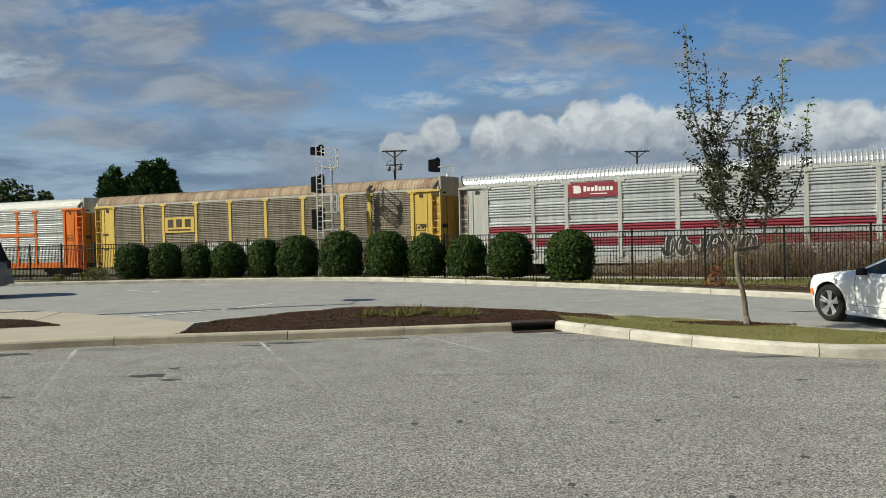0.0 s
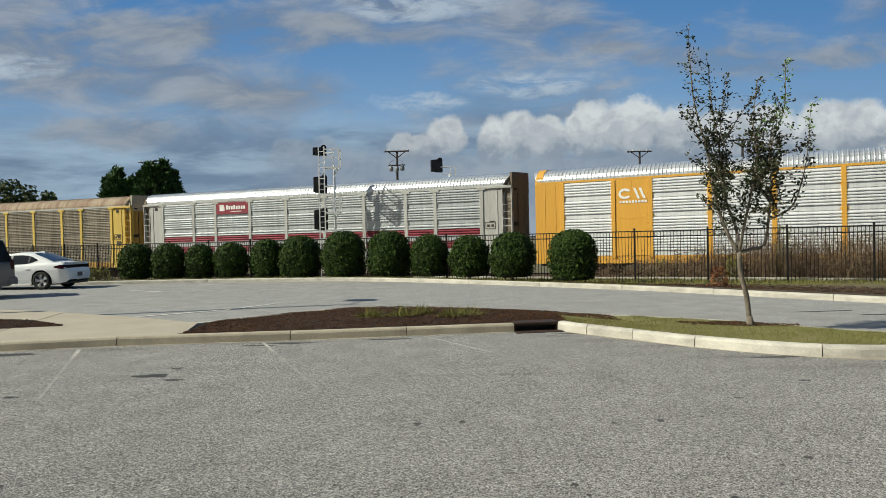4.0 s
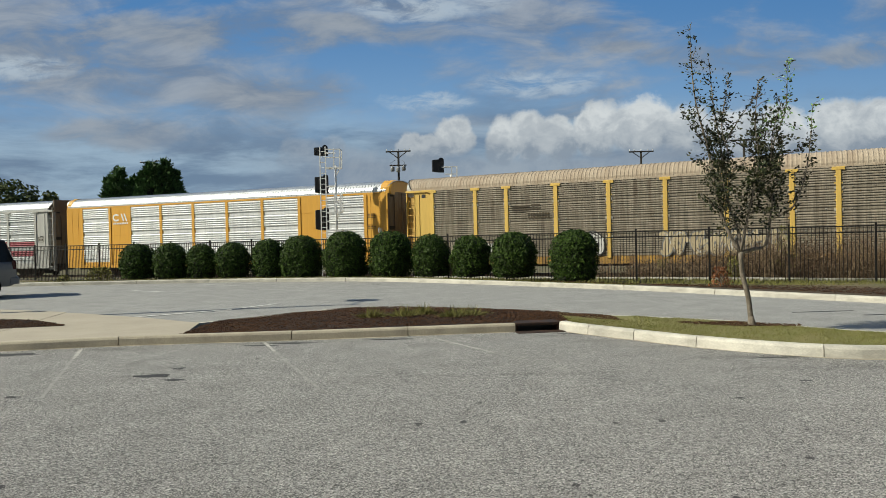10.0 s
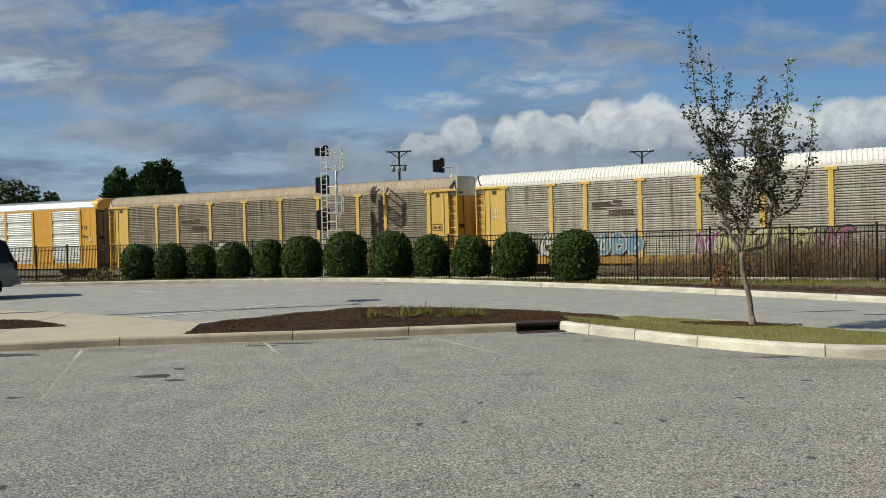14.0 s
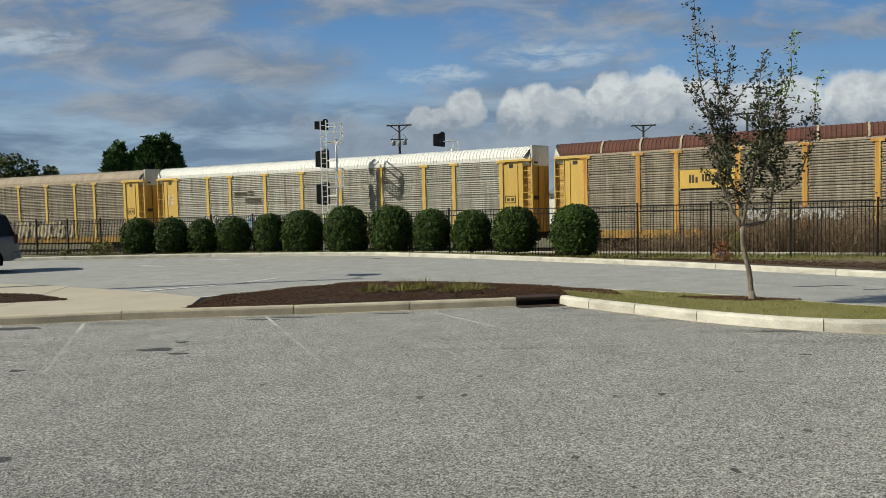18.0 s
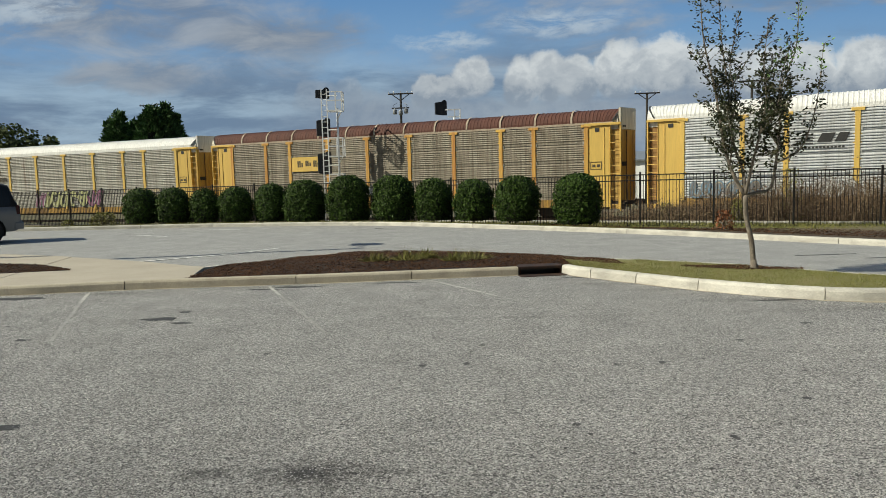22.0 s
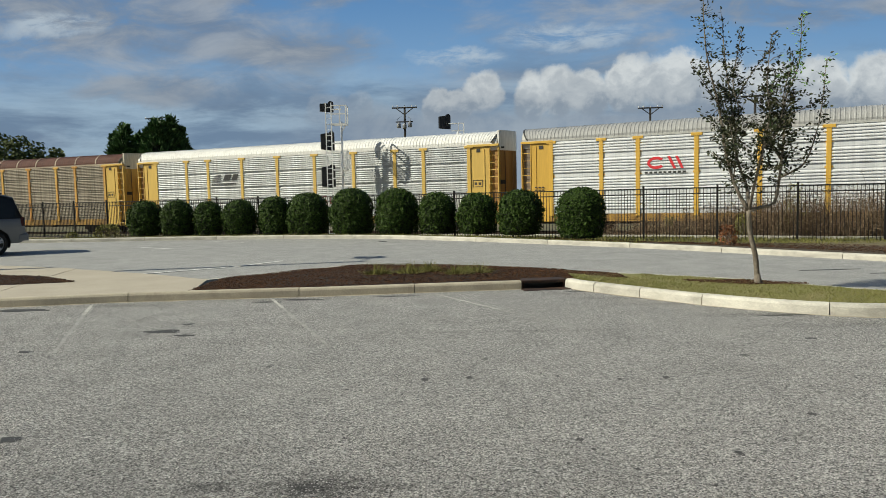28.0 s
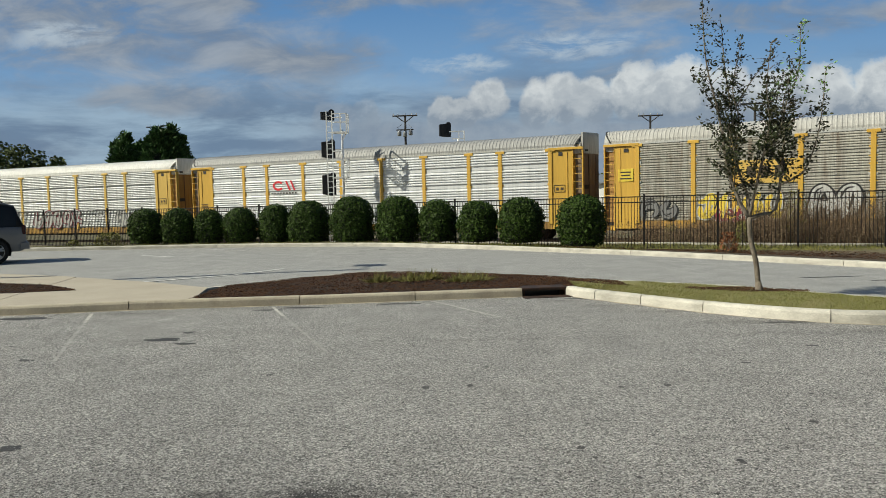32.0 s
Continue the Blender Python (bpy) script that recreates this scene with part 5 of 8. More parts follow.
# ---- sky with drifting clouds: a far backdrop before the viewer ----
def cloud_sky():
    g = Geo()
    R = 2600.0
    rows = []
    for j in range(31):
        el = radians(-3 + 63 * j / 30)
        rows.append([(R * math.cos(el) * math.sin(radians(a)), R * math.cos(el) * math.cos(radians(a)), R * math.sin(el)) for a in range(-78, 79, 4)])
    g.grid(rows)
    m = bpy.data.materials.new("cloudy_sky")
    m.use_nodes = True
    nt = m.node_tree
    nt.nodes.clear()
    N = nt.nodes.new
    out, em = N("ShaderNodeOutputMaterial"), N("ShaderNodeEmission")
    link(nt, em.outputs[0], out.inputs[0])
    co, sep = N("ShaderNodeTexCoord"), N("ShaderNodeSeparateXYZ")
    link(nt, co.outputs["Object"], sep.inputs[0])

    def math_node(op, a, b=None, c=None, clamp=False):
        n = N("ShaderNodeMath")
        n.operation, n.use_clamp = op, clamp
        for i, v in enumerate((a, b, c)):
            if v is None:
                continue
            if isinstance(v, (int, float)):
                n.inputs[i].default_value = v
            else:
                link(nt, v, n.inputs[i])
        return n.outputs[0]

    az = math_node("DIVIDE", sep.outputs[0], sep.outputs[1])
    el = math_node("DIVIDE", sep.outputs[2], sep.outputs[1])

    def field(sx, sy, scale, detail, rough, ox=0.0, warp=0.0):
        cmb = N("ShaderNodeCombineXYZ")
        link(nt, math_node("MULTIPLY_ADD", az, sx, ox), cmb.inputs[0])
        link(nt, math_node("MULTIPLY", el, sy), cmb.inputs[1])
        n = N("ShaderNodeTexNoise")
        n.inputs["Scale"].default_value, n.inputs["Detail"].default_value, n.inputs["Roughness"].default_value = scale, detail, rough
        n.inputs["Distortion"].default_value = warp
        link(nt, cmb.outputs[0], n.inputs["Vector"])
        return n.outputs[0]

    def step(v, a, b):
        n = N("ShaderNodeMapRange")
        n.interpolation_type = "SMOOTHSTEP"
        link(nt, v, n.inputs[0])
        n.inputs[1].default_value, n.inputs[2].default_value = a, b
        return n.outputs[0]

    def mix(k, a, b):
        n = N("ShaderNodeMix")
        n.data_type = "RGBA"
        for sock, v in ((n.inputs[0], k), (n.inputs[6], a), (n.inputs[7], b)):
            if isinstance(v, tuple):
                sock.default_value = (*v, 1)
            elif isinstance(v, (int, float)):
                sock.default_value = v
            else:
                link(nt, v, sock)
        return n.outputs[2]

    blue = mix(step(el, 0.02, 0.36), (0.30, 0.47, 0.68), (0.088, 0.225, 0.485))
    # high drawn-out veils
    veil = field(2.6, 7.0, 1.0, 7, 0.6, 3.1, 0.4)
    fine = field(7.0, 19.0, 1.0, 6, 0.6, 1.7, 0.5)
    v1 = math_node("MULTIPLY_ADD", fine, 0.35, veil)
    west = math_node("MULTIPLY", az, -0.06)
    v1 = math_node("ADD", v1, west)
    cover = step(v1, 0.57, 0.82)
    lit = step(fine, 0.35, 0.68)
    veil_col = mix(lit, (0.18, 0.225, 0.315), (0.375, 0.40, 0.455))
    col = mix(math_node("MULTIPLY", cover, 0.85), blue, veil_col)
    # a pale layer low over the horizon, then the grey base of the cumulus
    lowk = math_node("SUBTRACT", 1.0, step(math_node("MULTIPLY_ADD", fine, 0.10, el), 0.17, 0.25))
    low_col = mix(step(field(3.5, 16, 1.0, 7, 0.6, 5.2, 0.3), 0.40, 0.62), (0.155, 0.22, 0.33), (0.34, 0.445, 0.57))
    col = mix(math_node("MULTIPLY", lowk, 0.9), col, low_col)
    # drawn-out streaks: (across, up, half length, half height, whiteness)
    wob = field(9.0, 9.0, 1.0, 7, 0.62, 4.4, 0.3)
    wob2 = field(8.0, 10.0, 1.0, 7, 0.62, 8.7, 0.3)

    def nearest(spots, kx, ky):
        """The squared distance to the nearest of a few soft ellipses, in their own radii."""
        wa = math_node("MULTIPLY_ADD", math_node("SUBTRACT", wob, 0.5), kx, az)
        we = math_node("MULTIPLY_ADD", math_node("SUBTRACT", wob2, 0.5), ky, el)
        best = None
        for a, e, ra, re in spots:
            dx = math_node("MULTIPLY_ADD", wa, 1 / ra, -a / ra)
            dy = math_node("MULTIPLY_ADD", we, 1 / re, -e / re)
            q = math_node("MULTIPLY_ADD", dx, dx, math_node("MULTIPLY", dy, dy))
            best = q if best is None else math_node("MINIMUM", best, q)
        return best

    grey_veils = [(-0.549, 0.259, 0.136, 0.044), (-0.223, 0.209, 0.120, 0.026), (-0.464, 0.154, 0.096, 0.024), (0.288, 0.260, 0.048, 0.011),
                  (0.590, 0.249, 0.072, 0.021), (-0.381, 0.295, 0.208, 0.024), (-0.126, 0.290, 0.160, 0.021), (0.383, 0.241, 0.072, 0.018)]
    white_veils = [(-0.008, 0.193, 0.070, 0.012), (0.144, 0.214, 0.095, 0.017), (-0.014, 0.328, 0.136, 0.019), (-0.58, 0.245, 0.08, 0.02)]
    gv = math_node("SUBTRACT", 1.0, step(nearest(grey_veils, 0.14, 0.07), 0.1, 1.6))
    gv = math_node("MULTIPLY", gv, step(fine, 0.30, 0.56))
    col = mix(math_node("MULTIPLY", gv, 0.8), col, mix(lit, (0.195, 0.24, 0.325), (0.335, 0.365, 0.425)))
    wv = math_node("SUBTRACT", 1.0, step(nearest(white_veils, 0.09, 0.05), 0.05, 1.4))
    wv = math_node("MULTIPLY", wv, step(field(12.0, 40.0, 1.0, 6, 0.65, 6.1, 0.6), 0.36, 0.62))
    col = mix(math_node("MULTIPLY", wv, 0.75), col, (0.50, 0.57, 0.66))
    # the grey-blue bank that the heaped clouds stand on
    bank = math_node("MULTIPLY_ADD", math_node("SUBTRACT", wob2, 0.5), 0.07, el)
    bk = math_node("MULTIPLY", math_node("SUBTRACT", 1.0, step(bank, 0.105, 0.135)), step(az, -0.34, -0.06))
    col = mix(math_node("MULTIPLY", bk, 0.85), col, mix(step(wob, 0.38, 0.62), (0.225, 0.28, 0.375), (0.33, 0.375, 0.45)))
    # heaped white clouds, one soft lobe beside the other
    heaps = [(-0.037, 0.128, 0.022, 0.027), (-0.010, 0.127, 0.026, 0.026), (0.024, 0.144, 0.029, 0.030), (0.098, 0.139, 0.029, 0.035), (0.134, 0.144, 0.032, 0.037),
             (0.174, 0.141, 0.034, 0.034), (0.230, 0.152, 0.038, 0.038), (0.294, 0.153, 0.056, 0.042), (0.358, 0.142, 0.048, 0.042), (0.430, 0.143, 0.056, 0.037),
             (0.501, 0.142, 0.048, 0.042), (0.573, 0.143, 0.056, 0.042), (0.637, 0.144, 0.056, 0.042), (0.717, 0.143, 0.064, 0.048), (-0.189, 0.115, 0.034, 0.026), (-0.145, 0.120, 0.024, 0.024)]
    q = nearest(heaps, 0.05, 0.045)
    puff = field(26.0, 30.0, 1.0, 8, 0.6, 0.6, 0.25)
    q = math_node("MULTIPLY_ADD", math_node("SUBTRACT", puff, 0.5), 1.5, q)
    body = math_node("SUBTRACT", 1.0, step(q, 0.62, 1.2))
    low_edge = step(math_node("MULTIPLY_ADD", math_node("SUBTRACT", wob, 0.5), 0.05, el), 0.080, 0.128)
    body = math_node("MULTIPLY", body, low_edge)
    high = math_node("MULTIPLY_ADD", math_node("SUBTRACT", el, 0.143), 13.0, 0.55)
    high = math_node("MULTIPLY_ADD", math_node("SUBTRACT", puff, 0.5), 2.2, high)
    high = math_node("MULTIPLY_ADD", math_node("SUBTRACT", wob2, 0.5), 1.2, high)
    cum = mix(step(high, 0.05, 0.62), (0.27, 0.315, 0.39), mix(step(high, 0.55, 1.25), (0.46, 0.49, 0.54), (0.70, 0.715, 0.74)))
    haze = step(az, -0.10, -0.02)
    col = mix(math_node("MULTIPLY", body, math_node("MULTIPLY_ADD", haze, 0.55, 0.4)), col, cum)
    link(nt, col, em.inputs[0])
    em.inputs[1].default_value = 0.95
    ob = new("backdrop_sky", g.mesh("backdrop_sky", m, True))
    tagged(ob, "blue sky with grey veils and white heaped clouds", "sky", kind="structure")
    return ob


SKY = cloud_sky()


def lamp_post():
    """The car park's lamp, beyond the picture's edge, whose shadow lies across the lane."""
    p = thing("lamp_post", pose(-12.2, 16.35, 0.1), "tall dark car park lamp post with a flat lamp head", "street lamp")
    g = Geo()
    g.tube([(0, 0, 0), (0, 0, 8.3)], [0.13, 0.1], 10)
    part("lamp_pole", g, FENCE, p)
    g = Geo()
    g.box(-0.2, 0.2, -0.2, 0.2, -0.12, 0.08, 0.02)
    part("base_plate", fixed(g), FENCE, p)
    g = Geo()
    g.tube([(0, 0, 8.2), (0.1, 0.9, 8.25)], 0.035, 7)
    part("arm", g, FENCE, p)
    g = Geo()
    g.box(-0.3, 0.5, 0.9, 1.5, 8.18, 8.32, 0.04)
    part("lamp_head", fixed(g), FENCE, p)


lamp_post()


# ---- the train ----
CAR_LENGTH, CAR_WIDTH = 27.45, 3.05
SILL_LOW, SILL_TOP, WALL_TOP, ROOF_TOP = 0.62, 1.02, 4.93, 5.80
BAYS = [2.75, 1.89, 2.84, 2.84, 2.84, 2.84, 2.84, 1.89, 2.86]
FIRST_POST = 1.95


def metal(name, c, c2, rough=0.5, metallic=0.0, scale=1.2, amount=0.6, streak=1.0, fine=0.15):
    return material(name, c, rough, metallic, c2, scale, amount, 9, 0, fine, stretch=(3.2, 1.0, 0.16 * streak), per_object=0.05)


def rusted(m, color, low, high, amount):
    """Runs of rust down a sheet, each sheet with its own."""
    nt = m.node_tree
    b = nt.nodes["Principled BSDF"]
    src = b.inputs["Base Color"].links[0].from_socket
    co, who, far, mp = (nt.nodes.new("ShaderNode" + n) for n in ("TexCoord", "ObjectInfo", "Math", "Mapping"))
    far.operation = "MULTIPLY"
    far.inputs[1].default_value = 47.0
    link(nt, who.outputs["Random"], far.inputs[0])
    link(nt, far.outputs[0], mp.inputs["Location"])
    mp.inputs["Scale"].default_value = (1.5, 1.0, 0.16)
    link(nt, co.outputs["Object"], mp.inputs[0])
    n = nt.nodes.new("ShaderNodeTexNoise")
    n.inputs["Scale"].default_value, n.inputs["Detail"].default_value, n.inputs["Roughness"].default_value = 1.6, 5, 0.6
    link(nt, mp.outputs[0], n.inputs["Vector"])
    r = nt.nodes.new("ShaderNodeMapRange")
    r.inputs[1].default_value, r.inputs[2].default_value, r.inputs[4].default_value = low, high, amount
    link(nt, n.outputs[0], r.inputs[0])
    mix = nt.nodes.new("ShaderNodeMix")
    mix.data_type = "RGBA"
    mix.inputs[7].default_value = (*color, 1)
    link(nt, r.outputs[0], mix.inputs[0])
    link(nt, src, mix.inputs[6])
    link(nt, mix.outputs[2], b.inputs["Base Color"])
    return m


YELLOW = metal("yellow_paint", (0.64, 0.43, 0.10), (0.44, 0.26, 0.07), 0.6, 0, 0.9, 0.4, 1.6, 0.06)
DEEP_YELLOW = metal("deep_yellow_paint", (0.61, 0.37, 0.055), (0.42, 0.23, 0.04), 0.55, 0, 0.9, 0.35, 1.6, 0.06)
PALE_YELLOW = metal("pale_yellow_paint", (0.68, 0.48, 0.10), (0.45, 0.30, 0.08), 0.6, 0, 0.9, 0.4, 1.6, 0.06)
AMBER_YELLOW = metal("orange_yellow_paint", (0.65, 0.34, 0.045), (0.52, 0.26, 0.04), 0.5, 0, 1.2, 0.25, 1.0, 0.05)
ORANGE = metal("orange_paint", (0.75, 0.17, 0.012), (0.45, 0.1, 0.01), 0.5, 0, 1.2, 0.4)
RUSTY_YELLOW = metal("rusty_yellow_paint", (0.62, 0.38, 0.08), (0.36, 0.13, 0.03), 0.65, 0, 1.2, 0.85, 1.2, 0.1)
PALE_GREY = metal("pale_grey_paint", (0.46, 0.46, 0.44), (0.33, 0.32, 0.30), 0.6, 0, 1.2, 0.5)
SILVER = metal("bright_galvanised", (0.78, 0.79, 0.80), (0.49, 0.505, 0.52), 0.42, 0.3, 1.0, 0.45, 1.0, 0.05)
SOFT_SILVER = metal("soft_galvanised", (0.57, 0.59, 0.605), (0.37, 0.39, 0.405), 0.42, 0.4, 1.2, 0.6, 1.0, 0.06)
GRIMY_SILL = metal("grimy_yellow_sill", (0.45, 0.26, 0.05), (0.12, 0.07, 0.035), 0.8, 0, 0.8, 0.95)
DULL_SILVER = metal("dull_galvanised", (0.60, 0.61, 0.61), (0.34, 0.345, 0.34), 0.5, 0.25, 1.4, 0.65, 1.0, 0.07)
BROWN_PANEL = metal("grimy_panel", (0.245, 0.212, 0.163), (0.11, 0.092, 0.07), 0.8, 0, 1.6, 0.8)
TAN_PANEL = metal("dusty_panel", (0.285, 0.25, 0.192), (0.135, 0.108, 0.078), 0.8, 0, 1.6, 0.85)
DUSTY_PANEL = metal("dusty_grey_panel", (0.37, 0.355, 0.31), (0.19, 0.175, 0.145), 0.75, 0, 1.5, 0.75)
rusted(DUSTY_PANEL, (0.13, 0.075, 0.04), 0.56, 0.74, 0.75)
rusted(TAN_PANEL, (0.10, 0.06, 0.035), 0.56, 0.74, 0.7)
rusted(BROWN_PANEL, (0.085, 0.058, 0.036), 0.55, 0.74, 0.75)
rusted(DULL_SILVER, (0.20, 0.16, 0.12), 0.60, 0.76, 0.6)
ROOF_WHITE = metal("white_roof", (0.7, 0.69, 0.66), (0.56, 0.54, 0.5), 0.55, 0, 0.8, 0.4)
ROOF_TAN = metal("tan_roof", (0.40, 0.33, 0.25), (0.27, 0.2, 0.14), 0.75, 0, 0.8, 0.6)
ROOF_RUST = metal("rust_roof", (0.105, 0.036, 0.022), (0.055, 0.022, 0.016), 0.8, 0, 0.9, 0.6)
ROOF_BROWN = metal("stained_roof", (0.42, 0.33, 0.23), (0.16, 0.075, 0.04), 0.75, 0, 0.7, 0.85)
ROOF_SILVER = metal("silver_roof", (0.62, 0.64, 0.66), (0.42, 0.43, 0.44), 0.4, 0.65, 0.8, 0.5)
ROOF_GREY = metal("grey_roof", (0.32, 0.32, 0.315), (0.23, 0.225, 0.22), 0.6, 0.1, 0.8, 0.5)
ROOF_PALE = metal("pale_grey_roof", (0.42, 0.41, 0.385), (0.31, 0.30, 0.275), 0.65, 0, 0.8, 0.5)
RED_BAND = metal("dark_red_paint", (0.25, 0.026, 0.045), (0.15, 0.022, 0.032), 0.55, 0, 1.2, 0.4)
DOOR_YELLOW = metal("end_door_yellow", (0.50, 0.32, 0.08), (0.27, 0.16, 0.05), 0.75, 0, 0.6, 0.6, 1.5, 0.08)
HOOD_CREAM = metal("hood_cream", (0.56, 0.52, 0.42), (0.40, 0.34, 0.25), 0.65, 0, 0.8, 0.5)
DOOR_GREY = metal("end_door_grime", (0.20, 0.16, 0.12), (0.12, 0.08, 0.055), 0.8, 0, 0.5, 0.6, 1.5, 0.06)
DOOR_BROWN = metal("end_door_rusty", (0.36, 0.2, 0.06), (0.16, 0.085, 0.035), 0.8, 0, 0.5, 0.6, 1.5, 0.06)
UNDER = metal("underframe_grime", (0.05, 0.042, 0.036), (0.09, 0.06, 0.04), 0.9, 0, 2, 0.6)
WHEEL = metal("wheel_steel", (0.1, 0.075, 0.06), (0.06, 0.04, 0.03), 0.7, 0.4, 2, 0.6)
LOGO_RED = metal("logo_red", (0.6, 0.03, 0.04), (0.5, 0.03, 0.04), 0.5, 0, 2, 0.2)
LOGO_DARK = metal("logo_dark", (0.05, 0.035, 0.02), (0.1, 0.08, 0.05), 0.7, 0, 3, 0.5)
LOGO_WHITE = metal("logo_white", (0.8, 0.8, 0.78), (0.7, 0.7, 0.66), 0.55, 0, 3, 0.3)
GRAF = {"grey": metal("spray_grey", (0.2, 0.2, 0.2), (0.12, 0.12, 0.12), 0.7, 0, 3, 0.5), "cream": metal("spray_cream", (0.5, 0.42, 0.27), (0.35, 0.27, 0.16), 0.7, 0, 3, 0.6), "white": metal("spray_white", (0.55, 0.55, 0.53), (0.3, 0.29, 0.27), 0.7, 0, 3, 0.8), "black": metal("spray_black", (0.02, 0.02, 0.022), (0.05, 0.05, 0.05), 0.7, 0, 3, 0.4),
        "blue": metal("spray_blue", (0.13, 0.25, 0.36), (0.26, 0.34, 0.40), 0.7, 0, 3, 0.5), "pink": metal("spray_pink", (0.27, 0.11, 0.185), (0.2, 0.09, 0.15), 0.7, 0, 3, 0.5),
        "lime": metal("spray_lime", (0.42, 0.42, 0.20), (0.30, 0.30, 0.15), 0.7, 0, 3, 0.5), "gold": metal("spray_yellow", (0.7, 0.55, 0.06), (0.6, 0.3, 0.04), 0.7, 0, 3, 0.5), "red": metal("spray_red", (0.24, 0.03, 0.045), (0.1, 0.02, 0.025), 0.7, 0, 3, 0.5)}


def panel_profile(style, z0, z1):
    """(out, height) pairs of a pressed side sheet; out grows towards the viewer. Four tiers, with a dark slit between them."""
    pts = []
    tiers = 4
    th = (z1 - z0) / tiers
    # plain height at the foot of a tier, ribs, their depth, the slit's depth and height
    plain, n, deep, slit, open_h = {"ribbed": (0.25, 5, 0.062, 0.03, 0.012), "narrow": (0.09, 7, 0.05, 0.07, 0.030), "fine": (0.17, 7, 0.038, 0.06, 0.026)}[style]
    for t in range(tiers):
        a = z0 + t * th
        pts += [(-slit, a), (-slit, a + open_h), (0.0, a + open_h + 0.002)]
        start = a + plain
        pitch = (th - plain - 0.02) / n
        for i in range(n):
            b = start + i * pitch
            pts += [(0.0, b), (deep, b + pitch * 0.13), (deep, b + pitch * 0.42), (0.0, b + pitch * 0.84)]
        pts += [(0.0, a + th - 0.014), (-slit, a + th - 0.012)]
    pts.append((-slit, z1))
    return pts


def corrugated(w, style, z0, z1):
    g = Geo()
    prof = panel_profile(style, z0, z1)
    g.grid([[(x, -o, z) for x in (0.0, w)] for o, z in prof])
    return g


ROOF_ARCH = [(-0.02, WALL_TOP + 0.1), (-0.02, WALL_TOP + 0.22), (0.05, WALL_TOP + 0.4), (0.2, WALL_TOP + 0.58), (0.45, WALL_TOP + 0.72), (0.85, WALL_TOP + 0.81), (CAR_WIDTH / 2, ROOF_TOP - 0.02)]
ROOF_ARCH += [(CAR_WIDTH - y, z) for y, z in ROOF_ARCH[-2::-1]]


def slant(z):
    """How far the roof's end is cut back at a height: most at the eaves, nothing at the crown."""
    return max(0.0, 1 - (z - WALL_TOP - 0.1) / (ROOF_TOP - WALL_TOP - 0.12))


def roof_mesh(x0, x1, ribs, back):
    arch = ROOF_ARCH
    g = Geo()
    pitch = (x1 - x0) / ribs
    rows = []
    cy = CAR_WIDTH / 2

    def place(x, z):
        a, b = max(0.0, 1 - (x - x0) / 1.2), max(0.0, 1 - (x1 - x) / 1.2)
        return x + back * slant(z) * (a - b)

    for i in range(ribs):
        a = x0 + i * pitch
        for x, up in ((a, 0.0), (a + pitch * 0.55, 0.0), (a + pitch * 0.70, 0.019), (a + pitch * 0.85, 0.019)):
            rows.append([(place(x, z), cy + (y - cy) * (1 + up * 0.35), z + up * (0.5 if z < WALL_TOP + 0.2 else 1)) for y, z in arch])
    rows.append([(place(x1, z), y, z) for y, z in arch])
    g.grid(rows)
    return g


SHARED = {}


def shared(key, make):
    if key not in SHARED:
        SHARED[key] = make()
    return SHARED[key]


def bogie_meshes():
    def wheel():
        g = Geo()
        g.lathe([(0.0, -0.06), (0.09, -0.06), (0.1, -0.03), (0.3, -0.01), (0.32, -0.05), (0.365, -0.05), (0.37, 0.07), (0.395, 0.075), (0.39, 0.1), (0.3, 0.1), (0.1, 0.08), (0.0, 0.08)], 22, "y")
        return g.mesh("wheel", WHEEL, True)

    def frame_side():
        g = Geo()
        out = [(-1.15, 0.3), (-0.98, 0.3), (-0.85, 0.26), (-0.45, 0.12), (0.45, 0.12), (0.85, 0.26), (0.98, 0.3), (1.15, 0.3), (1.15, 0.52), (0.9, 0.56), (0.4, 0.66), (-0.4, 0.66), (-0.9, 0.56), (-1.15, 0.52)]
        vs = [(x, -0.07, z) for x, z in out] + [(x, 0.07, z) for x, z in out]
        n = len(out)
        g.add(vs, [tuple(range(n)), tuple(range(2 * n - 1, n - 1, -1))] + [(i, n + i, n + (i + 1) % n, (i + 1) % n) for i in range(n)])
        for i in range(3):
            g.lathe([(0.07, 0.0), (0.07, 0.3)], 8, "z", (-0.18 + i * 0.18, -0.085, 0.2))
        return fixed(g).mesh("side_frame", UNDER)

    return shared("wheel", wheel), shared("side_frame", frame_side)


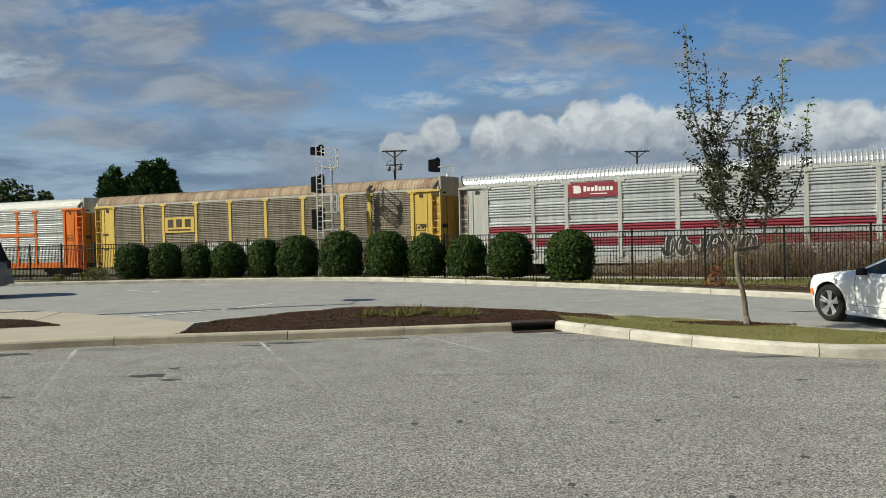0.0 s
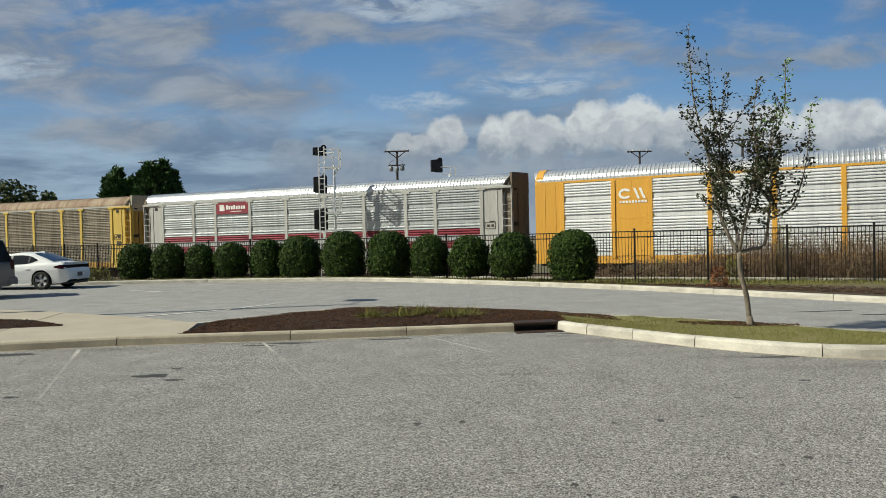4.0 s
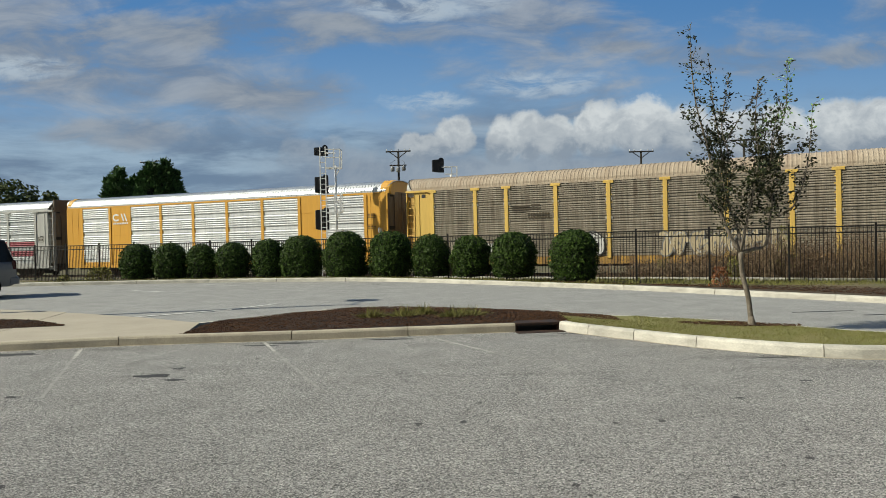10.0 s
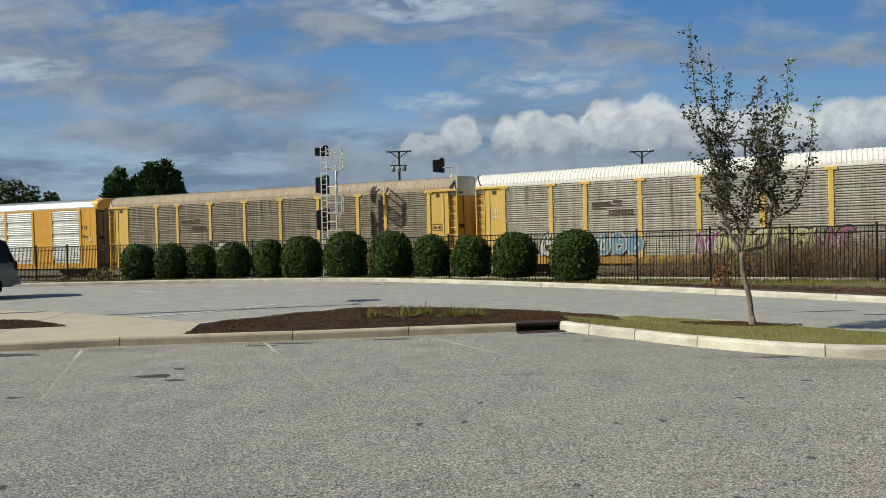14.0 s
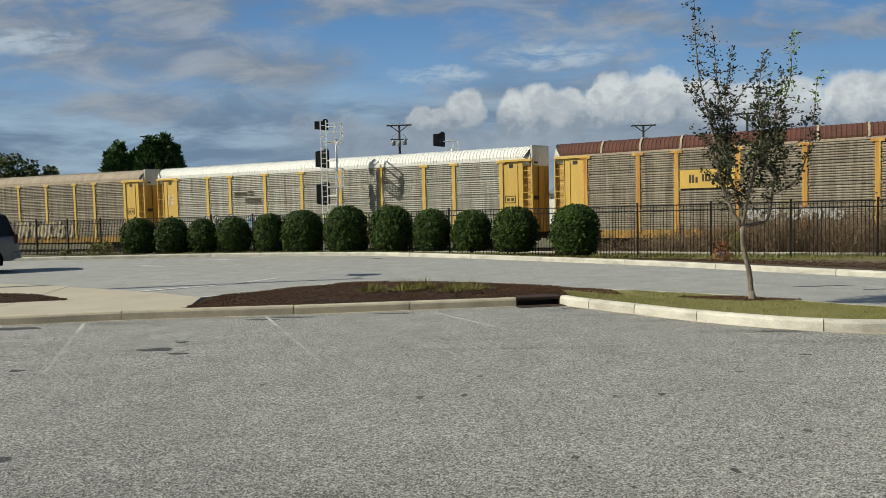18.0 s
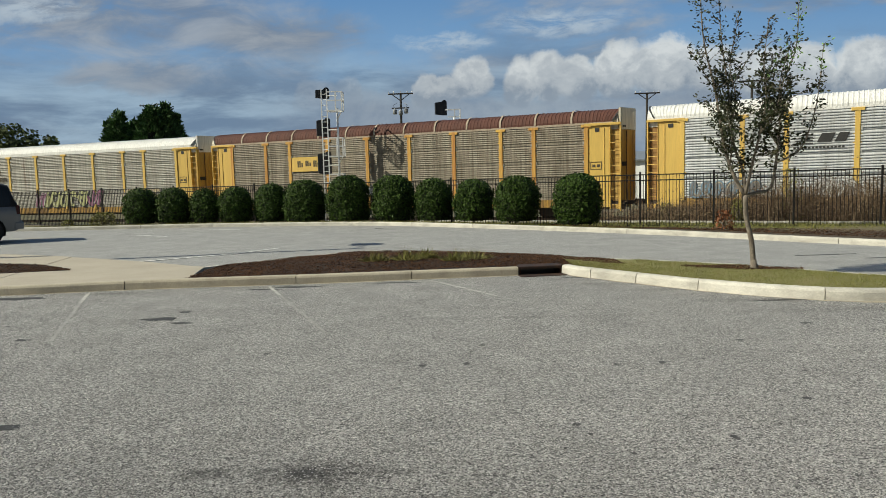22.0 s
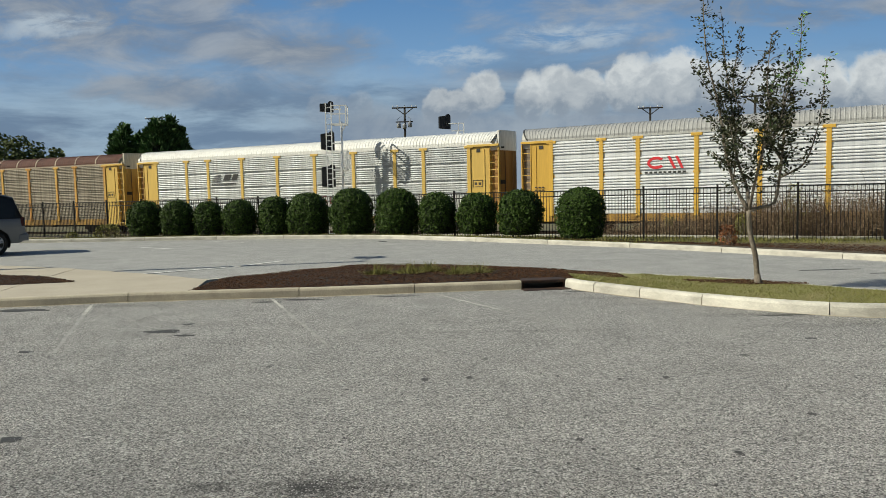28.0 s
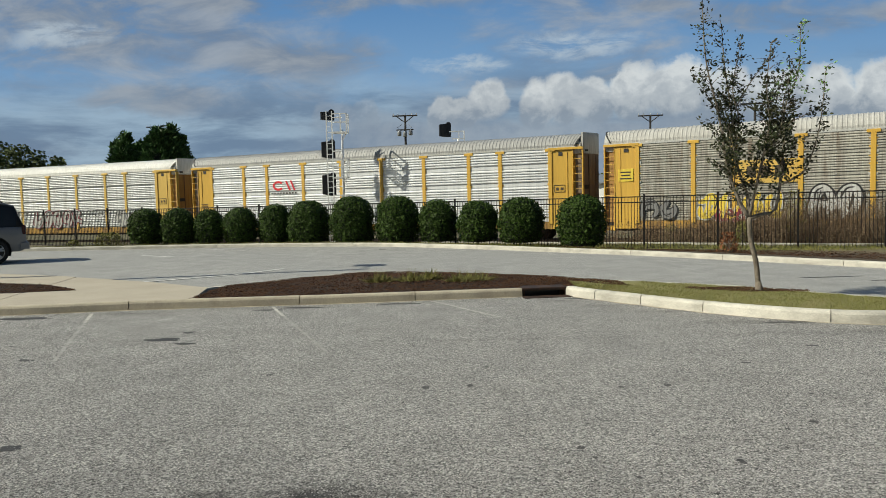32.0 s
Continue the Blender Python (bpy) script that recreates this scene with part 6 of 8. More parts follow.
def graffiti(parent, x, z, w, h, colors, seed):
    """Sprayed loops and slanted strokes on the lower sheets: thick rounded fills over a wider outline, with thin lines over them."""
    rng = random.Random(seed)
    fill, line = colors[0], colors[1] if len(colors) > 1 else "grey"
    extra = colors[-1]
    layers = {}

    def stroke(col, pts, width, depth):
        c = smooth_line(pts, 0.09)
        n = len(c)
        left, right = [], []
        for i, p in enumerate(c):
            d = c[min(i + 1, n - 1)] - c[max(i - 1, 0)]
            d = d / (np.linalg.norm(d) + 1e-9)
            k = width * min(1.0, 0.45 + i * 0.35, 0.45 + (n - 1 - i) * 0.35)
            left.append((p[0] - d[1] * k, -depth, max(z - 0.1, p[1] + d[0] * k)))
            right.append((p[0] + d[1] * k, -depth, max(z - 0.1, p[1] - d[0] * k)))
        layers.setdefault(col, Geo()).grid([left, right])

    n = max(2, round(w / (h * 0.72)))
    for k in range(n):
        cx, wide = x + w * (k + 0.5) / n, w / n * 0.46
        o = 0.0785 + 0.0022 * (k % 3)
        paths = []
        # a loop or a hook
        a0, turn = rng.uniform(0, 6.3), rng.choice((-1, 1)) * rng.uniform(3.6, 5.6)
        lean = rng.uniform(-0.2, 0.35)
        loop = []
        for i in range(7):
            a = a0 + turn * i / 6
            dz = 0.40 * h * math.sin(a)
            loop.append((cx + wide * 0.8 * math.cos(a) + lean * dz, z + h * 0.5 + dz))
        paths.append(loop)
        # a slanted stem and a bar across
        sx = cx + rng.uniform(-0.8, 0.8) * wide
        paths.append([(sx - 0.1 * h, z + 0.05 * h), (sx + rng.uniform(-0.1, 0.1) * h, z + 0.5 * h), (sx + rng.uniform(0.0, 0.3) * h, z + 0.97 * h)])
        if rng.random() < 0.6:
            bz = z + h * rng.uniform(0.3, 0.7)
            paths.append([(cx - wide, bz), (cx, bz + rng.uniform(-0.12, 0.12) * h), (cx + wide, bz + rng.uniform(-0.1, 0.15) * h)])
        for j, q in enumerate(paths):
            stroke(line, q, 0.145 * h, o + 0.0006 * j)
        for j, q in enumerate(paths):
            stroke(fill, q, 0.095 * h, o + 0.004 + 0.0006 * j)
        stroke(extra, [(px + 0.02, pz + 0.03) for px, pz in loop[1:4]], 0.025 * h, o + 0.008)
        if rng.random() < 0.7:
            stroke(line, [(sx, z + 0.15 * h), (sx + 0.05 * h, z + 0.5 * h), (sx + 0.12 * h, z + 0.85 * h)], 0.018 * h, o + 0.0085)
    for col, g in layers.items():
        part("graffiti", g, GRAF[col], parent, col.replace("gold", "yellow") + " rounded sprayed graffiti")["kind"] = "stuff"


def bars(parent, name, mat, boxes, out=0.07, label=""):
    """Plain bars and shapes in a mark's place: boxes of (x0, x1, z0, z1)."""
    for x0, x1, z0, z1 in boxes:
        g = Geo()
        g.box(x0, x1, -out - 0.006, -out, z0, z1)
        part(name, g, mat, parent, label)


def letters(parent, text, size, mat, loc, name, label=""):
    cu = bpy.data.curves.new(name, "FONT")
    cu.body, cu.size, cu.extrude = text, size, 0.004
    tmp = new(name, cu)
    me = bpy.data.meshes.new_from_object(tmp.evaluated_get(bpy.context.evaluated_depsgraph_get()))
    bpy.data.objects.remove(tmp)
    me.materials.clear()
    me.materials.append(mat)
    ob = part(name, me, mat, parent, label)
    ob.matrix_basis = pose(*loc, 90, 0, 0)
    return ob


def ring_mark(parent, cx, cz, w, h, t, mat, out=0.075):
    """A plain open ring beside slanted blocks: a company mark as simple shapes."""
    g = Geo()
    rows = []
    for i in range(19):
        a = radians(38 + 284 * i / 18)
        rows.append([(cx - w * 0.25 + (w * 0.25) * math.cos(a), -out, cz + h * 0.5 * math.sin(a)), (cx - w * 0.25 + (w * 0.25 - t) * math.cos(a), -out, cz + (h * 0.5 - t) * math.sin(a))])
    g.grid(rows)
    for x0 in (0.06, 0.27):
        g.add([(cx + w * x0, -out, cz + h * 0.5), (cx + w * x0 + t, -out, cz + h * 0.5), (cx + w * (x0 + 0.2) + t * 0.6, -out, cz - h * 0.5), (cx + w * (x0 + 0.2) - t * 0.4, -out, cz - h * 0.5)], [(0, 1, 2, 3)])
    part("company_mark", g, mat, parent, "plain painted company mark")


def autorack(k, label, post, sheet, style, roof, cap, door, end_door, solid=(), band=None, sill=None, flush=False, hood=None):
    """A covered car carrier: pressed side sheets between posts, ribbed arched roof, ladder bays and folding end doors."""
    car = thing("autorack_car", pose(0, 0, 0), label, "railway car", "cars of the train")
    sill = sill or (GRIMY_SILL if post in (YELLOW, RUSTY_YELLOW, PALE_YELLOW, DEEP_YELLOW) else post)
    L, W = CAR_LENGTH, CAR_WIDTH
    # sills and floor
    for side in (0, 1):
        g = Geo()
        g.box(1.2, L - 1.2, 0.0, 0.12, SILL_LOW, SILL_TOP, 0.02)
        for i in range(8):
            g.box(2.6 + i * 3.1, 3.4 + i * 3.1, -0.02, 0.02, SILL_LOW + 0.1, SILL_TOP - 0.1)
        ob = part("side_sill", shared(("sill", sill.name), lambda: fixed(g).mesh("side_sill", sill)), sill, car)
        if side:
            ob.matrix_basis = Matrix.Translation((0, W, 0)) @ Matrix.Diagonal((1, -1, 1, 1))
    def floor():
        g = Geo()
        g.box(0.3, L - 0.3, 0.14, W - 0.14, 0.78, 1.0)
        g.box(0.2, L - 0.2, 1.2, 1.85, 0.45, 0.78)
        for i in range(9):
            g.box(1.5 + i * 3, 1.75 + i * 3, 0.14, W - 0.14, 0.6, 0.8)
        return g.mesh("underframe", UNDER)
    part("underframe", shared("floor", floor), UNDER, car, "dark grimy underframe")
    # posts and sheets, both sides alike
    x = FIRST_POST
    edges = [x]
    for b in BAYS:
        x += b
        edges.append(x)

    def post_mesh():
        g = Geo()
        g.box(-0.11, 0.11, -0.075, 0.06, SILL_TOP - 0.1, WALL_TOP, 0.015)
        if not flush:
            g.box(-0.27, 0.27, -0.09, 0.05, WALL_TOP - 0.12, WALL_TOP + 0.02, 0.015)
        for i in range(9):
            for s in (-0.14, 0.14):
                g.box(s - 0.03, s + 0.03, -0.03, 0.02, 1.5 + i * 0.38, 1.58 + i * 0.38)
        return fixed(g).mesh("post", post)

    def flip(ob, xx):
        ob.matrix_basis = Matrix.Translation((xx, W, 0)) @ Matrix.Diagonal((1, -1, 1, 1))

    for side in (0, 1):
        for xx in edges:
            ob = part("post", shared(("post", post.name), post_mesh), post, car)
            ob.location = (xx, 0, 0)
            if side:
                flip(ob, xx)
        for i, (a, b) in enumerate(zip(edges[:-1], edges[1:])):
            w = b - a - 0.2
            if i in solid:
                def flat():
                    g = Geo()
                    g.box(0, w, -0.03, 0.02, SILL_TOP, WALL_TOP, 0.01)
                    g.box(w * 0.5 - 0.008, w * 0.5 + 0.008, -0.036, -0.028, SILL_TOP + 0.1, WALL_TOP - 0.1)
                    for z in (1.95, 2.95, 3.95):
                        for q in (0.07, 0.2, 0.33, 0.44, 0.56, 0.67, 0.8, 0.93):
                            g.box(w * q - 0.022, w * q + 0.022, -0.05, -0.028, z - 0.02, z + 0.02)
                    return fixed(g).mesh("plain_panel", post)
                ob = part("plain_panel", shared(("flat", round(w, 2), post.name), flat), post, car)
            else:
                ob = part("side_panel", shared(("sheet", round(w, 2), style, sheet.name), lambda: corrugated(w, style, SILL_TOP, WALL_TOP).mesh("side_panel", sheet)), sheet, car)
                bolt_paint = PALE_GREY if sheet in (DUSTY_PANEL, DULL_SILVER) else DUSTY_PANEL
                if not side and style != "ribbed":
                    def bolts():
                        g = Geo()
                        th = (WALL_TOP - SILL_TOP) / 4
                        for t in range(1, 4):
                            z = SILL_TOP + t * th + (0.09 if style == "fine" else 0.02)
                            q = 2 if w < 2.2 else 3
                            for j in range(q):
                                xx = w * (j + 0.5) / q
                                g.box(xx - 0.025, xx + 0.025, -0.02, 0.0, z - 0.025, z + 0.025)
                        for j in range(int(w / 0.3)):
                            xx = 0.15 + j * 0.3
                            g.box(xx - 0.015, xx + 0.015, -0.03, 0.0, WALL_TOP - 0.03, WALL_TOP - 0.005)
                        for t in range(1, 4):
                            z = SILL_TOP + t * th
                            for xx in (0.05, w - 0.05):
                                g.box(xx - 0.04, xx + 0.04, -0.045, 0.0, z - 0.02, z + 0.1)
                        return g.mesh("panel_bolts", bolt_paint)
                    rv = part("panel_bolts", shared(("bolts", style, round(w, 2), bolt_paint.name), bolts), bolt_paint, ob, "bolt heads and small brackets")
                    rv["kind"] = "stuff"
            ob.location = (a + 0.1, 0, 0)
            if side:
                flip(ob, a + 0.1)
            if band and i not in solid and not side:
                for z0, z1 in ((1.55, 2.1), (2.28, 2.7)):
                    g = Geo()
                    prof = [(o + 0.004, z) for o, z in panel_profile(style, SILL_TOP, WALL_TOP) if z0 < z < z1]
                    g.grid([[(xx, -o, z) for xx in (0.02, w - 0.02)] for o, z in prof])
                    part("red_band", g, band, car, "dark red painted band").location = (a + 0.1, 0, 0)
        # ladder bays at both ends
        for x0, x1, mir in ((0.45 if flush else 0.24, edges[0] - 0.1, 0), (edges[-1] + 0.1, L - (0.45 if flush else 0.15), 1)):
            def bay():
                w = x1 - x0
                g = Geo()
                # x runs from the car's end inwards
                if flush:
                    g.box(-0.05, w, -0.03, 0.03, SILL_LOW, WALL_TOP + 0.02, 0.01)
                    g.box(0.5, 0.53, -0.042, -0.028, SILL_TOP, WALL_TOP - 0.1)
                    g.box(1.1, 1.13, -0.042, -0.028, SILL_TOP, WALL_TOP - 0.1)
                    return fixed(g).mesh("end_bay", door)
                g.box(0.55, w, -0.02, 0.03, SILL_LOW, WALL_TOP - 0.062, 0.01)
                return fixed(g).mesh("ladder_bay", door)
            ob = part("ladder_bay", shared(("bay", mir, flush, door.name), bay), door, car, "flat painted end bay")
            def rung():
                r = Geo()
                r.tube([(-0.01, 0.02, 0), (0.0, -0.045, 0), (0.5, -0.045, 0), (0.51, 0.02, 0)], 0.018, 5)
                return r.mesh("rung", door)
            if not flush:
                w = x1 - x0
                for name, box in (("ladder_back", (0.034, 0.496, 0.16, 0.2, SILL_LOW - 0.1, WALL_TOP - 0.062)), ("ladder_stile", (0.5, 0.546, -0.05, 0.2, SILL_LOW - 0.1, WALL_TOP - 0.062)),
                                  ("ladder_stile", (-0.04, 0.03, -0.05, 0.2, SILL_LOW - 0.2, WALL_TOP - 0.1)), ("bay_header", (-0.04, w + 0.2, -0.1, 0.1, WALL_TOP - 0.06, WALL_TOP + 0.06)),
                                  ("hinge_strip", (0.8, 0.86, -0.05, -0.021, SILL_TOP, WALL_TOP - 0.2))):
                    def piece():
                        q = Geo()
                        q.box(*box, 0.01)
                        return fixed(q).mesh(name, door)
                    part(name, shared((name, box, door.name), piece), door, ob)
                for i in range(10):
                    part("rung", shared(("rung", door.name), rung), door, ob).location = (0, 0, 0.75 + i * 0.4)
            if not mir:
                ob.location = (x0, 0, 0)
                if side:
                    flip(ob, x0)
            else:
                ob.matrix_basis = Matrix.Translation((x1, W if side else 0, 0)) @ Matrix.Diagonal((-1, -1 if side else 1, 1, 1))
    # eaves, roof, end caps
    for side in (0, 1):
        def eave():
            g = Geo()
            g.box(0.5, L - 0.5, -0.03, 0.08, WALL_TOP, WALL_TOP + 0.12, 0.02)
            return fixed(g).mesh("eave_beam", cap)
        ob = part("eave_beam", shared(("eave", cap.name), eave), cap, car)
        if side:
            flip(ob, 0)
    part("roof", shared(("roof", roof.name), lambda: (roof_mesh(0.85, L - 0.85, 112, 0.0) if flush else roof_mesh(0.12, L - 0.12, 134, 0.45)).mesh("roof", roof)), roof, car, "arched roof of pressed ribbed sheet")
    if roof is ROOF_RUST:
        for i in range(1, 13):
            g = Geo()
            xx = 0.75 + (L - 1.5) * i / 13
            arch = [(-0.06, WALL_TOP + 0.12), (0.0, WALL_TOP + 0.42), (0.17, WALL_TOP + 0.63), (0.43, WALL_TOP + 0.79), (0.85, WALL_TOP + 0.875), (W / 2, ROOF_TOP + 0.045)]
            arch += [(W - y, z) for y, z in arch[-2::-1]]
            g.grid([[(xx + dx, y, z) for y, z in arch] for dx in (0, 0.1)])
            part("roof_strap", g, ROOF_TAN, car, "pale seam strap")
    # rounded caps over the ends of a flush car; slanted rubber seals on the others
    if flush:
        for x0, x1 in ((0.4, 0.87), (L - 0.87, L - 0.2)):
            g = Geo()
            arch = [(-0.03, WALL_TOP), (0.0, WALL_TOP + 0.35), (0.2, WALL_TOP + 0.6), (0.6, WALL_TOP + 0.8), (W / 2, ROOF_TOP)]
            arch += [(W - y, z) for y, z in arch[-2::-1]]
            n = len(arch)
            ends = [(0.0, 0.6 if x0 < 1 else 1.0), (0.2, 1.0), (0.6, 1.0), (0.85, 0.8 if x0 > 1 else 1.0), (1.0, 0.3 if x0 > 1 else 1.0)]
            g.grid([[(x0 + (x1 - x0) * q, y + (W / 2 - y) * 0.08 * (1 - full), z + 0.03 - 0.12 * (1 - full)) for y, z in arch] for q, full in ends])
            g.f += [tuple(range(n - 1, -1, -1)), tuple(4 * n + i for i in range(n))]
            part("end_cap", fixed(g), cap, car, "smooth rounded end cap of the roof")
    else:
        for x0, sgn in ((0.12, 1), (L - 0.12, -1)):
            g = Geo()
            g.grid([[(x0 + sgn * (0.45 * slant(z) + dx), W / 2 + (y - W / 2) * 1.012, z + 0.02) for y, z in ROOF_ARCH[:8]] for dx in (-0.035, 0.045)])
            part("roof_seal", g, INK, car, "black rubber seal")
    # folding end doors: bowed outwards at the rear, nearly flat at the front, under a tall hood
    hood = hood or cap
    for x0, sgn, bow in ((0.5 if flush else 0.3, -1, 0.06), (L - (0.45 if flush else 0.16), 1, 0.52)):
        def face(y):
            return x0 + sgn * bow * (1 - abs((y - W / 2) / (W / 2 - 0.13)) ** 1.6)

        ys = [0.13 + (W - 0.26) * i / 24 for i in range(25)]
        top = WALL_TOP + 0.1 if flush else WALL_TOP - 0.3
        for half in (ys[:13], ys[12:]):
            g = Geo()
            line = [(face(y) - sgn * (0.02 if i % 4 == 2 else 0.0), y) for i, y in enumerate(half)]
            g.prism(line + [(x0 - sgn * 0.4, half[-1] - 0.004), (x0 - sgn * 0.4, half[0] + 0.004)], 0.95, top)
            part("end_door", fixed(g), end_door, car, "bowed folding end door")
        g = Geo()
        if bow > 0.3 and not flush:
            g.prism([(face(y) + sgn * 0.015, y) for y in ys] + [(x0 - 0.1, ys[-1]), (x0 - 0.1, ys[0])], top + 0.004, ROOF_TOP - 0.05)
            part("door_hood", fixed(g), hood, car, "tall hood over the end doors")
            g = Geo()
        arch = [(0.08, top + 0.004)] + [(W / 2 + (y - W / 2) * 0.95, z - 0.03) for y, z in ROOF_ARCH] + [(W - 0.08, top + 0.004)]
        g.grid([[(x, y, z) for y, z in arch] for x in ((x0 - 0.1, x0 + 0.75) if sgn < 0 else (x0 - 0.75, x0 + (0.2 if flush else -0.11)))])
        g.f += [tuple(range(len(arch))), tuple(range(2 * len(arch) - 1, len(arch) - 1, -1))]
        part("roof_bulkhead", fixed(g), hood, car, "arched bulkhead under the roof's end")
        for y, dark in ((0.5, True), (1.1, False)):
            g = Geo()
            g.tube([(face(y) + sgn * 0.03, y, 1.0), (face(y) + sgn * 0.03, y, top - 0.05)], 0.022, 6)
            part("lock_rod", g, UNDER if dark else end_door, car, "upright door lock rod")
        if bow > 0.3:
            m = Matrix.Translation((face(0.36), 0.36, 2.75)) @ Matrix.Rotation(math.atan2(0.87, 0.5), 4, "Z")
            g = Geo()
            g.box(-0.2, 0.2, -0.03, 0.03, 0.0, 0.22, 0, m)
            part("door_latch", g, INK, car, "dark latch plate")
            g = Geo()
            g.box(-0.12, 0.12, -0.03, 0.03, 2.0, 2.1, 0, m)
            part("stencil_plate", g, INK, car, "small dark stencilled plate")
    # running gear
    wheel, side_frame = bogie_meshes()
    for bx in (3.5, L - 3.5):
        b = new("bogie")
        b.empty_display_size = 0.2
        b.parent = car
        b.location = (bx, W / 2, 0)
        me = shared("bolster", lambda: (lambda q: (q.box(-0.25, 0.25, -0.95, 0.95, 0.35, 0.62, 0.02), fixed(q).mesh("bolster", UNDER))[1])(Geo()))
        part("bolster", me, UNDER, b)
        for y in (-1.0, 1.0):
            part("side_frame", side_frame, UNDER, b).location = (0, y, 0)
        for xx in (-0.86, 0.86):
            for y, f in ((-0.75, 1), (0.75, -1)):
                ob = part("wheel", wheel, WHEEL, b)
                ob.matrix_basis = Matrix.Translation((xx, y, 0.37)) @ Matrix.Diagonal((1, f, 1, 1))
            ax = shared("axle", lambda: (lambda q: (q.tube([(0, -0.7, 0), (0, 0.7, 0)], 0.08, 8), q.mesh("axle", WHEEL))[1])(Geo()))
            part("axle", ax, WHEEL, b).location = (xx, 0, 0.37)
    for xx, s in ((0.2, -1), (L - 0.2, 1)):
        g = Geo()
        g.box(min(xx, xx + s * 0.82), max(xx, xx + s * 0.82), 1.4, 1.65, 0.72, 0.95, 0.03)
        g.box(min(xx + s * 0.55, xx + s * 0.82), max(xx + s * 0.55, xx + s * 0.82), 1.33, 1.72, 0.68, 1.0, 0.04)
        part("coupler", fixed(g), UNDER, car)
    return car


E = [FIRST_POST + sum(BAYS[:i]) for i in range(10)]   # post places along a car
TRAIN = {}
TRAIN[-1] = autorack(-1, "silver-sided car carrier with orange posts and end bays", ORANGE, SOFT_SILVER, "ribbed", ROOF_WHITE, PALE_GREY, ORANGE, DOOR_BROWN)
TRAIN[0] = autorack(0, "grimy brown car carrier with pale yellow posts and stained roof", PALE_YELLOW, BROWN_PANEL, "fine", ROOF_BROWN, PALE_GREY, PALE_YELLOW, DOOR_YELLOW, hood=HOOD_CREAM)
TRAIN[1] = autorack(1, "silver car carrier with grey posts and dark red bands", PALE_GREY, SOFT_SILVER, "ribbed", ROOF_SILVER, PALE_GREY, PALE_GREY, DOOR_GREY, band=RED_BAND, hood=DOOR_GREY)
TRAIN[2] = autorack(2, "orange-yellow car carrier with bright silver side sheets", AMBER_YELLOW, SILVER, "ribbed", ROOF_SILVER, AMBER_YELLOW, AMBER_YELLOW, DOOR_GREY, solid=(1, 7), flush=True)
TRAIN[3] = autorack(3, "grimy brown car carrier with yellow posts and tan roof", YELLOW, BROWN_PANEL, "fine", ROOF_TAN, ROOF_TAN, YELLOW, DOOR_YELLOW, hood=PALE_GREY)
TRAIN[4] = autorack(4, "dusty grey car carrier with yellow posts and white roof", YELLOW, DUSTY_PANEL, "fine", ROOF_WHITE, ROOF_WHITE, YELLOW, DOOR_YELLOW)
TRAIN[5] = autorack(5, "dusty tan car carrier with rusty yellow posts and rust-brown roof", RUSTY_YELLOW, TAN_PANEL, "fine", ROOF_RUST, ROOF_TAN, YELLOW, DOOR_YELLOW, hood=HOOD_CREAM)
TRAIN[6] = autorack(6, "pale grey car carrier with yellow posts and white roof", YELLOW, DULL_SILVER, "narrow", ROOF_WHITE, ROOF_WHITE, YELLOW, DOOR_BROWN)
TRAIN[7] = autorack(7, "bright silver car carrier with yellow posts and grey roof", DEEP_YELLOW, SILVER, "ribbed", ROOF_GREY, PALE_GREY, DEEP_YELLOW, DOOR_GREY)
TRAIN[8] = autorack(8, "weathered grey car carrier with yellow posts and pale grey roof", DEEP_YELLOW, DUSTY_PANEL, "fine", ROOF_PALE, PALE_GREY, DEEP_YELLOW, DOOR_BROWN)


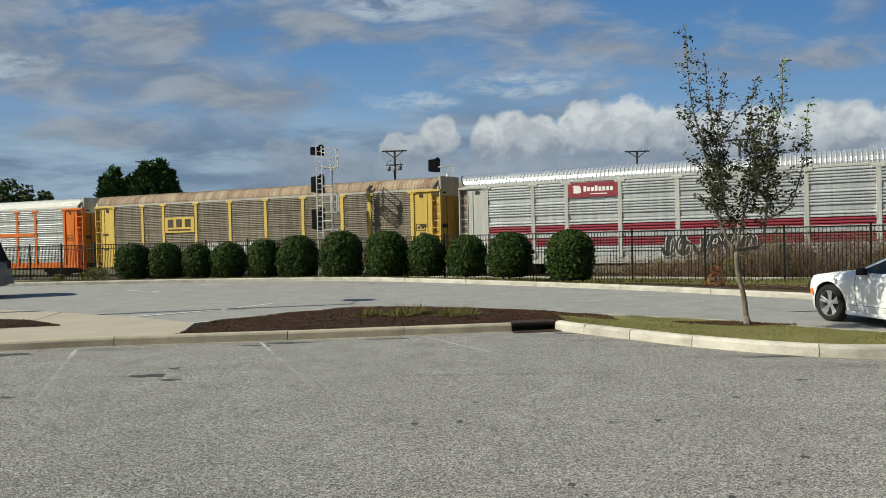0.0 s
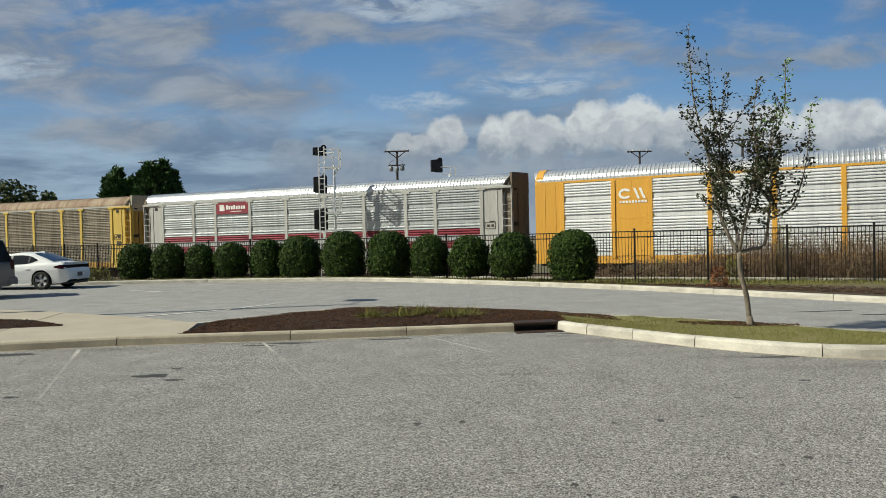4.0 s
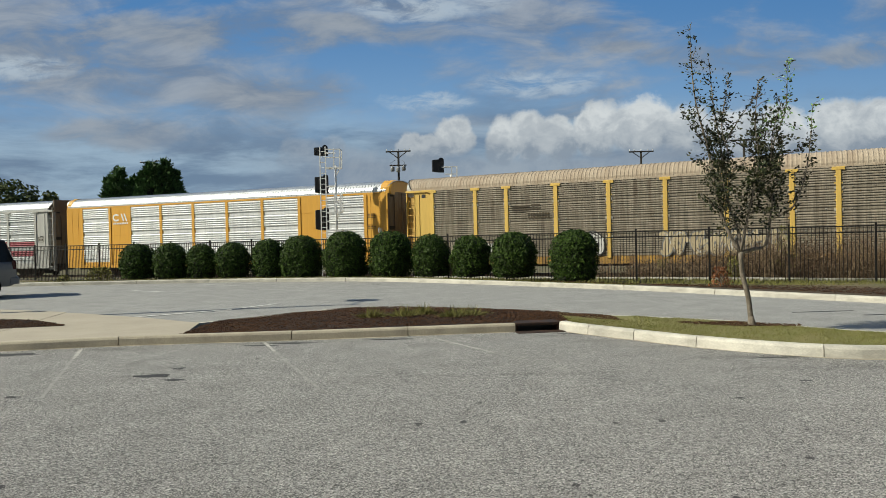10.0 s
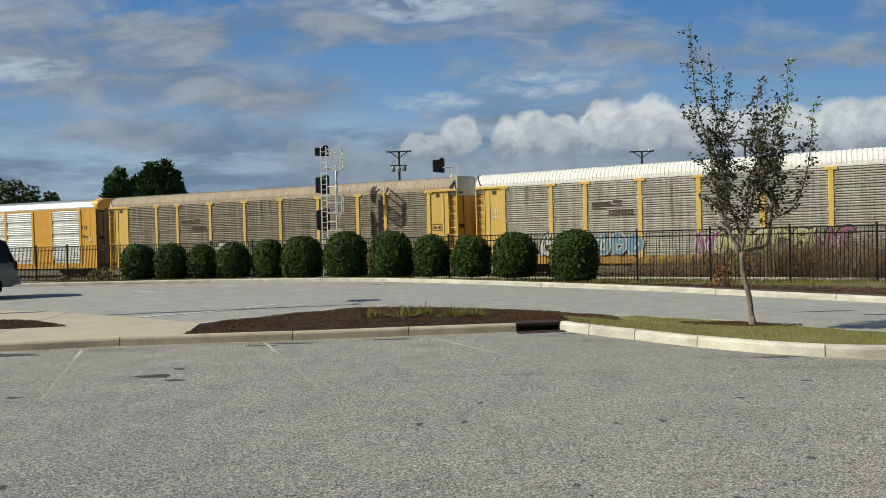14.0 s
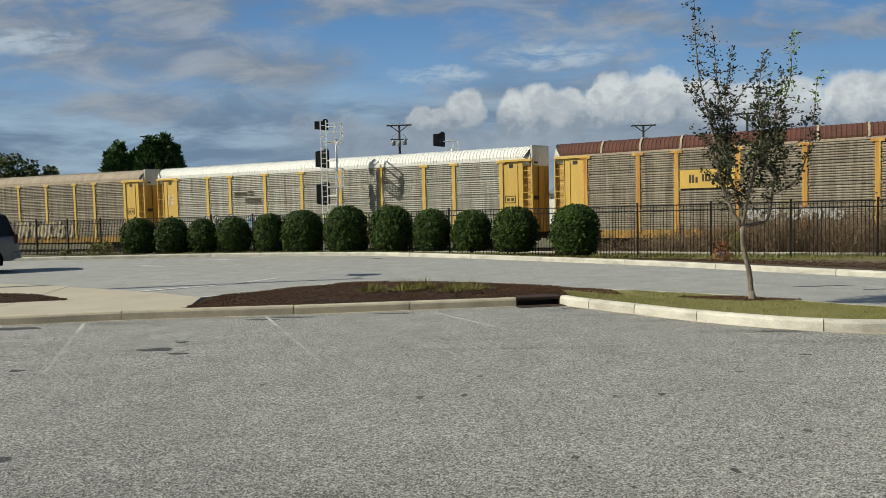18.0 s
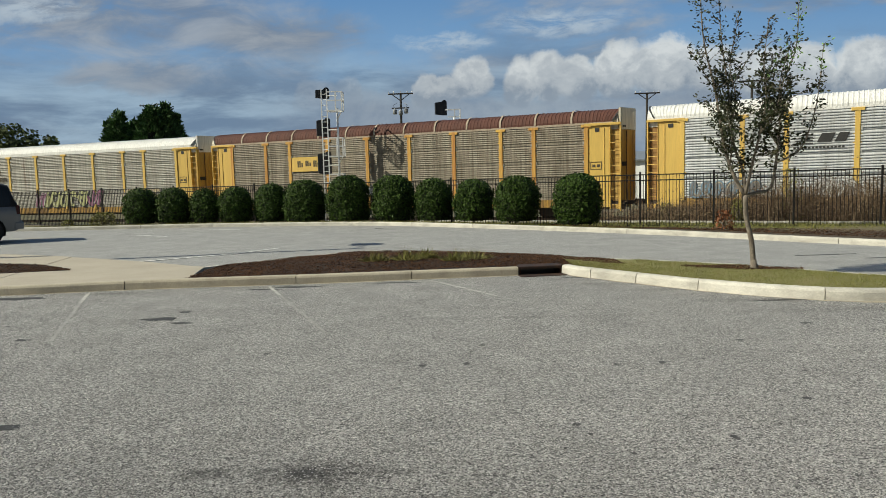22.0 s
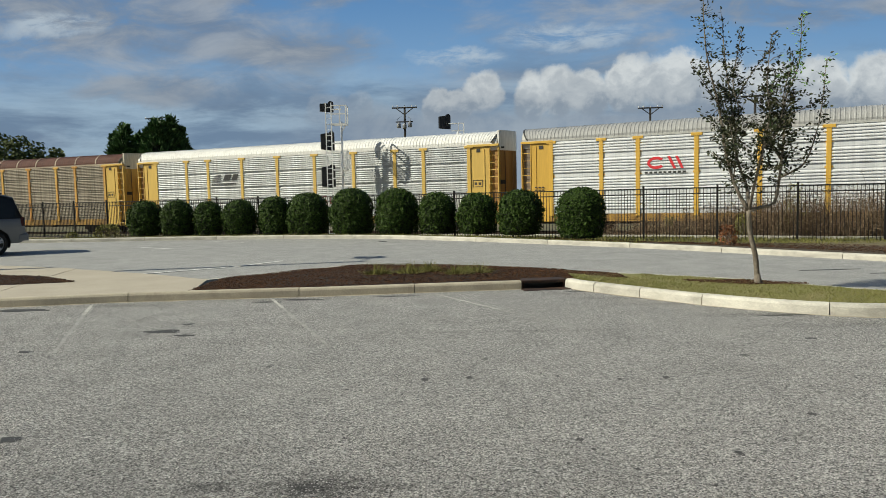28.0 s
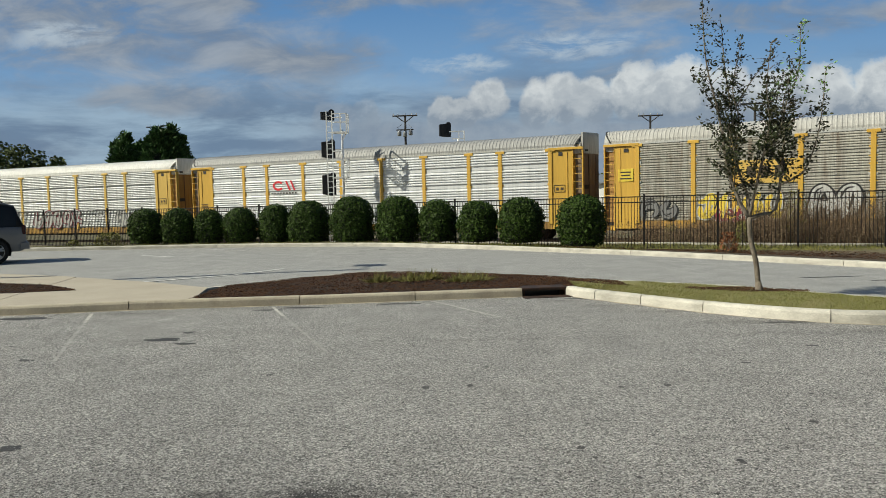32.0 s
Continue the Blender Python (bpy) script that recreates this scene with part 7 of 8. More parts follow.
def dress_train():
    # stencilled boxes and bolts on the ladder bays
    for k, c in TRAIN.items():
        if k == 2:
            continue
        bars(c, "stencil_box", LOGO_DARK, [(25.75, 26.35, 2.6, 2.63), (25.75, 26.35, 2.97, 3.0), (25.75, 25.78, 2.6, 3.0), (26.32, 26.35, 2.6, 3.0), (25.85, 26.0, 2.72, 2.86), (26.1, 26.25, 2.72, 2.86)], 0.03, "thin dark stencilled box")
        bars(c, "vent_slot", INK, [(26.0, 26.22, 4.55, 4.75)] if k != 1 else [(26.0, 26.3, 3.0, 3.05)], 0.03, "small dark slot")
        bars(c, "vent_slot", INK, [(1.25, 1.5, 4.55, 4.75)], 0.03, "small dark slot")
    c = TRAIN[-1]
    bars(c, "painted_bar", ORANGE, [(E[6] + 0.3, E[8] - 0.2, 3.0, 3.25)], 0.07, "thin orange lettering as a plain bar")
    # boards and marks
    c = TRAIN[0]
    g = Geo()
    g.box(E[2] + 0.15, E[3] - 0.12, -0.085, -0.06, 2.95, 4.0, 0.01)
    b = part("name_board", fixed(g), PALE_YELLOW, c, "pale yellow board with dark plain shapes")
    x, w = E[2] + 0.4, 0.5
    bars(b, "dark_shape", LOGO_DARK, [(x + i * 0.75, x + i * 0.75 + w, 3.32, 3.86) for i in range(3)] + [(x, x + 2.0, 3.08, 3.18)], 0.088)
    graffiti(c, E[3] + 0.3, 1.25, 4.6, 1.0, ("white", "grey"), 51)
    bars(c, "stencil", LOGO_DARK, [(26.0, 26.4, 2.2, 2.5), (26.0, 26.4, 2.85, 3.0), (0.95, 1.4, 2.9, 3.05), (0.95, 1.4, 1.85, 2.0)], 0.05)
    c = TRAIN[1]
    g = Geo()
    g.box(E[2] + 0.12, E[3] - 0.12, -0.085, -0.06, 4.1, 4.88, 0.01)
    b = part("name_board", fixed(g), RED_BAND, c, "dark red name board with white plain shapes")
    x = E[2] + 0.95
    bars(b, "white_shape", LOGO_WHITE, [(x + i * 0.2, x + i * 0.2 + 0.15, 4.4, 4.62 if i not in (0, 3) else 4.68) for i in range(8)] + [(x + 0.35, x + 1.25, 4.24, 4.29)], 0.088)
    g = Geo()
    for i in range(3):
        g.box(E[2] + 0.38, E[2] + 0.82 - i * 0.04, -0.094, -0.088, 4.33 + i * 0.15, 4.42 + i * 0.15)
    g.lathe([(0.0, -0.09), (0.2, -0.0895)], 18, "y", (E[2] + 0.62, 0, 4.5))
    part("round_mark", g, LOGO_WHITE, b)
    graffiti(c, E[3] + 2.0, 0.95, 4.4, 1.1, ("black", "white"), 3)
    c = TRAIN[2]
    ring_mark(c, E[1] + 0.95, 4.2, 1.35, 0.55, 0.13, LOGO_WHITE, 0.05)
    bars(c, "white_bar", LOGO_WHITE, [(E[1] + 0.32 + i * 0.16, E[1] + 0.43 + i * 0.16, 3.72, 3.84) for i in range(9)], 0.045)
    letters(c, "BI", 0.42, LOGO_WHITE, (26.35, -0.06, 2.6), "white_letters")
    bars(c, "stencil", LOGO_DARK, [(25.5 + 0.2 * i, 25.62 + 0.2 * i, z, z + 0.05) for i in range(4) for z in (2.85, 2.95, 3.5, 3.6, 3.7)] + [(25.45, 26.0, 3.06, 3.09)], 0.045)
    for kk, mt in ((3, LOGO_DARK), (4, LOGO_DARK)):
        c = TRAIN[kk]
        x = E[2] + 0.35
        bars(c, "dark_mark", mt, [(x, x + 1.6, 3.6, 3.67), (x, x + 1.0, 3.74, 3.8), (x, x + 0.7, 3.48, 3.53), (x + 1.1, x + 1.6, 3.78, 3.9)], 0.052, "worn dark striped company mark")
        bars(c, "dark_bars", mt, [(x + 0.9 + i * 0.16, x + 1.02 + i * 0.16, z, z + 0.12) for i in range(8) for z in (3.3, 3.12)], 0.052)
    graffiti(TRAIN[3], E[3] + 0.3, 1.0, 2.3, 1.3, ("white", "black"), 5)
    graffiti(TRAIN[3], E[4] + 2.3, 1.0, 6.0, 1.25, ("cream", "grey", "white"), 7)
    graffiti(TRAIN[3], E[1] + 0.2, 1.3, 2.5, 0.5, ("white",), 6)
    graffiti(TRAIN[4], E[1] - 0.6, 1.05, 2.9, 1.3, ("white", "black"), 8)
    graffiti(TRAIN[4], E[2] + 0.4, 1.1, 2.6, 1.1, ("blue", "white", "grey"), 12)
    graffiti(TRAIN[4], E[4] - 0.3, 1.05, 1.0, 1.1, ("pink", "white"), 10)
    graffiti(TRAIN[4], E[4] + 0.4, 1.05, 4.6, 1.2, ("lime", "black", "white"), 9)
    graffiti(TRAIN[4], E[5] + 2.1, 1.1, 1.7, 1.2, ("pink", "black", "white"), 14)
    bars(TRAIN[4], "white_scrawl", LOGO_WHITE, [(1.2 + 0.11 * i, 1.225 + 0.11 * i, z + 0.06 * (i % 2), z + 0.3) for i in range(5) for z in (3.1, 3.5)] + [(1.2, 1.6, 3.48, 3.505), (1.25, 1.5, 3.3, 3.32)], 0.03, "thin white scrawl as plain bars")
    graffiti(TRAIN[4], E[7], 1.1, 3.4, 1.2, ("cream", "grey"), 19)
    c = TRAIN[5]
    g = Geo()
    g.box(E[2] + 0.15, E[3] - 0.12, -0.085, -0.06, 3.05, 3.95, 0.01)
    b = part("name_board", fixed(g), YELLOW, c, "yellow board with worn dark plain shapes")
    x = E[2] + 0.6
    bars(b, "dark_shape", LOGO_DARK, [(x + i * 0.6 + o, x + i * 0.6 + o + 0.1, 3.32 + 0.05 * (i % 2), 3.72 - 0.12 * (o > 0.2)) for i in range(3) for o in (0.0, 0.14, 0.3)], 0.088)
    graffiti(c, E[3] + 0.4, 1.4, 4.0, 0.6, ("white",), 23)
    c = TRAIN[6]
    x = E[2] + 0.2
    g = Geo()
    for i in range(4):
        z = 3.42 + i * 0.13
        g.add([(x + i * 0.12, -0.068, z), (x + 0.9, -0.068, z), (x + 0.9, -0.068, z + 0.06), (x + i * 0.12 + 0.1, -0.068, z + 0.06)], [(0, 1, 2, 3)])
    g.add([(x + 1.05, -0.068, 3.5), (x + 1.6, -0.068, 3.5), (x + 1.8, -0.068, 3.9), (x + 1.25, -0.068, 3.9)], [(0, 1, 2, 3)])
    g.add([(x + 1.75, -0.068, 3.5), (x + 2.2, -0.068, 3.5), (x + 2.35, -0.068, 3.9), (x + 1.95, -0.068, 3.9)], [(0, 1, 2, 3)])
    part("company_mark", g, INK, c, "black slanted company mark as plain shapes")
    bars(c, "dark_bars", INK, [(x + 0.1 + i * 0.15, x + 0.2 + i * 0.15, 3.22, 3.31) for i in range(14)], 0.068)
    graffiti(c, E[0] + 0.4, 1.05, 3.2, 0.8, ("grey", "blue", "cream"), 31)
    graffiti(c, E[2] + 1.3, 1.0, 1.6, 0.8, ("white", "grey"), 34)
    graffiti(c, E[4] + 1.2, 1.0, 5.0, 1.35, ("white", "red", "black"), 32)
    graffiti(c, E[7] + 0.9, 1.0, 3.6, 1.2, ("white", "grey"), 33)
    c = TRAIN[7]
    ring_mark(c, E[2] + 1.35, 3.55, 1.75, 0.62, 0.14, LOGO_RED, 0.07)
    bars(c, "dark_bars", INK, [(E[2] + 0.35 + i * 0.23, E[2] + 0.5 + i * 0.23, 3.02, 3.12) for i in range(9)], 0.07)
    bars(c, "stencil", LOGO_DARK, [(1.0 + 0.2 * i, 1.14 + 0.2 * i, z, z + 0.07) for i in range(3) for z in (2.3, 2.45)], 0.05)
    c = TRAIN[8]
    g = Geo()
    g.box(E[2] + 0.12, E[3] - 0.12, -0.085, -0.06, 2.75, 3.85, 0.01)
    b = part("name_board", fixed(g), YELLOW, c, "yellow board with worn dark plain shapes")
    x = E[2] + 0.55
    bars(b, "dark_shape", LOGO_DARK, [(x + i * 0.6, x + i * 0.6 + 0.4, 3.05, 3.55) for i in range(3)], 0.088)
    g = Geo()
    g.box(0.95, 1.75, -0.05, -0.03, 3.05, 3.7, 0.01)
    s = part("small_sign", fixed(g), GRAF["gold"], c, "small yellow sign with dark writing")
    bars(s, "dark_bars", INK, [(1.08, 1.62, 3.5, 3.56), (1.12, 1.58, 3.34, 3.4), (1.05, 1.65, 3.17, 3.23)], 0.052)
    graffiti(c, E[0] + 0.2, 1.1, 1.8, 1.0, ("grey", "black"), 44)
    graffiti(c, E[1] + 0.2, 1.05, 4.0, 1.3, ("gold", "white", "black"), 41)
    graffiti(c, E[3] + 0.4, 1.0, 2.0, 1.6, ("white", "black"), 42)
    graffiti(c, E[1] + 1.0, 0.9, 1.8, 0.7, ("red", "white"), 43)


dress_train()


# ---- road vehicles ----
def wheel_part(car, name, x, y, r, spokes, out):
    """A wheel: tyre and rim under a part of their own; out is the side the rim faces."""
    w = new(name)
    w.empty_display_size = 0.1
    w.parent = car
    w.location = (x, y, r)
    t = Geo()
    t.lathe([(r * 0.7, -0.1), (r * 0.76, -0.115), (r * 0.93, -0.11), (r, -0.075), (r, 0.075), (r * 0.93, 0.11), (r * 0.76, 0.115), (r * 0.7, 0.1)], 40, "y")
    part("tyre", t, TYRE, w, "", True)
    g = Geo()
    s = 0.09 * out
    g.lathe([(r * 0.72, s), (r * 0.68, s * 1.05), (r * 0.66, s * 0.6), (r * 0.65, -s * 0.9)], 36, "y")
    g.lathe([(0.0, s * 0.95), (0.05, s * 0.9), (0.07, s * 0.55)], 14, "y")
    for k in range(spokes):
        a = 2 * math.pi * k / spokes
        for da in (-0.27, 0.27):
            m = Matrix.Rotation(a + da * 0.6, 4, "Y")
            pts = [m @ Vector(p) for p in ((-0.02, s * 0.6, 0.03), (0.02, s * 0.6, 0.03), (0.03, s * 0.9, r * 0.68), (-0.03, s * 0.9, r * 0.68), (0, s * 0.98, 0.05), (0, s * 1.02, r * 0.67))]
            g.add(pts, [(0, 3, 5, 4), (1, 4, 5, 2)])
    part("rim", g, ALLOY, w, "five-spoke silver rim")
    d = Geo()
    d.lathe([(0.0, s * 0.1), (r * 0.6, s * 0.1)], 24, "y")
    part("brake_disc", d, BLACK_TRIM, w)
    return w


def interp(x, pts):
    return float(np.interp(x, [p[0] for p in pts], [p[1] for p in pts]))


def car_body(top, paint, length, half, low, shoulder, centre, plan, arches, arch_r, rows=13, step=0.04, nose=0.0):
    """The lower body as a lofted skin with round wheel openings. x runs from nose to tail."""
    g = Geo()
    xs = list(np.arange(nose, length + 1e-6, step))
    sec = []
    for x in xs:
        w, zb, zs, zc = half * interp(x, plan), interp(x, low), interp(x, shoulder), interp(x, centre)
        side = []
        for j in range(rows):
            t = j / (rows - 1)
            z = zb + (zs - zb) * t
            y = w * (1 - 0.05 * (1 - t) ** 2 * 2.2 - 0.03 * max(0, t - 0.62) / 0.38 - 0.05 * max(0, t - 0.88) / 0.12) + 0.012 * math.exp(-((t - 0.68) / 0.08) ** 2)
            side.append((y, z))
        crown = [(w * q, zs + (zc - zs) * (1 - q ** 2.2)) for q in (0.82, 0.6, 0.3, 0.0)]
        sec.append(side + crown)
    n = len(sec[0])
    for sgn in (-1, 1):
        pts = [[(x, sgn * y, z) for y, z in s] for x, s in zip(xs, sec)]

        def inside(p):
            return any((p[0] - ax) ** 2 + (p[2] - az) ** 2 < arch_r ** 2 for ax, az in arches) and abs(p[1]) > half * 0.5

        faces = []
        for i in range(len(xs) - 1):
            for j in range(n - 1):
                q = [(i, j), (i + 1, j), (i + 1, j + 1), (i, j + 1)]
                if j < rows - 1 and sum(inside(pts[a][b]) for a, b in q) >= 3:
                    continue
                faces.append(q)
        used = {c for q in faces for c in q}
        for a, b in used:
            p = pts[a][b]
            if b < rows and inside(p):
                ax, az = min(arches, key=lambda c: (p[0] - c[0]) ** 2 + (p[2] - c[1]) ** 2)
                d = Vector((p[0] - ax, p[2] - az)).normalized() * arch_r
                pts[a][b] = (ax + d.x, p[1], az + d.y)
        base = len(g.v)
        for r in pts:
            g.v.extend(r)
        for q in faces:
            f = tuple(base + a * n + b for a, b in q)
            g.f.append(f if sgn > 0 else f[::-1])
    # nose, tail and floor
    for i, rev in ((0, False), (len(xs) - 1, True)):
        ring = [(xs[i], y, z) for y, z in sec[i]] + [(xs[i], -y, z) for y, z in sec[i][::-1][1:]]
        base = len(g.v)
        g.v.extend(ring)
        f = tuple(range(base, base + len(ring)))
        g.f.append(f[::-1] if rev else f)
    body = part("body", g, paint, top, "", True)
    f = Geo()
    f.box(0.7, length - 0.6, -half * 0.86, half * 0.86, interp(length / 2, low) - 0.02, interp(length / 2, low) + 0.05)
    part("floor_pan", f, BLACK_TRIM, body)
    for ax, az in arches:
        for s in (-1, 1):
            w = Geo()
            prof = []
            for k in range(19):
                a = math.pi * (-0.12 + 1.24 * k / 18)
                prof.append((ax + arch_r * 1.005 * math.cos(a), az + arch_r * 1.005 * math.sin(a)))
            w.grid([[(x, s * half * q, z) for x, z in prof] for q in (0.62, 0.945)])
            w.add([(x, s * half * 0.62, z) for x, z in prof], [tuple(range(len(prof)))])
            part("wheel_well", w, BLACK_TRIM, body, "black wheel arch lining")
    return body


def cabin(top, paint, base, roofline, foot_w, roof_w, belt, windows, n=44):
    """The glasshouse: painted shell with dark windows a little proud of it."""
    x0, x1 = base
    g = Geo()
    xs = list(np.linspace(x0, x1, n))

    def side(x, z, out=0.0):
        zb, zr = belt(x), interp(x, roofline)
        t = 0.0 if zr - zb < 0.02 else max(0.0, min(1.0, (z - zb) / (zr - zb)))
        full = foot_w + (roof_w - foot_w) * ((z - 0.95) / (max(p[1] for p in roofline) - 0.95))
        return full - 0.06 * t ** 5 + out

    for s in (-1, 1):
        rows = []
        for x in xs:
            zb, zr = belt(x), max(belt(x), interp(x, roofline))
            col = [(x, s * side(x, zb + (zr - zb) * t), zb + (zr - zb) * t) for t in (0, 0.25, 0.5, 0.75, 0.9, 0.97)]
            w = side(x, zr) - 0.05
            col += [(x, s * w * q, zr + 0.035 * (1 - q * q)) for q in (0.9, 0.6, 0.3, 0.0)]
            rows.append(col if s > 0 else col)
        m = len(g.f)
        g.grid(rows)
        if s > 0:
            g.f[m:] = [f[::-1] for f in g.f[m:]]
    shell = part("cabin", g, paint, top, "", True)
    for name, xa, xb, lo, hi in windows:
        for s in (-1, 1):
            w = Geo()
            rows = []
            for x in np.linspace(xa, xb, 16):
                a, b = lo(x), max(lo(x) + 0.01, hi(x))
                rows.append([(float(x), s * side(x, a + (b - a) * t, 0.008), a + (b - a) * t) for t in (0, 0.25, 0.5, 0.75, 1)])
            w.grid(rows)
            if name == "pillar_cover":
                part(name, w, PILLAR, shell, "black pillar trim")
            else:
                part(name, w, DARKGLASS, shell, "dark tinted side window", True)
    return shell, side


def sloped_glass(top, name, x0, z0, x1, z1, w0, w1, crown):
    g = Geo()
    rows = []
    d = Vector((x1 - x0, 0, z1 - z0)).normalized()
    nrm = Vector((-d.z, 0, d.x))
    if nrm.z < 0:
        nrm = -nrm
    for i in range(7):
        t = i / 6
        w = w0 + (w1 - w0) * t
        rows.append([tuple(Vector((x0 + (x1 - x0) * t, w * q, z0 + (z1 - z0) * t + crown * (1 - q * q))) + nrm * 0.012) for q in (-1, -0.6, -0.2, 0.2, 0.6, 1)])
    g.grid(rows)
    part(name, g, DARKGLASS, top, "dark sloping glass", True)


def saloon():
    """A long white four-door saloon; x runs from nose to tail, its near flank faces -y."""
    top = thing("white_car", pose(0, 0, 0), "white four-door saloon car driving along the lane", "car")
    L, half = 5.04, 0.95
    low = [(0.24, 0.34), (0.34, 0.2), (0.6, 0.2), (1.3, 0.2), (4.3, 0.22), (4.7, 0.25), (4.95, 0.3), (5.04, 0.38)]
    shoulder = [(0.24, 0.68), (0.28, 0.8), (0.42, 0.87), (0.9, 0.93), (1.6, 0.96), (2.5, 0.98), (3.6, 1.02), (4.3, 1.06), (4.86, 1.04), (4.92, 0.98), (4.97, 0.8), (5.04, 0.7)]
    centre = [(0.24, 0.7), (0.28, 0.83), (0.42, 0.92), (0.9, 0.99), (1.6, 1.05), (2.5, 1.05), (3.6, 1.06), (4.3, 1.1), (4.86, 1.07), (4.92, 1.01), (4.97, 0.82), (5.04, 0.71)]
    plan = [(0.24, 0.76), (0.3, 0.86), (0.46, 0.95), (0.85, 1.0), (4.3, 1.0), (4.7, 0.985), (4.88, 0.95), (4.98, 0.9), (5.04, 0.82)]
    arches = [(0.95, 0.37), (4.0, 0.37)]
    body = car_body(top, CAR_WHITE, L, half, low, shoulder, centre, plan, arches, 0.41, nose=0.24)
    roofline = [(1.45, 0.95), (1.75, 1.12), (2.35, 1.4), (2.75, 1.455), (3.1, 1.46), (3.5, 1.42), (4.0, 1.25), (4.4, 1.08), (4.5, 1.03)]
    belt = lambda x: interp(x, [(1.4, 0.94), (2.5, 0.96), (3.6, 1.0), (4.5, 1.03)])
    rl = lambda x: interp(x, roofline)
    wins = [("front_window", 1.74, 2.63, lambda x: belt(x) + 0.02, lambda x: rl(x) - 0.075), ("rear_window", 2.73, 3.40, lambda x: belt(x) + 0.02 + 0.10 * max(0, (x - 3.2)), lambda x: rl(x) - 0.085),
            ("pillar_cover", 2.632, 2.728, lambda x: belt(x) + 0.02, lambda x: rl(x) - 0.08), ("pillar_cover", 3.402, 3.448, lambda x: belt(x) + 0.05, lambda x: rl(x) - 0.09),
            ("quarter_window", 3.45, 3.78, lambda x: belt(x) + 0.045 + 0.30 * (x - 3.45), lambda x: rl(x) - 0.1 - 0.12 * (x - 3.45))]
    shell, side = cabin(top, CAR_WHITE, (1.45, 4.5), roofline, 0.85, 0.62, belt, wins)
    sloped_glass(shell, "windscreen", 1.62, 1.06, 2.36, 1.40, 0.72, 0.56, 0.035)
    sloped_glass(shell, "back_glass", 3.52, 1.42, 4.34, 1.12, 0.55, 0.66, 0.035)
    # door seams, handles and sill
    def flank(z):
        t = (z - 0.2) / 0.78
        return half * (1 - 0.11 * (1 - t) ** 2 - 0.03 * max(0, t - 0.62) / 0.38 - 0.05 * max(0, t - 0.88) / 0.12) + 0.012 * math.exp(-((t - 0.68) / 0.08) ** 2)

    def skin(x, z):
        """Half the body's width at a place along it and a height."""
        w, zb, zs = half * interp(x, plan), interp(x, low), interp(x, shoulder)
        t = max(0.0, min(1.0, (z - zb) / (zs - zb)))
        return w * (1 - 0.11 * (1 - t) ** 2 - 0.03 * max(0, t - 0.62) / 0.38 - 0.05 * max(0, t - 0.88) / 0.12) + 0.012 * math.exp(-((t - 0.68) / 0.08) ** 2)

    for x in (1.62, 2.7):
        for s in (-1, 1):
            g = Geo()
            g.tube([(x + 0.03 * (z - 0.3), s * flank(z), z) for z in (0.3, 0.4, 0.5, 0.6, 0.68, 0.74, 0.8, 0.86, 0.92)], 0.004, 4)
            part("door_seam", g, BLACK_TRIM, body)
    for x in (2.45, 3.35):
        for s in (-1, 1):
            g = Geo()
            g.box(x, x + 0.2, s * 0.955 - 0.02, s * 0.955 + 0.02, 0.82, 0.85, 0.008)
            part("door_handle", fixed(g), CAR_WHITE, body)
    for s in (-1, 1):
        g = Geo()
        g.box(1.78, 1.94, min(s * 0.9, s * 1.08), max(s * 0.9, s * 1.08), 0.95, 1.08, 0.04)
        part("mirror", fixed(g), PILLAR, shell, "black door mirror")
        g = Geo()
        g.box(1.4, 3.6, s * 0.925 - 0.012, s * 0.925 + 0.012, 0.19, 0.26, 0.006)
        part("side_skirt", fixed(g), CAR_WHITE, body)
        g = Geo()
        g.box(0.25, 0.44, s * 0.76 - 0.06, s * 0.76 + 0.09, 0.64, 0.74, 0.02)
        part("headlight", fixed(g), DARKGLASS, body)
        g = Geo()
        g.box(0.44, 0.5, s * 0.895 - 0.02, s * 0.895 + 0.02, 0.5, 0.62, 0.008)
        part("side_marker", fixed(g), AMBER, body, "amber side lamp")
        g = Geo()
        rows = []
        for x in np.linspace(4.52, 4.95, 12):
            t = (x - 4.52) / 0.43
            lo, hi = 0.885 - 0.07 * min(1, t * 1.6), 0.905 + 0.065 * min(1, t * 1.8)
            rows.append([(float(x), s * (skin(x, lo + (hi - lo) * q) + 0.012), lo + (hi - lo) * q) for q in (0, 0.33, 0.67, 1)])
        g.grid(rows)
        part("tail_light", g, RED_LENS, body, "dark red tapering tail lamp", True)
        # a thin grey tube paints the crease's shade on the white flank
        g = Geo()
        g.tube([(x, s * (skin(x, 0.37) + 0.001), 0.37 + 0.012 * (x - 1.5)) for x in np.linspace(1.45, 3.52, 12)], 0.005, 4)
        part("sill_crease", g, CAR_SILVER, body)
    g = Geo()
    g.box(4.86, 4.965, -0.8, 0.8, 0.82, 0.97, 0.02)
    part("light_bar", fixed(g), DARK_LENS, body, "dark red light strip across the tail")
    g = Geo()
    g.prism([(4.68, -0.76), (4.88, -0.74), (4.96, -0.5), (4.98, 0.0), (4.96, 0.5), (4.88, 0.74), (4.68, 0.76)], 1.04, 1.08)
    part("spoiler", fixed(g), CAR_WHITE, body)
    g = Geo()
    g.prism([(4.7, -0.8), (4.84, -0.78), (4.96, -0.72), (5.045, -0.55), (5.055, 0.0), (5.045, 0.55), (4.96, 0.72), (4.84, 0.78), (4.7, 0.8)], 0.22, 0.315)
    part("lower_bumper", fixed(g), BLACK_TRIM, body, "black lower bumper")
    g = Geo()
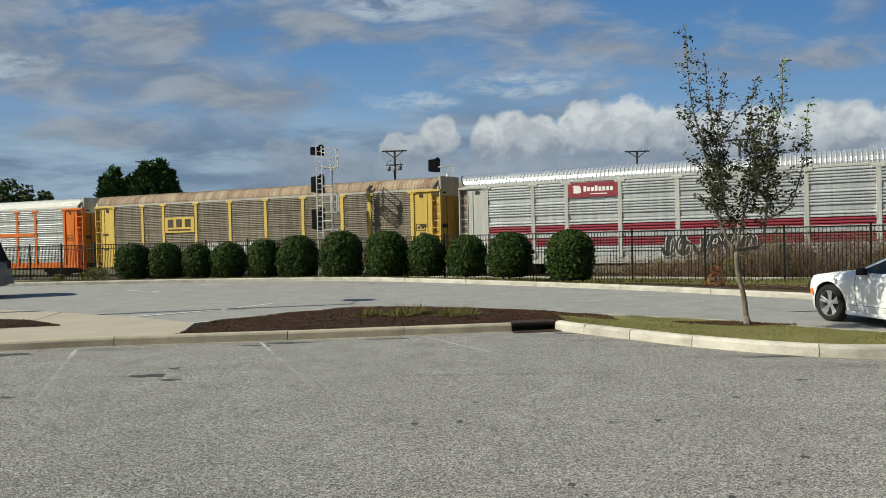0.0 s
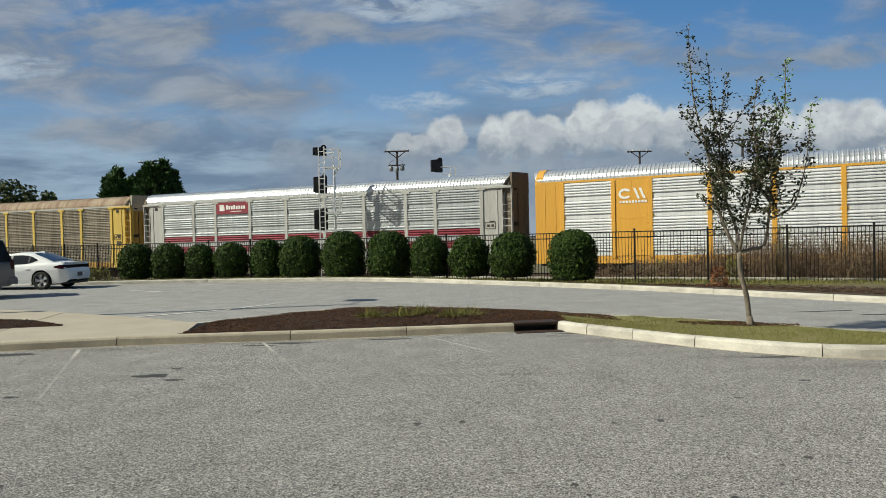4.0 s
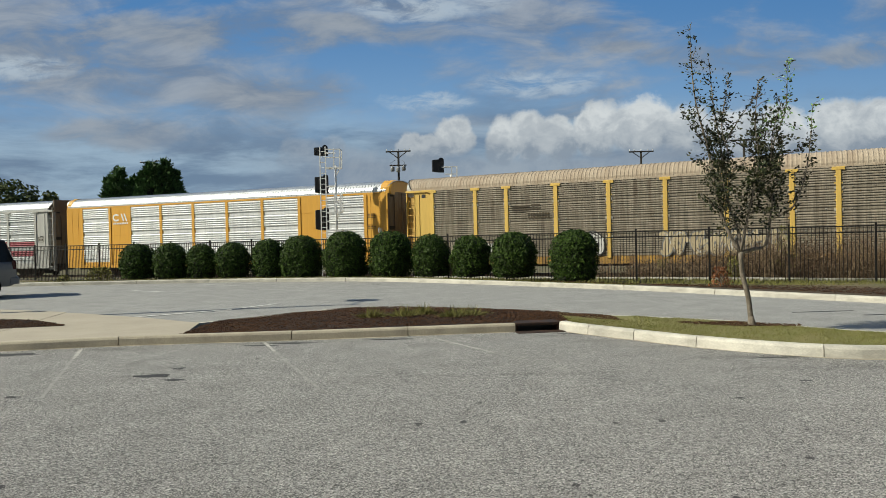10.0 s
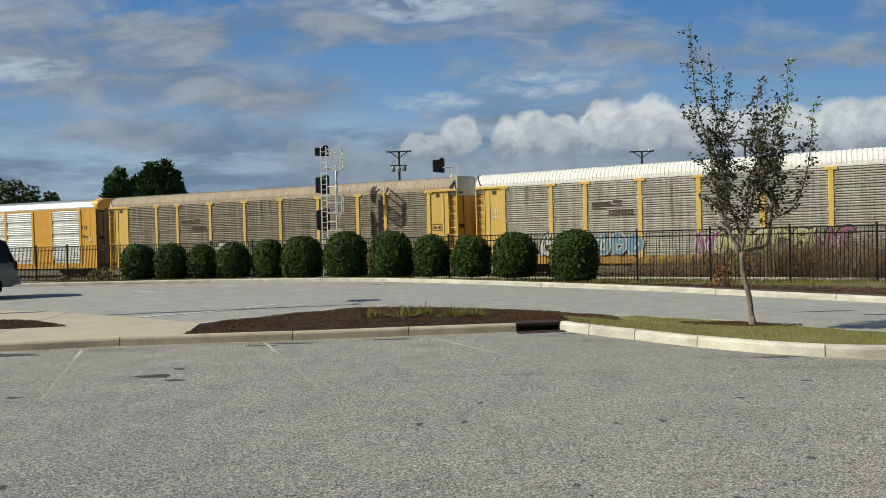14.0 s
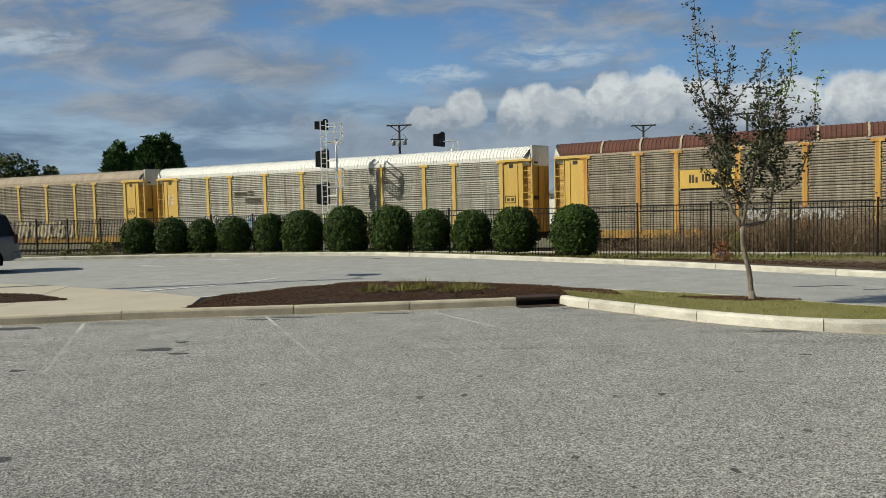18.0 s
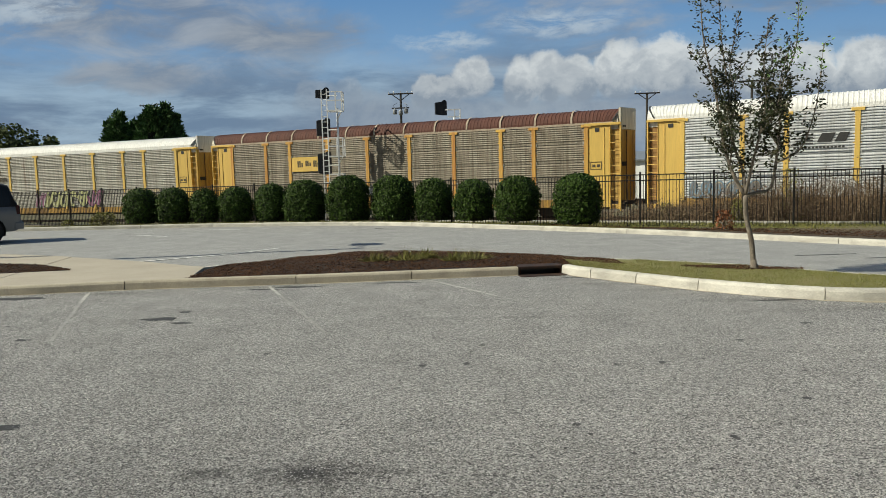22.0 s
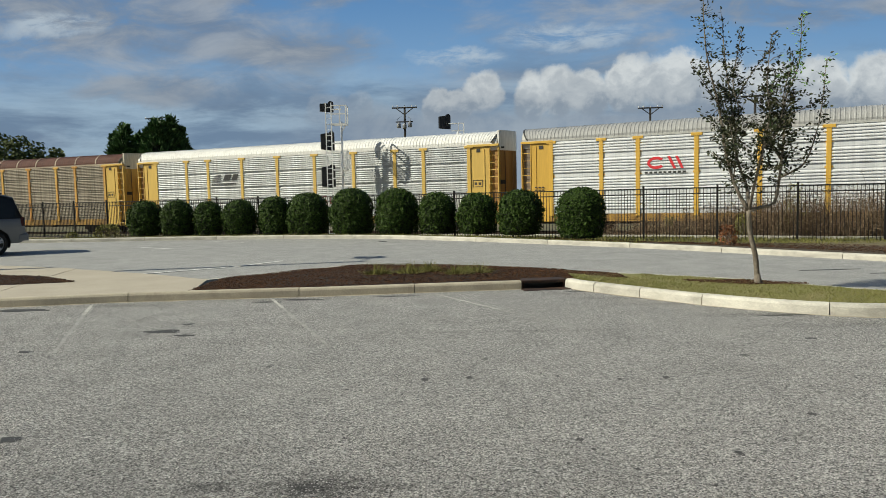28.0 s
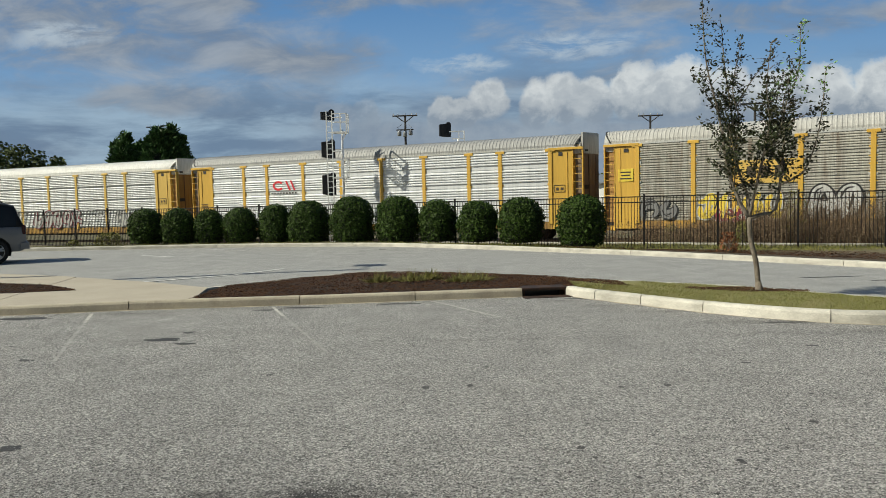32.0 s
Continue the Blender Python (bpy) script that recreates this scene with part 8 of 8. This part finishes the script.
    g.box(5.04, 5.062, -0.16, 0.16, 0.5, 0.66, 0.006)
    p = part("number_plate", fixed(g), PLATE, body, "number plate with plain bars")
    bars_g = Geo()
    for i in range(5):
        bars_g.box(5.062, 5.065, -0.11 + i * 0.05, -0.08 + i * 0.05, 0.55, 0.61)
    part("plate_bars", bars_g, INK, p)
    g = Geo()
    g.box(0.22, 0.28, -0.5, 0.5, 0.4, 0.6, 0.02)
    part("grille", fixed(g), BLACK_TRIM, body)
    g = Geo()
    g.add([(3.35, -0.02, 1.49), (3.35, 0.02, 1.49), (3.6, 0.03, 1.43), (3.6, -0.03, 1.43), (3.57, 0.0, 1.53)], [(0, 1, 4), (1, 2, 4), (2, 3, 4), (3, 0, 4)])
    part("roof_fin", g, CAR_WHITE, shell)
    wheels = []
    for x in (0.95, 4.0):
        for s in (-1, 1):
            wheels.append(wheel_part(top, "wheel", x, s * 0.825, 0.36, 5, s))
    return top, wheels


def suv():
    top = thing("silver_suv", pose(0, 0, 0), "parked silver-blue estate SUV with dark windows", "car")
    L, half = 5.2, 0.98
    low = [(0, 0.45), (0.2, 0.36), (5.0, 0.38), (5.2, 0.48)]
    shoulder = [(0, 0.85), (0.1, 0.98), (0.4, 1.02), (1.5, 1.1), (5.1, 1.15), (5.2, 1.12)]
    centre = [(0, 0.88), (0.1, 1.02), (0.4, 1.08), (1.5, 1.16), (5.1, 1.18), (5.2, 1.15)]
    plan = [(0, 0.8), (0.12, 0.92), (0.5, 1.0), (4.9, 1.0), (5.12, 0.97), (5.2, 0.93)]
    arches = [(0.95, 0.4), (4.3, 0.4)]
    body = car_body(top, CAR_SILVER, L, half, low, shoulder, centre, plan, arches, 0.46)
    roofline = [(1.45, 1.12), (2.1, 1.75), (2.5, 1.87), (4.6, 1.88), (4.9, 1.8), (5.12, 1.2), (5.16, 1.13)]
    belt = lambda x: interp(x, [(1.4, 1.1), (5.1, 1.14)])
    rl = lambda x: interp(x, roofline)
    wins = [("front_window", 1.9, 2.6, lambda x: belt(x) + 0.03, lambda x: rl(x) - 0.1), ("rear_window", 2.7, 3.6, lambda x: belt(x) + 0.03, lambda x: rl(x) - 0.1),
            ("cargo_window", 3.66, 4.94, lambda x: belt(x) + 0.03, lambda x: rl(x) - 0.06)]
    shell, side = cabin(top, CAR_DARK, (1.45, 5.16), roofline, 0.92, 0.72, belt, wins)
    sloped_glass(shell, "windscreen", 1.55, 1.2, 2.1, 1.74, 0.78, 0.64, 0.03)
    sloped_glass(shell, "back_glass", 4.93, 1.74, 5.12, 1.22, 0.66, 0.8, 0.02)
    for s in (-1, 1):
        g = Geo()
        g.box(5.08, 5.19, s * 0.9 - 0.05, s * 0.9 + 0.05, 0.92, 1.2, 0.02)
        part("tail_light", fixed(g), RED_LENS, body, "tall red tail lamp")
        g = Geo()
        g.tube([(2.4, s * 0.62, 1.93), (2.5, s * 0.62, 1.97), (4.5, s * 0.62, 1.97), (4.6, s * 0.62, 1.93)], 0.02, 6)
        part("roof_rail", g, BLACK_TRIM, shell)
        g = Geo()
        g.box(1.85, 2.02, min(s * 0.95, s * 1.13), max(s * 0.95, s * 1.13), 1.12, 1.3, 0.04)
        part("mirror", fixed(g), BLACK_TRIM, shell)
    g = Geo()
    g.box(5.0, 5.28, -0.93, 0.93, 0.45, 0.68, 0.04)
    part("rear_bumper", fixed(g), CAR_SILVER, body, "silver-grey bumper")
    for x in (0.95, 4.3):
        for s in (-1, 1):
            wheel_part(top, "wheel", x, s * 0.85, 0.39, 5, s)
    return top


SALOON, SALOON_WHEELS = saloon()
SALOON.scale = (0.98, 0.98, 0.98)
SUV = suv()
SUV.matrix_basis = pose(-18.93, 21.21, 0, 0, 0, 33)
SUV.scale = (1, 1, 1.05)


# ---- what moves ----
STARTS = {-1: -55.5, 0: -27.21, 1: 1.06, 2: 29.33, 3: 57.41, 4: 85.66, 5: 114.01, 6: 142.44, 7: 170.87, 8: 199.09}   # each car's front end along the line at the start


def motions():
    # the train rolls to the left at about six metres a second
    for k, car in TRAIN.items():
        rows = []
        for i in range(33):
            t = 1.0 * i
            u = STARTS[k] - 6.02187 * t + 0.00238 * t * t + float(np.interp(t, (0, 25, 29, 32), (0, 0, 0.07, -0.1)))
            # both bogies keep to the bend
            a, b = Vector((*along(u + 3.5), 0)), Vector((*along(u + CAR_LENGTH - 3.5), 0))
            d = (b - a).normalized()
            o = a - d * 3.5
            rows.append((t, pose(o.x, o.y, rail_z(o.x), 0, -math.degrees(math.atan(GRADE * d.x)), math.degrees(math.atan2(d.y, d.x)))))
        walk(car, rows)
    # the white car comes in from the right and leaves to the left; the points are those of its near wheels' midpoint
    keys = [(0.0, 7.68, 11.95, -79), (0.5, 6.42, 13.95, -69), (1.0, 4.8, 15.68, -50.5), (1.5, 2.45, 17.75, -44.5), (2.0, -0.36, 19.9, -37.5), (2.5, -3.95, 22.4, -32), (3.0, -7.9, 24.9, -26), (3.5, -12.2, 26.6, -18), (4.0, -17, 27.4, -4), (4.5, -21.8, 27.5, 0), (5.5, -31.5, 27.3, 0), (6.5, -40, 27.2, 0), (8.0, -50, 27.1, 0), (32.0, -50.001, 27.1, 0)]
    ts, px, py, pa = (np.array([q[i] for q in keys]) for i in range(4))

    def where(t):
        return float(np.interp(t, ts, px)), float(np.interp(t, ts, py)), float(np.interp(t, ts, pa))

    rows, spin = [], []
    for t, x, y, a in keys:
        m = pose(x, y, 0, 0, 0, a) @ pose(-2.426, 0.92, 0)
        rows.append((t, m))
    walk(SALOON, rows)
    dist, last, wrows = 0.0, where(0), []
    steps = 122
    for i in range(steps):
        t = i * 2 / 30
        w = where(t)
        dist += math.hypot(w[0] - last[0], w[1] - last[1])
        last = w
        wrows.append((t, dist))
    wrows.append((32.0, dist))
    for w in SALOON_WHEELS:
        at = w.location.copy()
        walk(w, [(t, pose(at.x, at.y, at.z, 0, -math.degrees(d / 0.36), 0)) for t, d in wrows])
    # the clouds drift slowly to the right
    walk(SKY, [(0.0, pose(0, 0, 0, 0, 0, 1.45)), (32.0, pose(0, 0, 0, 0, 0, -1.6))])


motions()
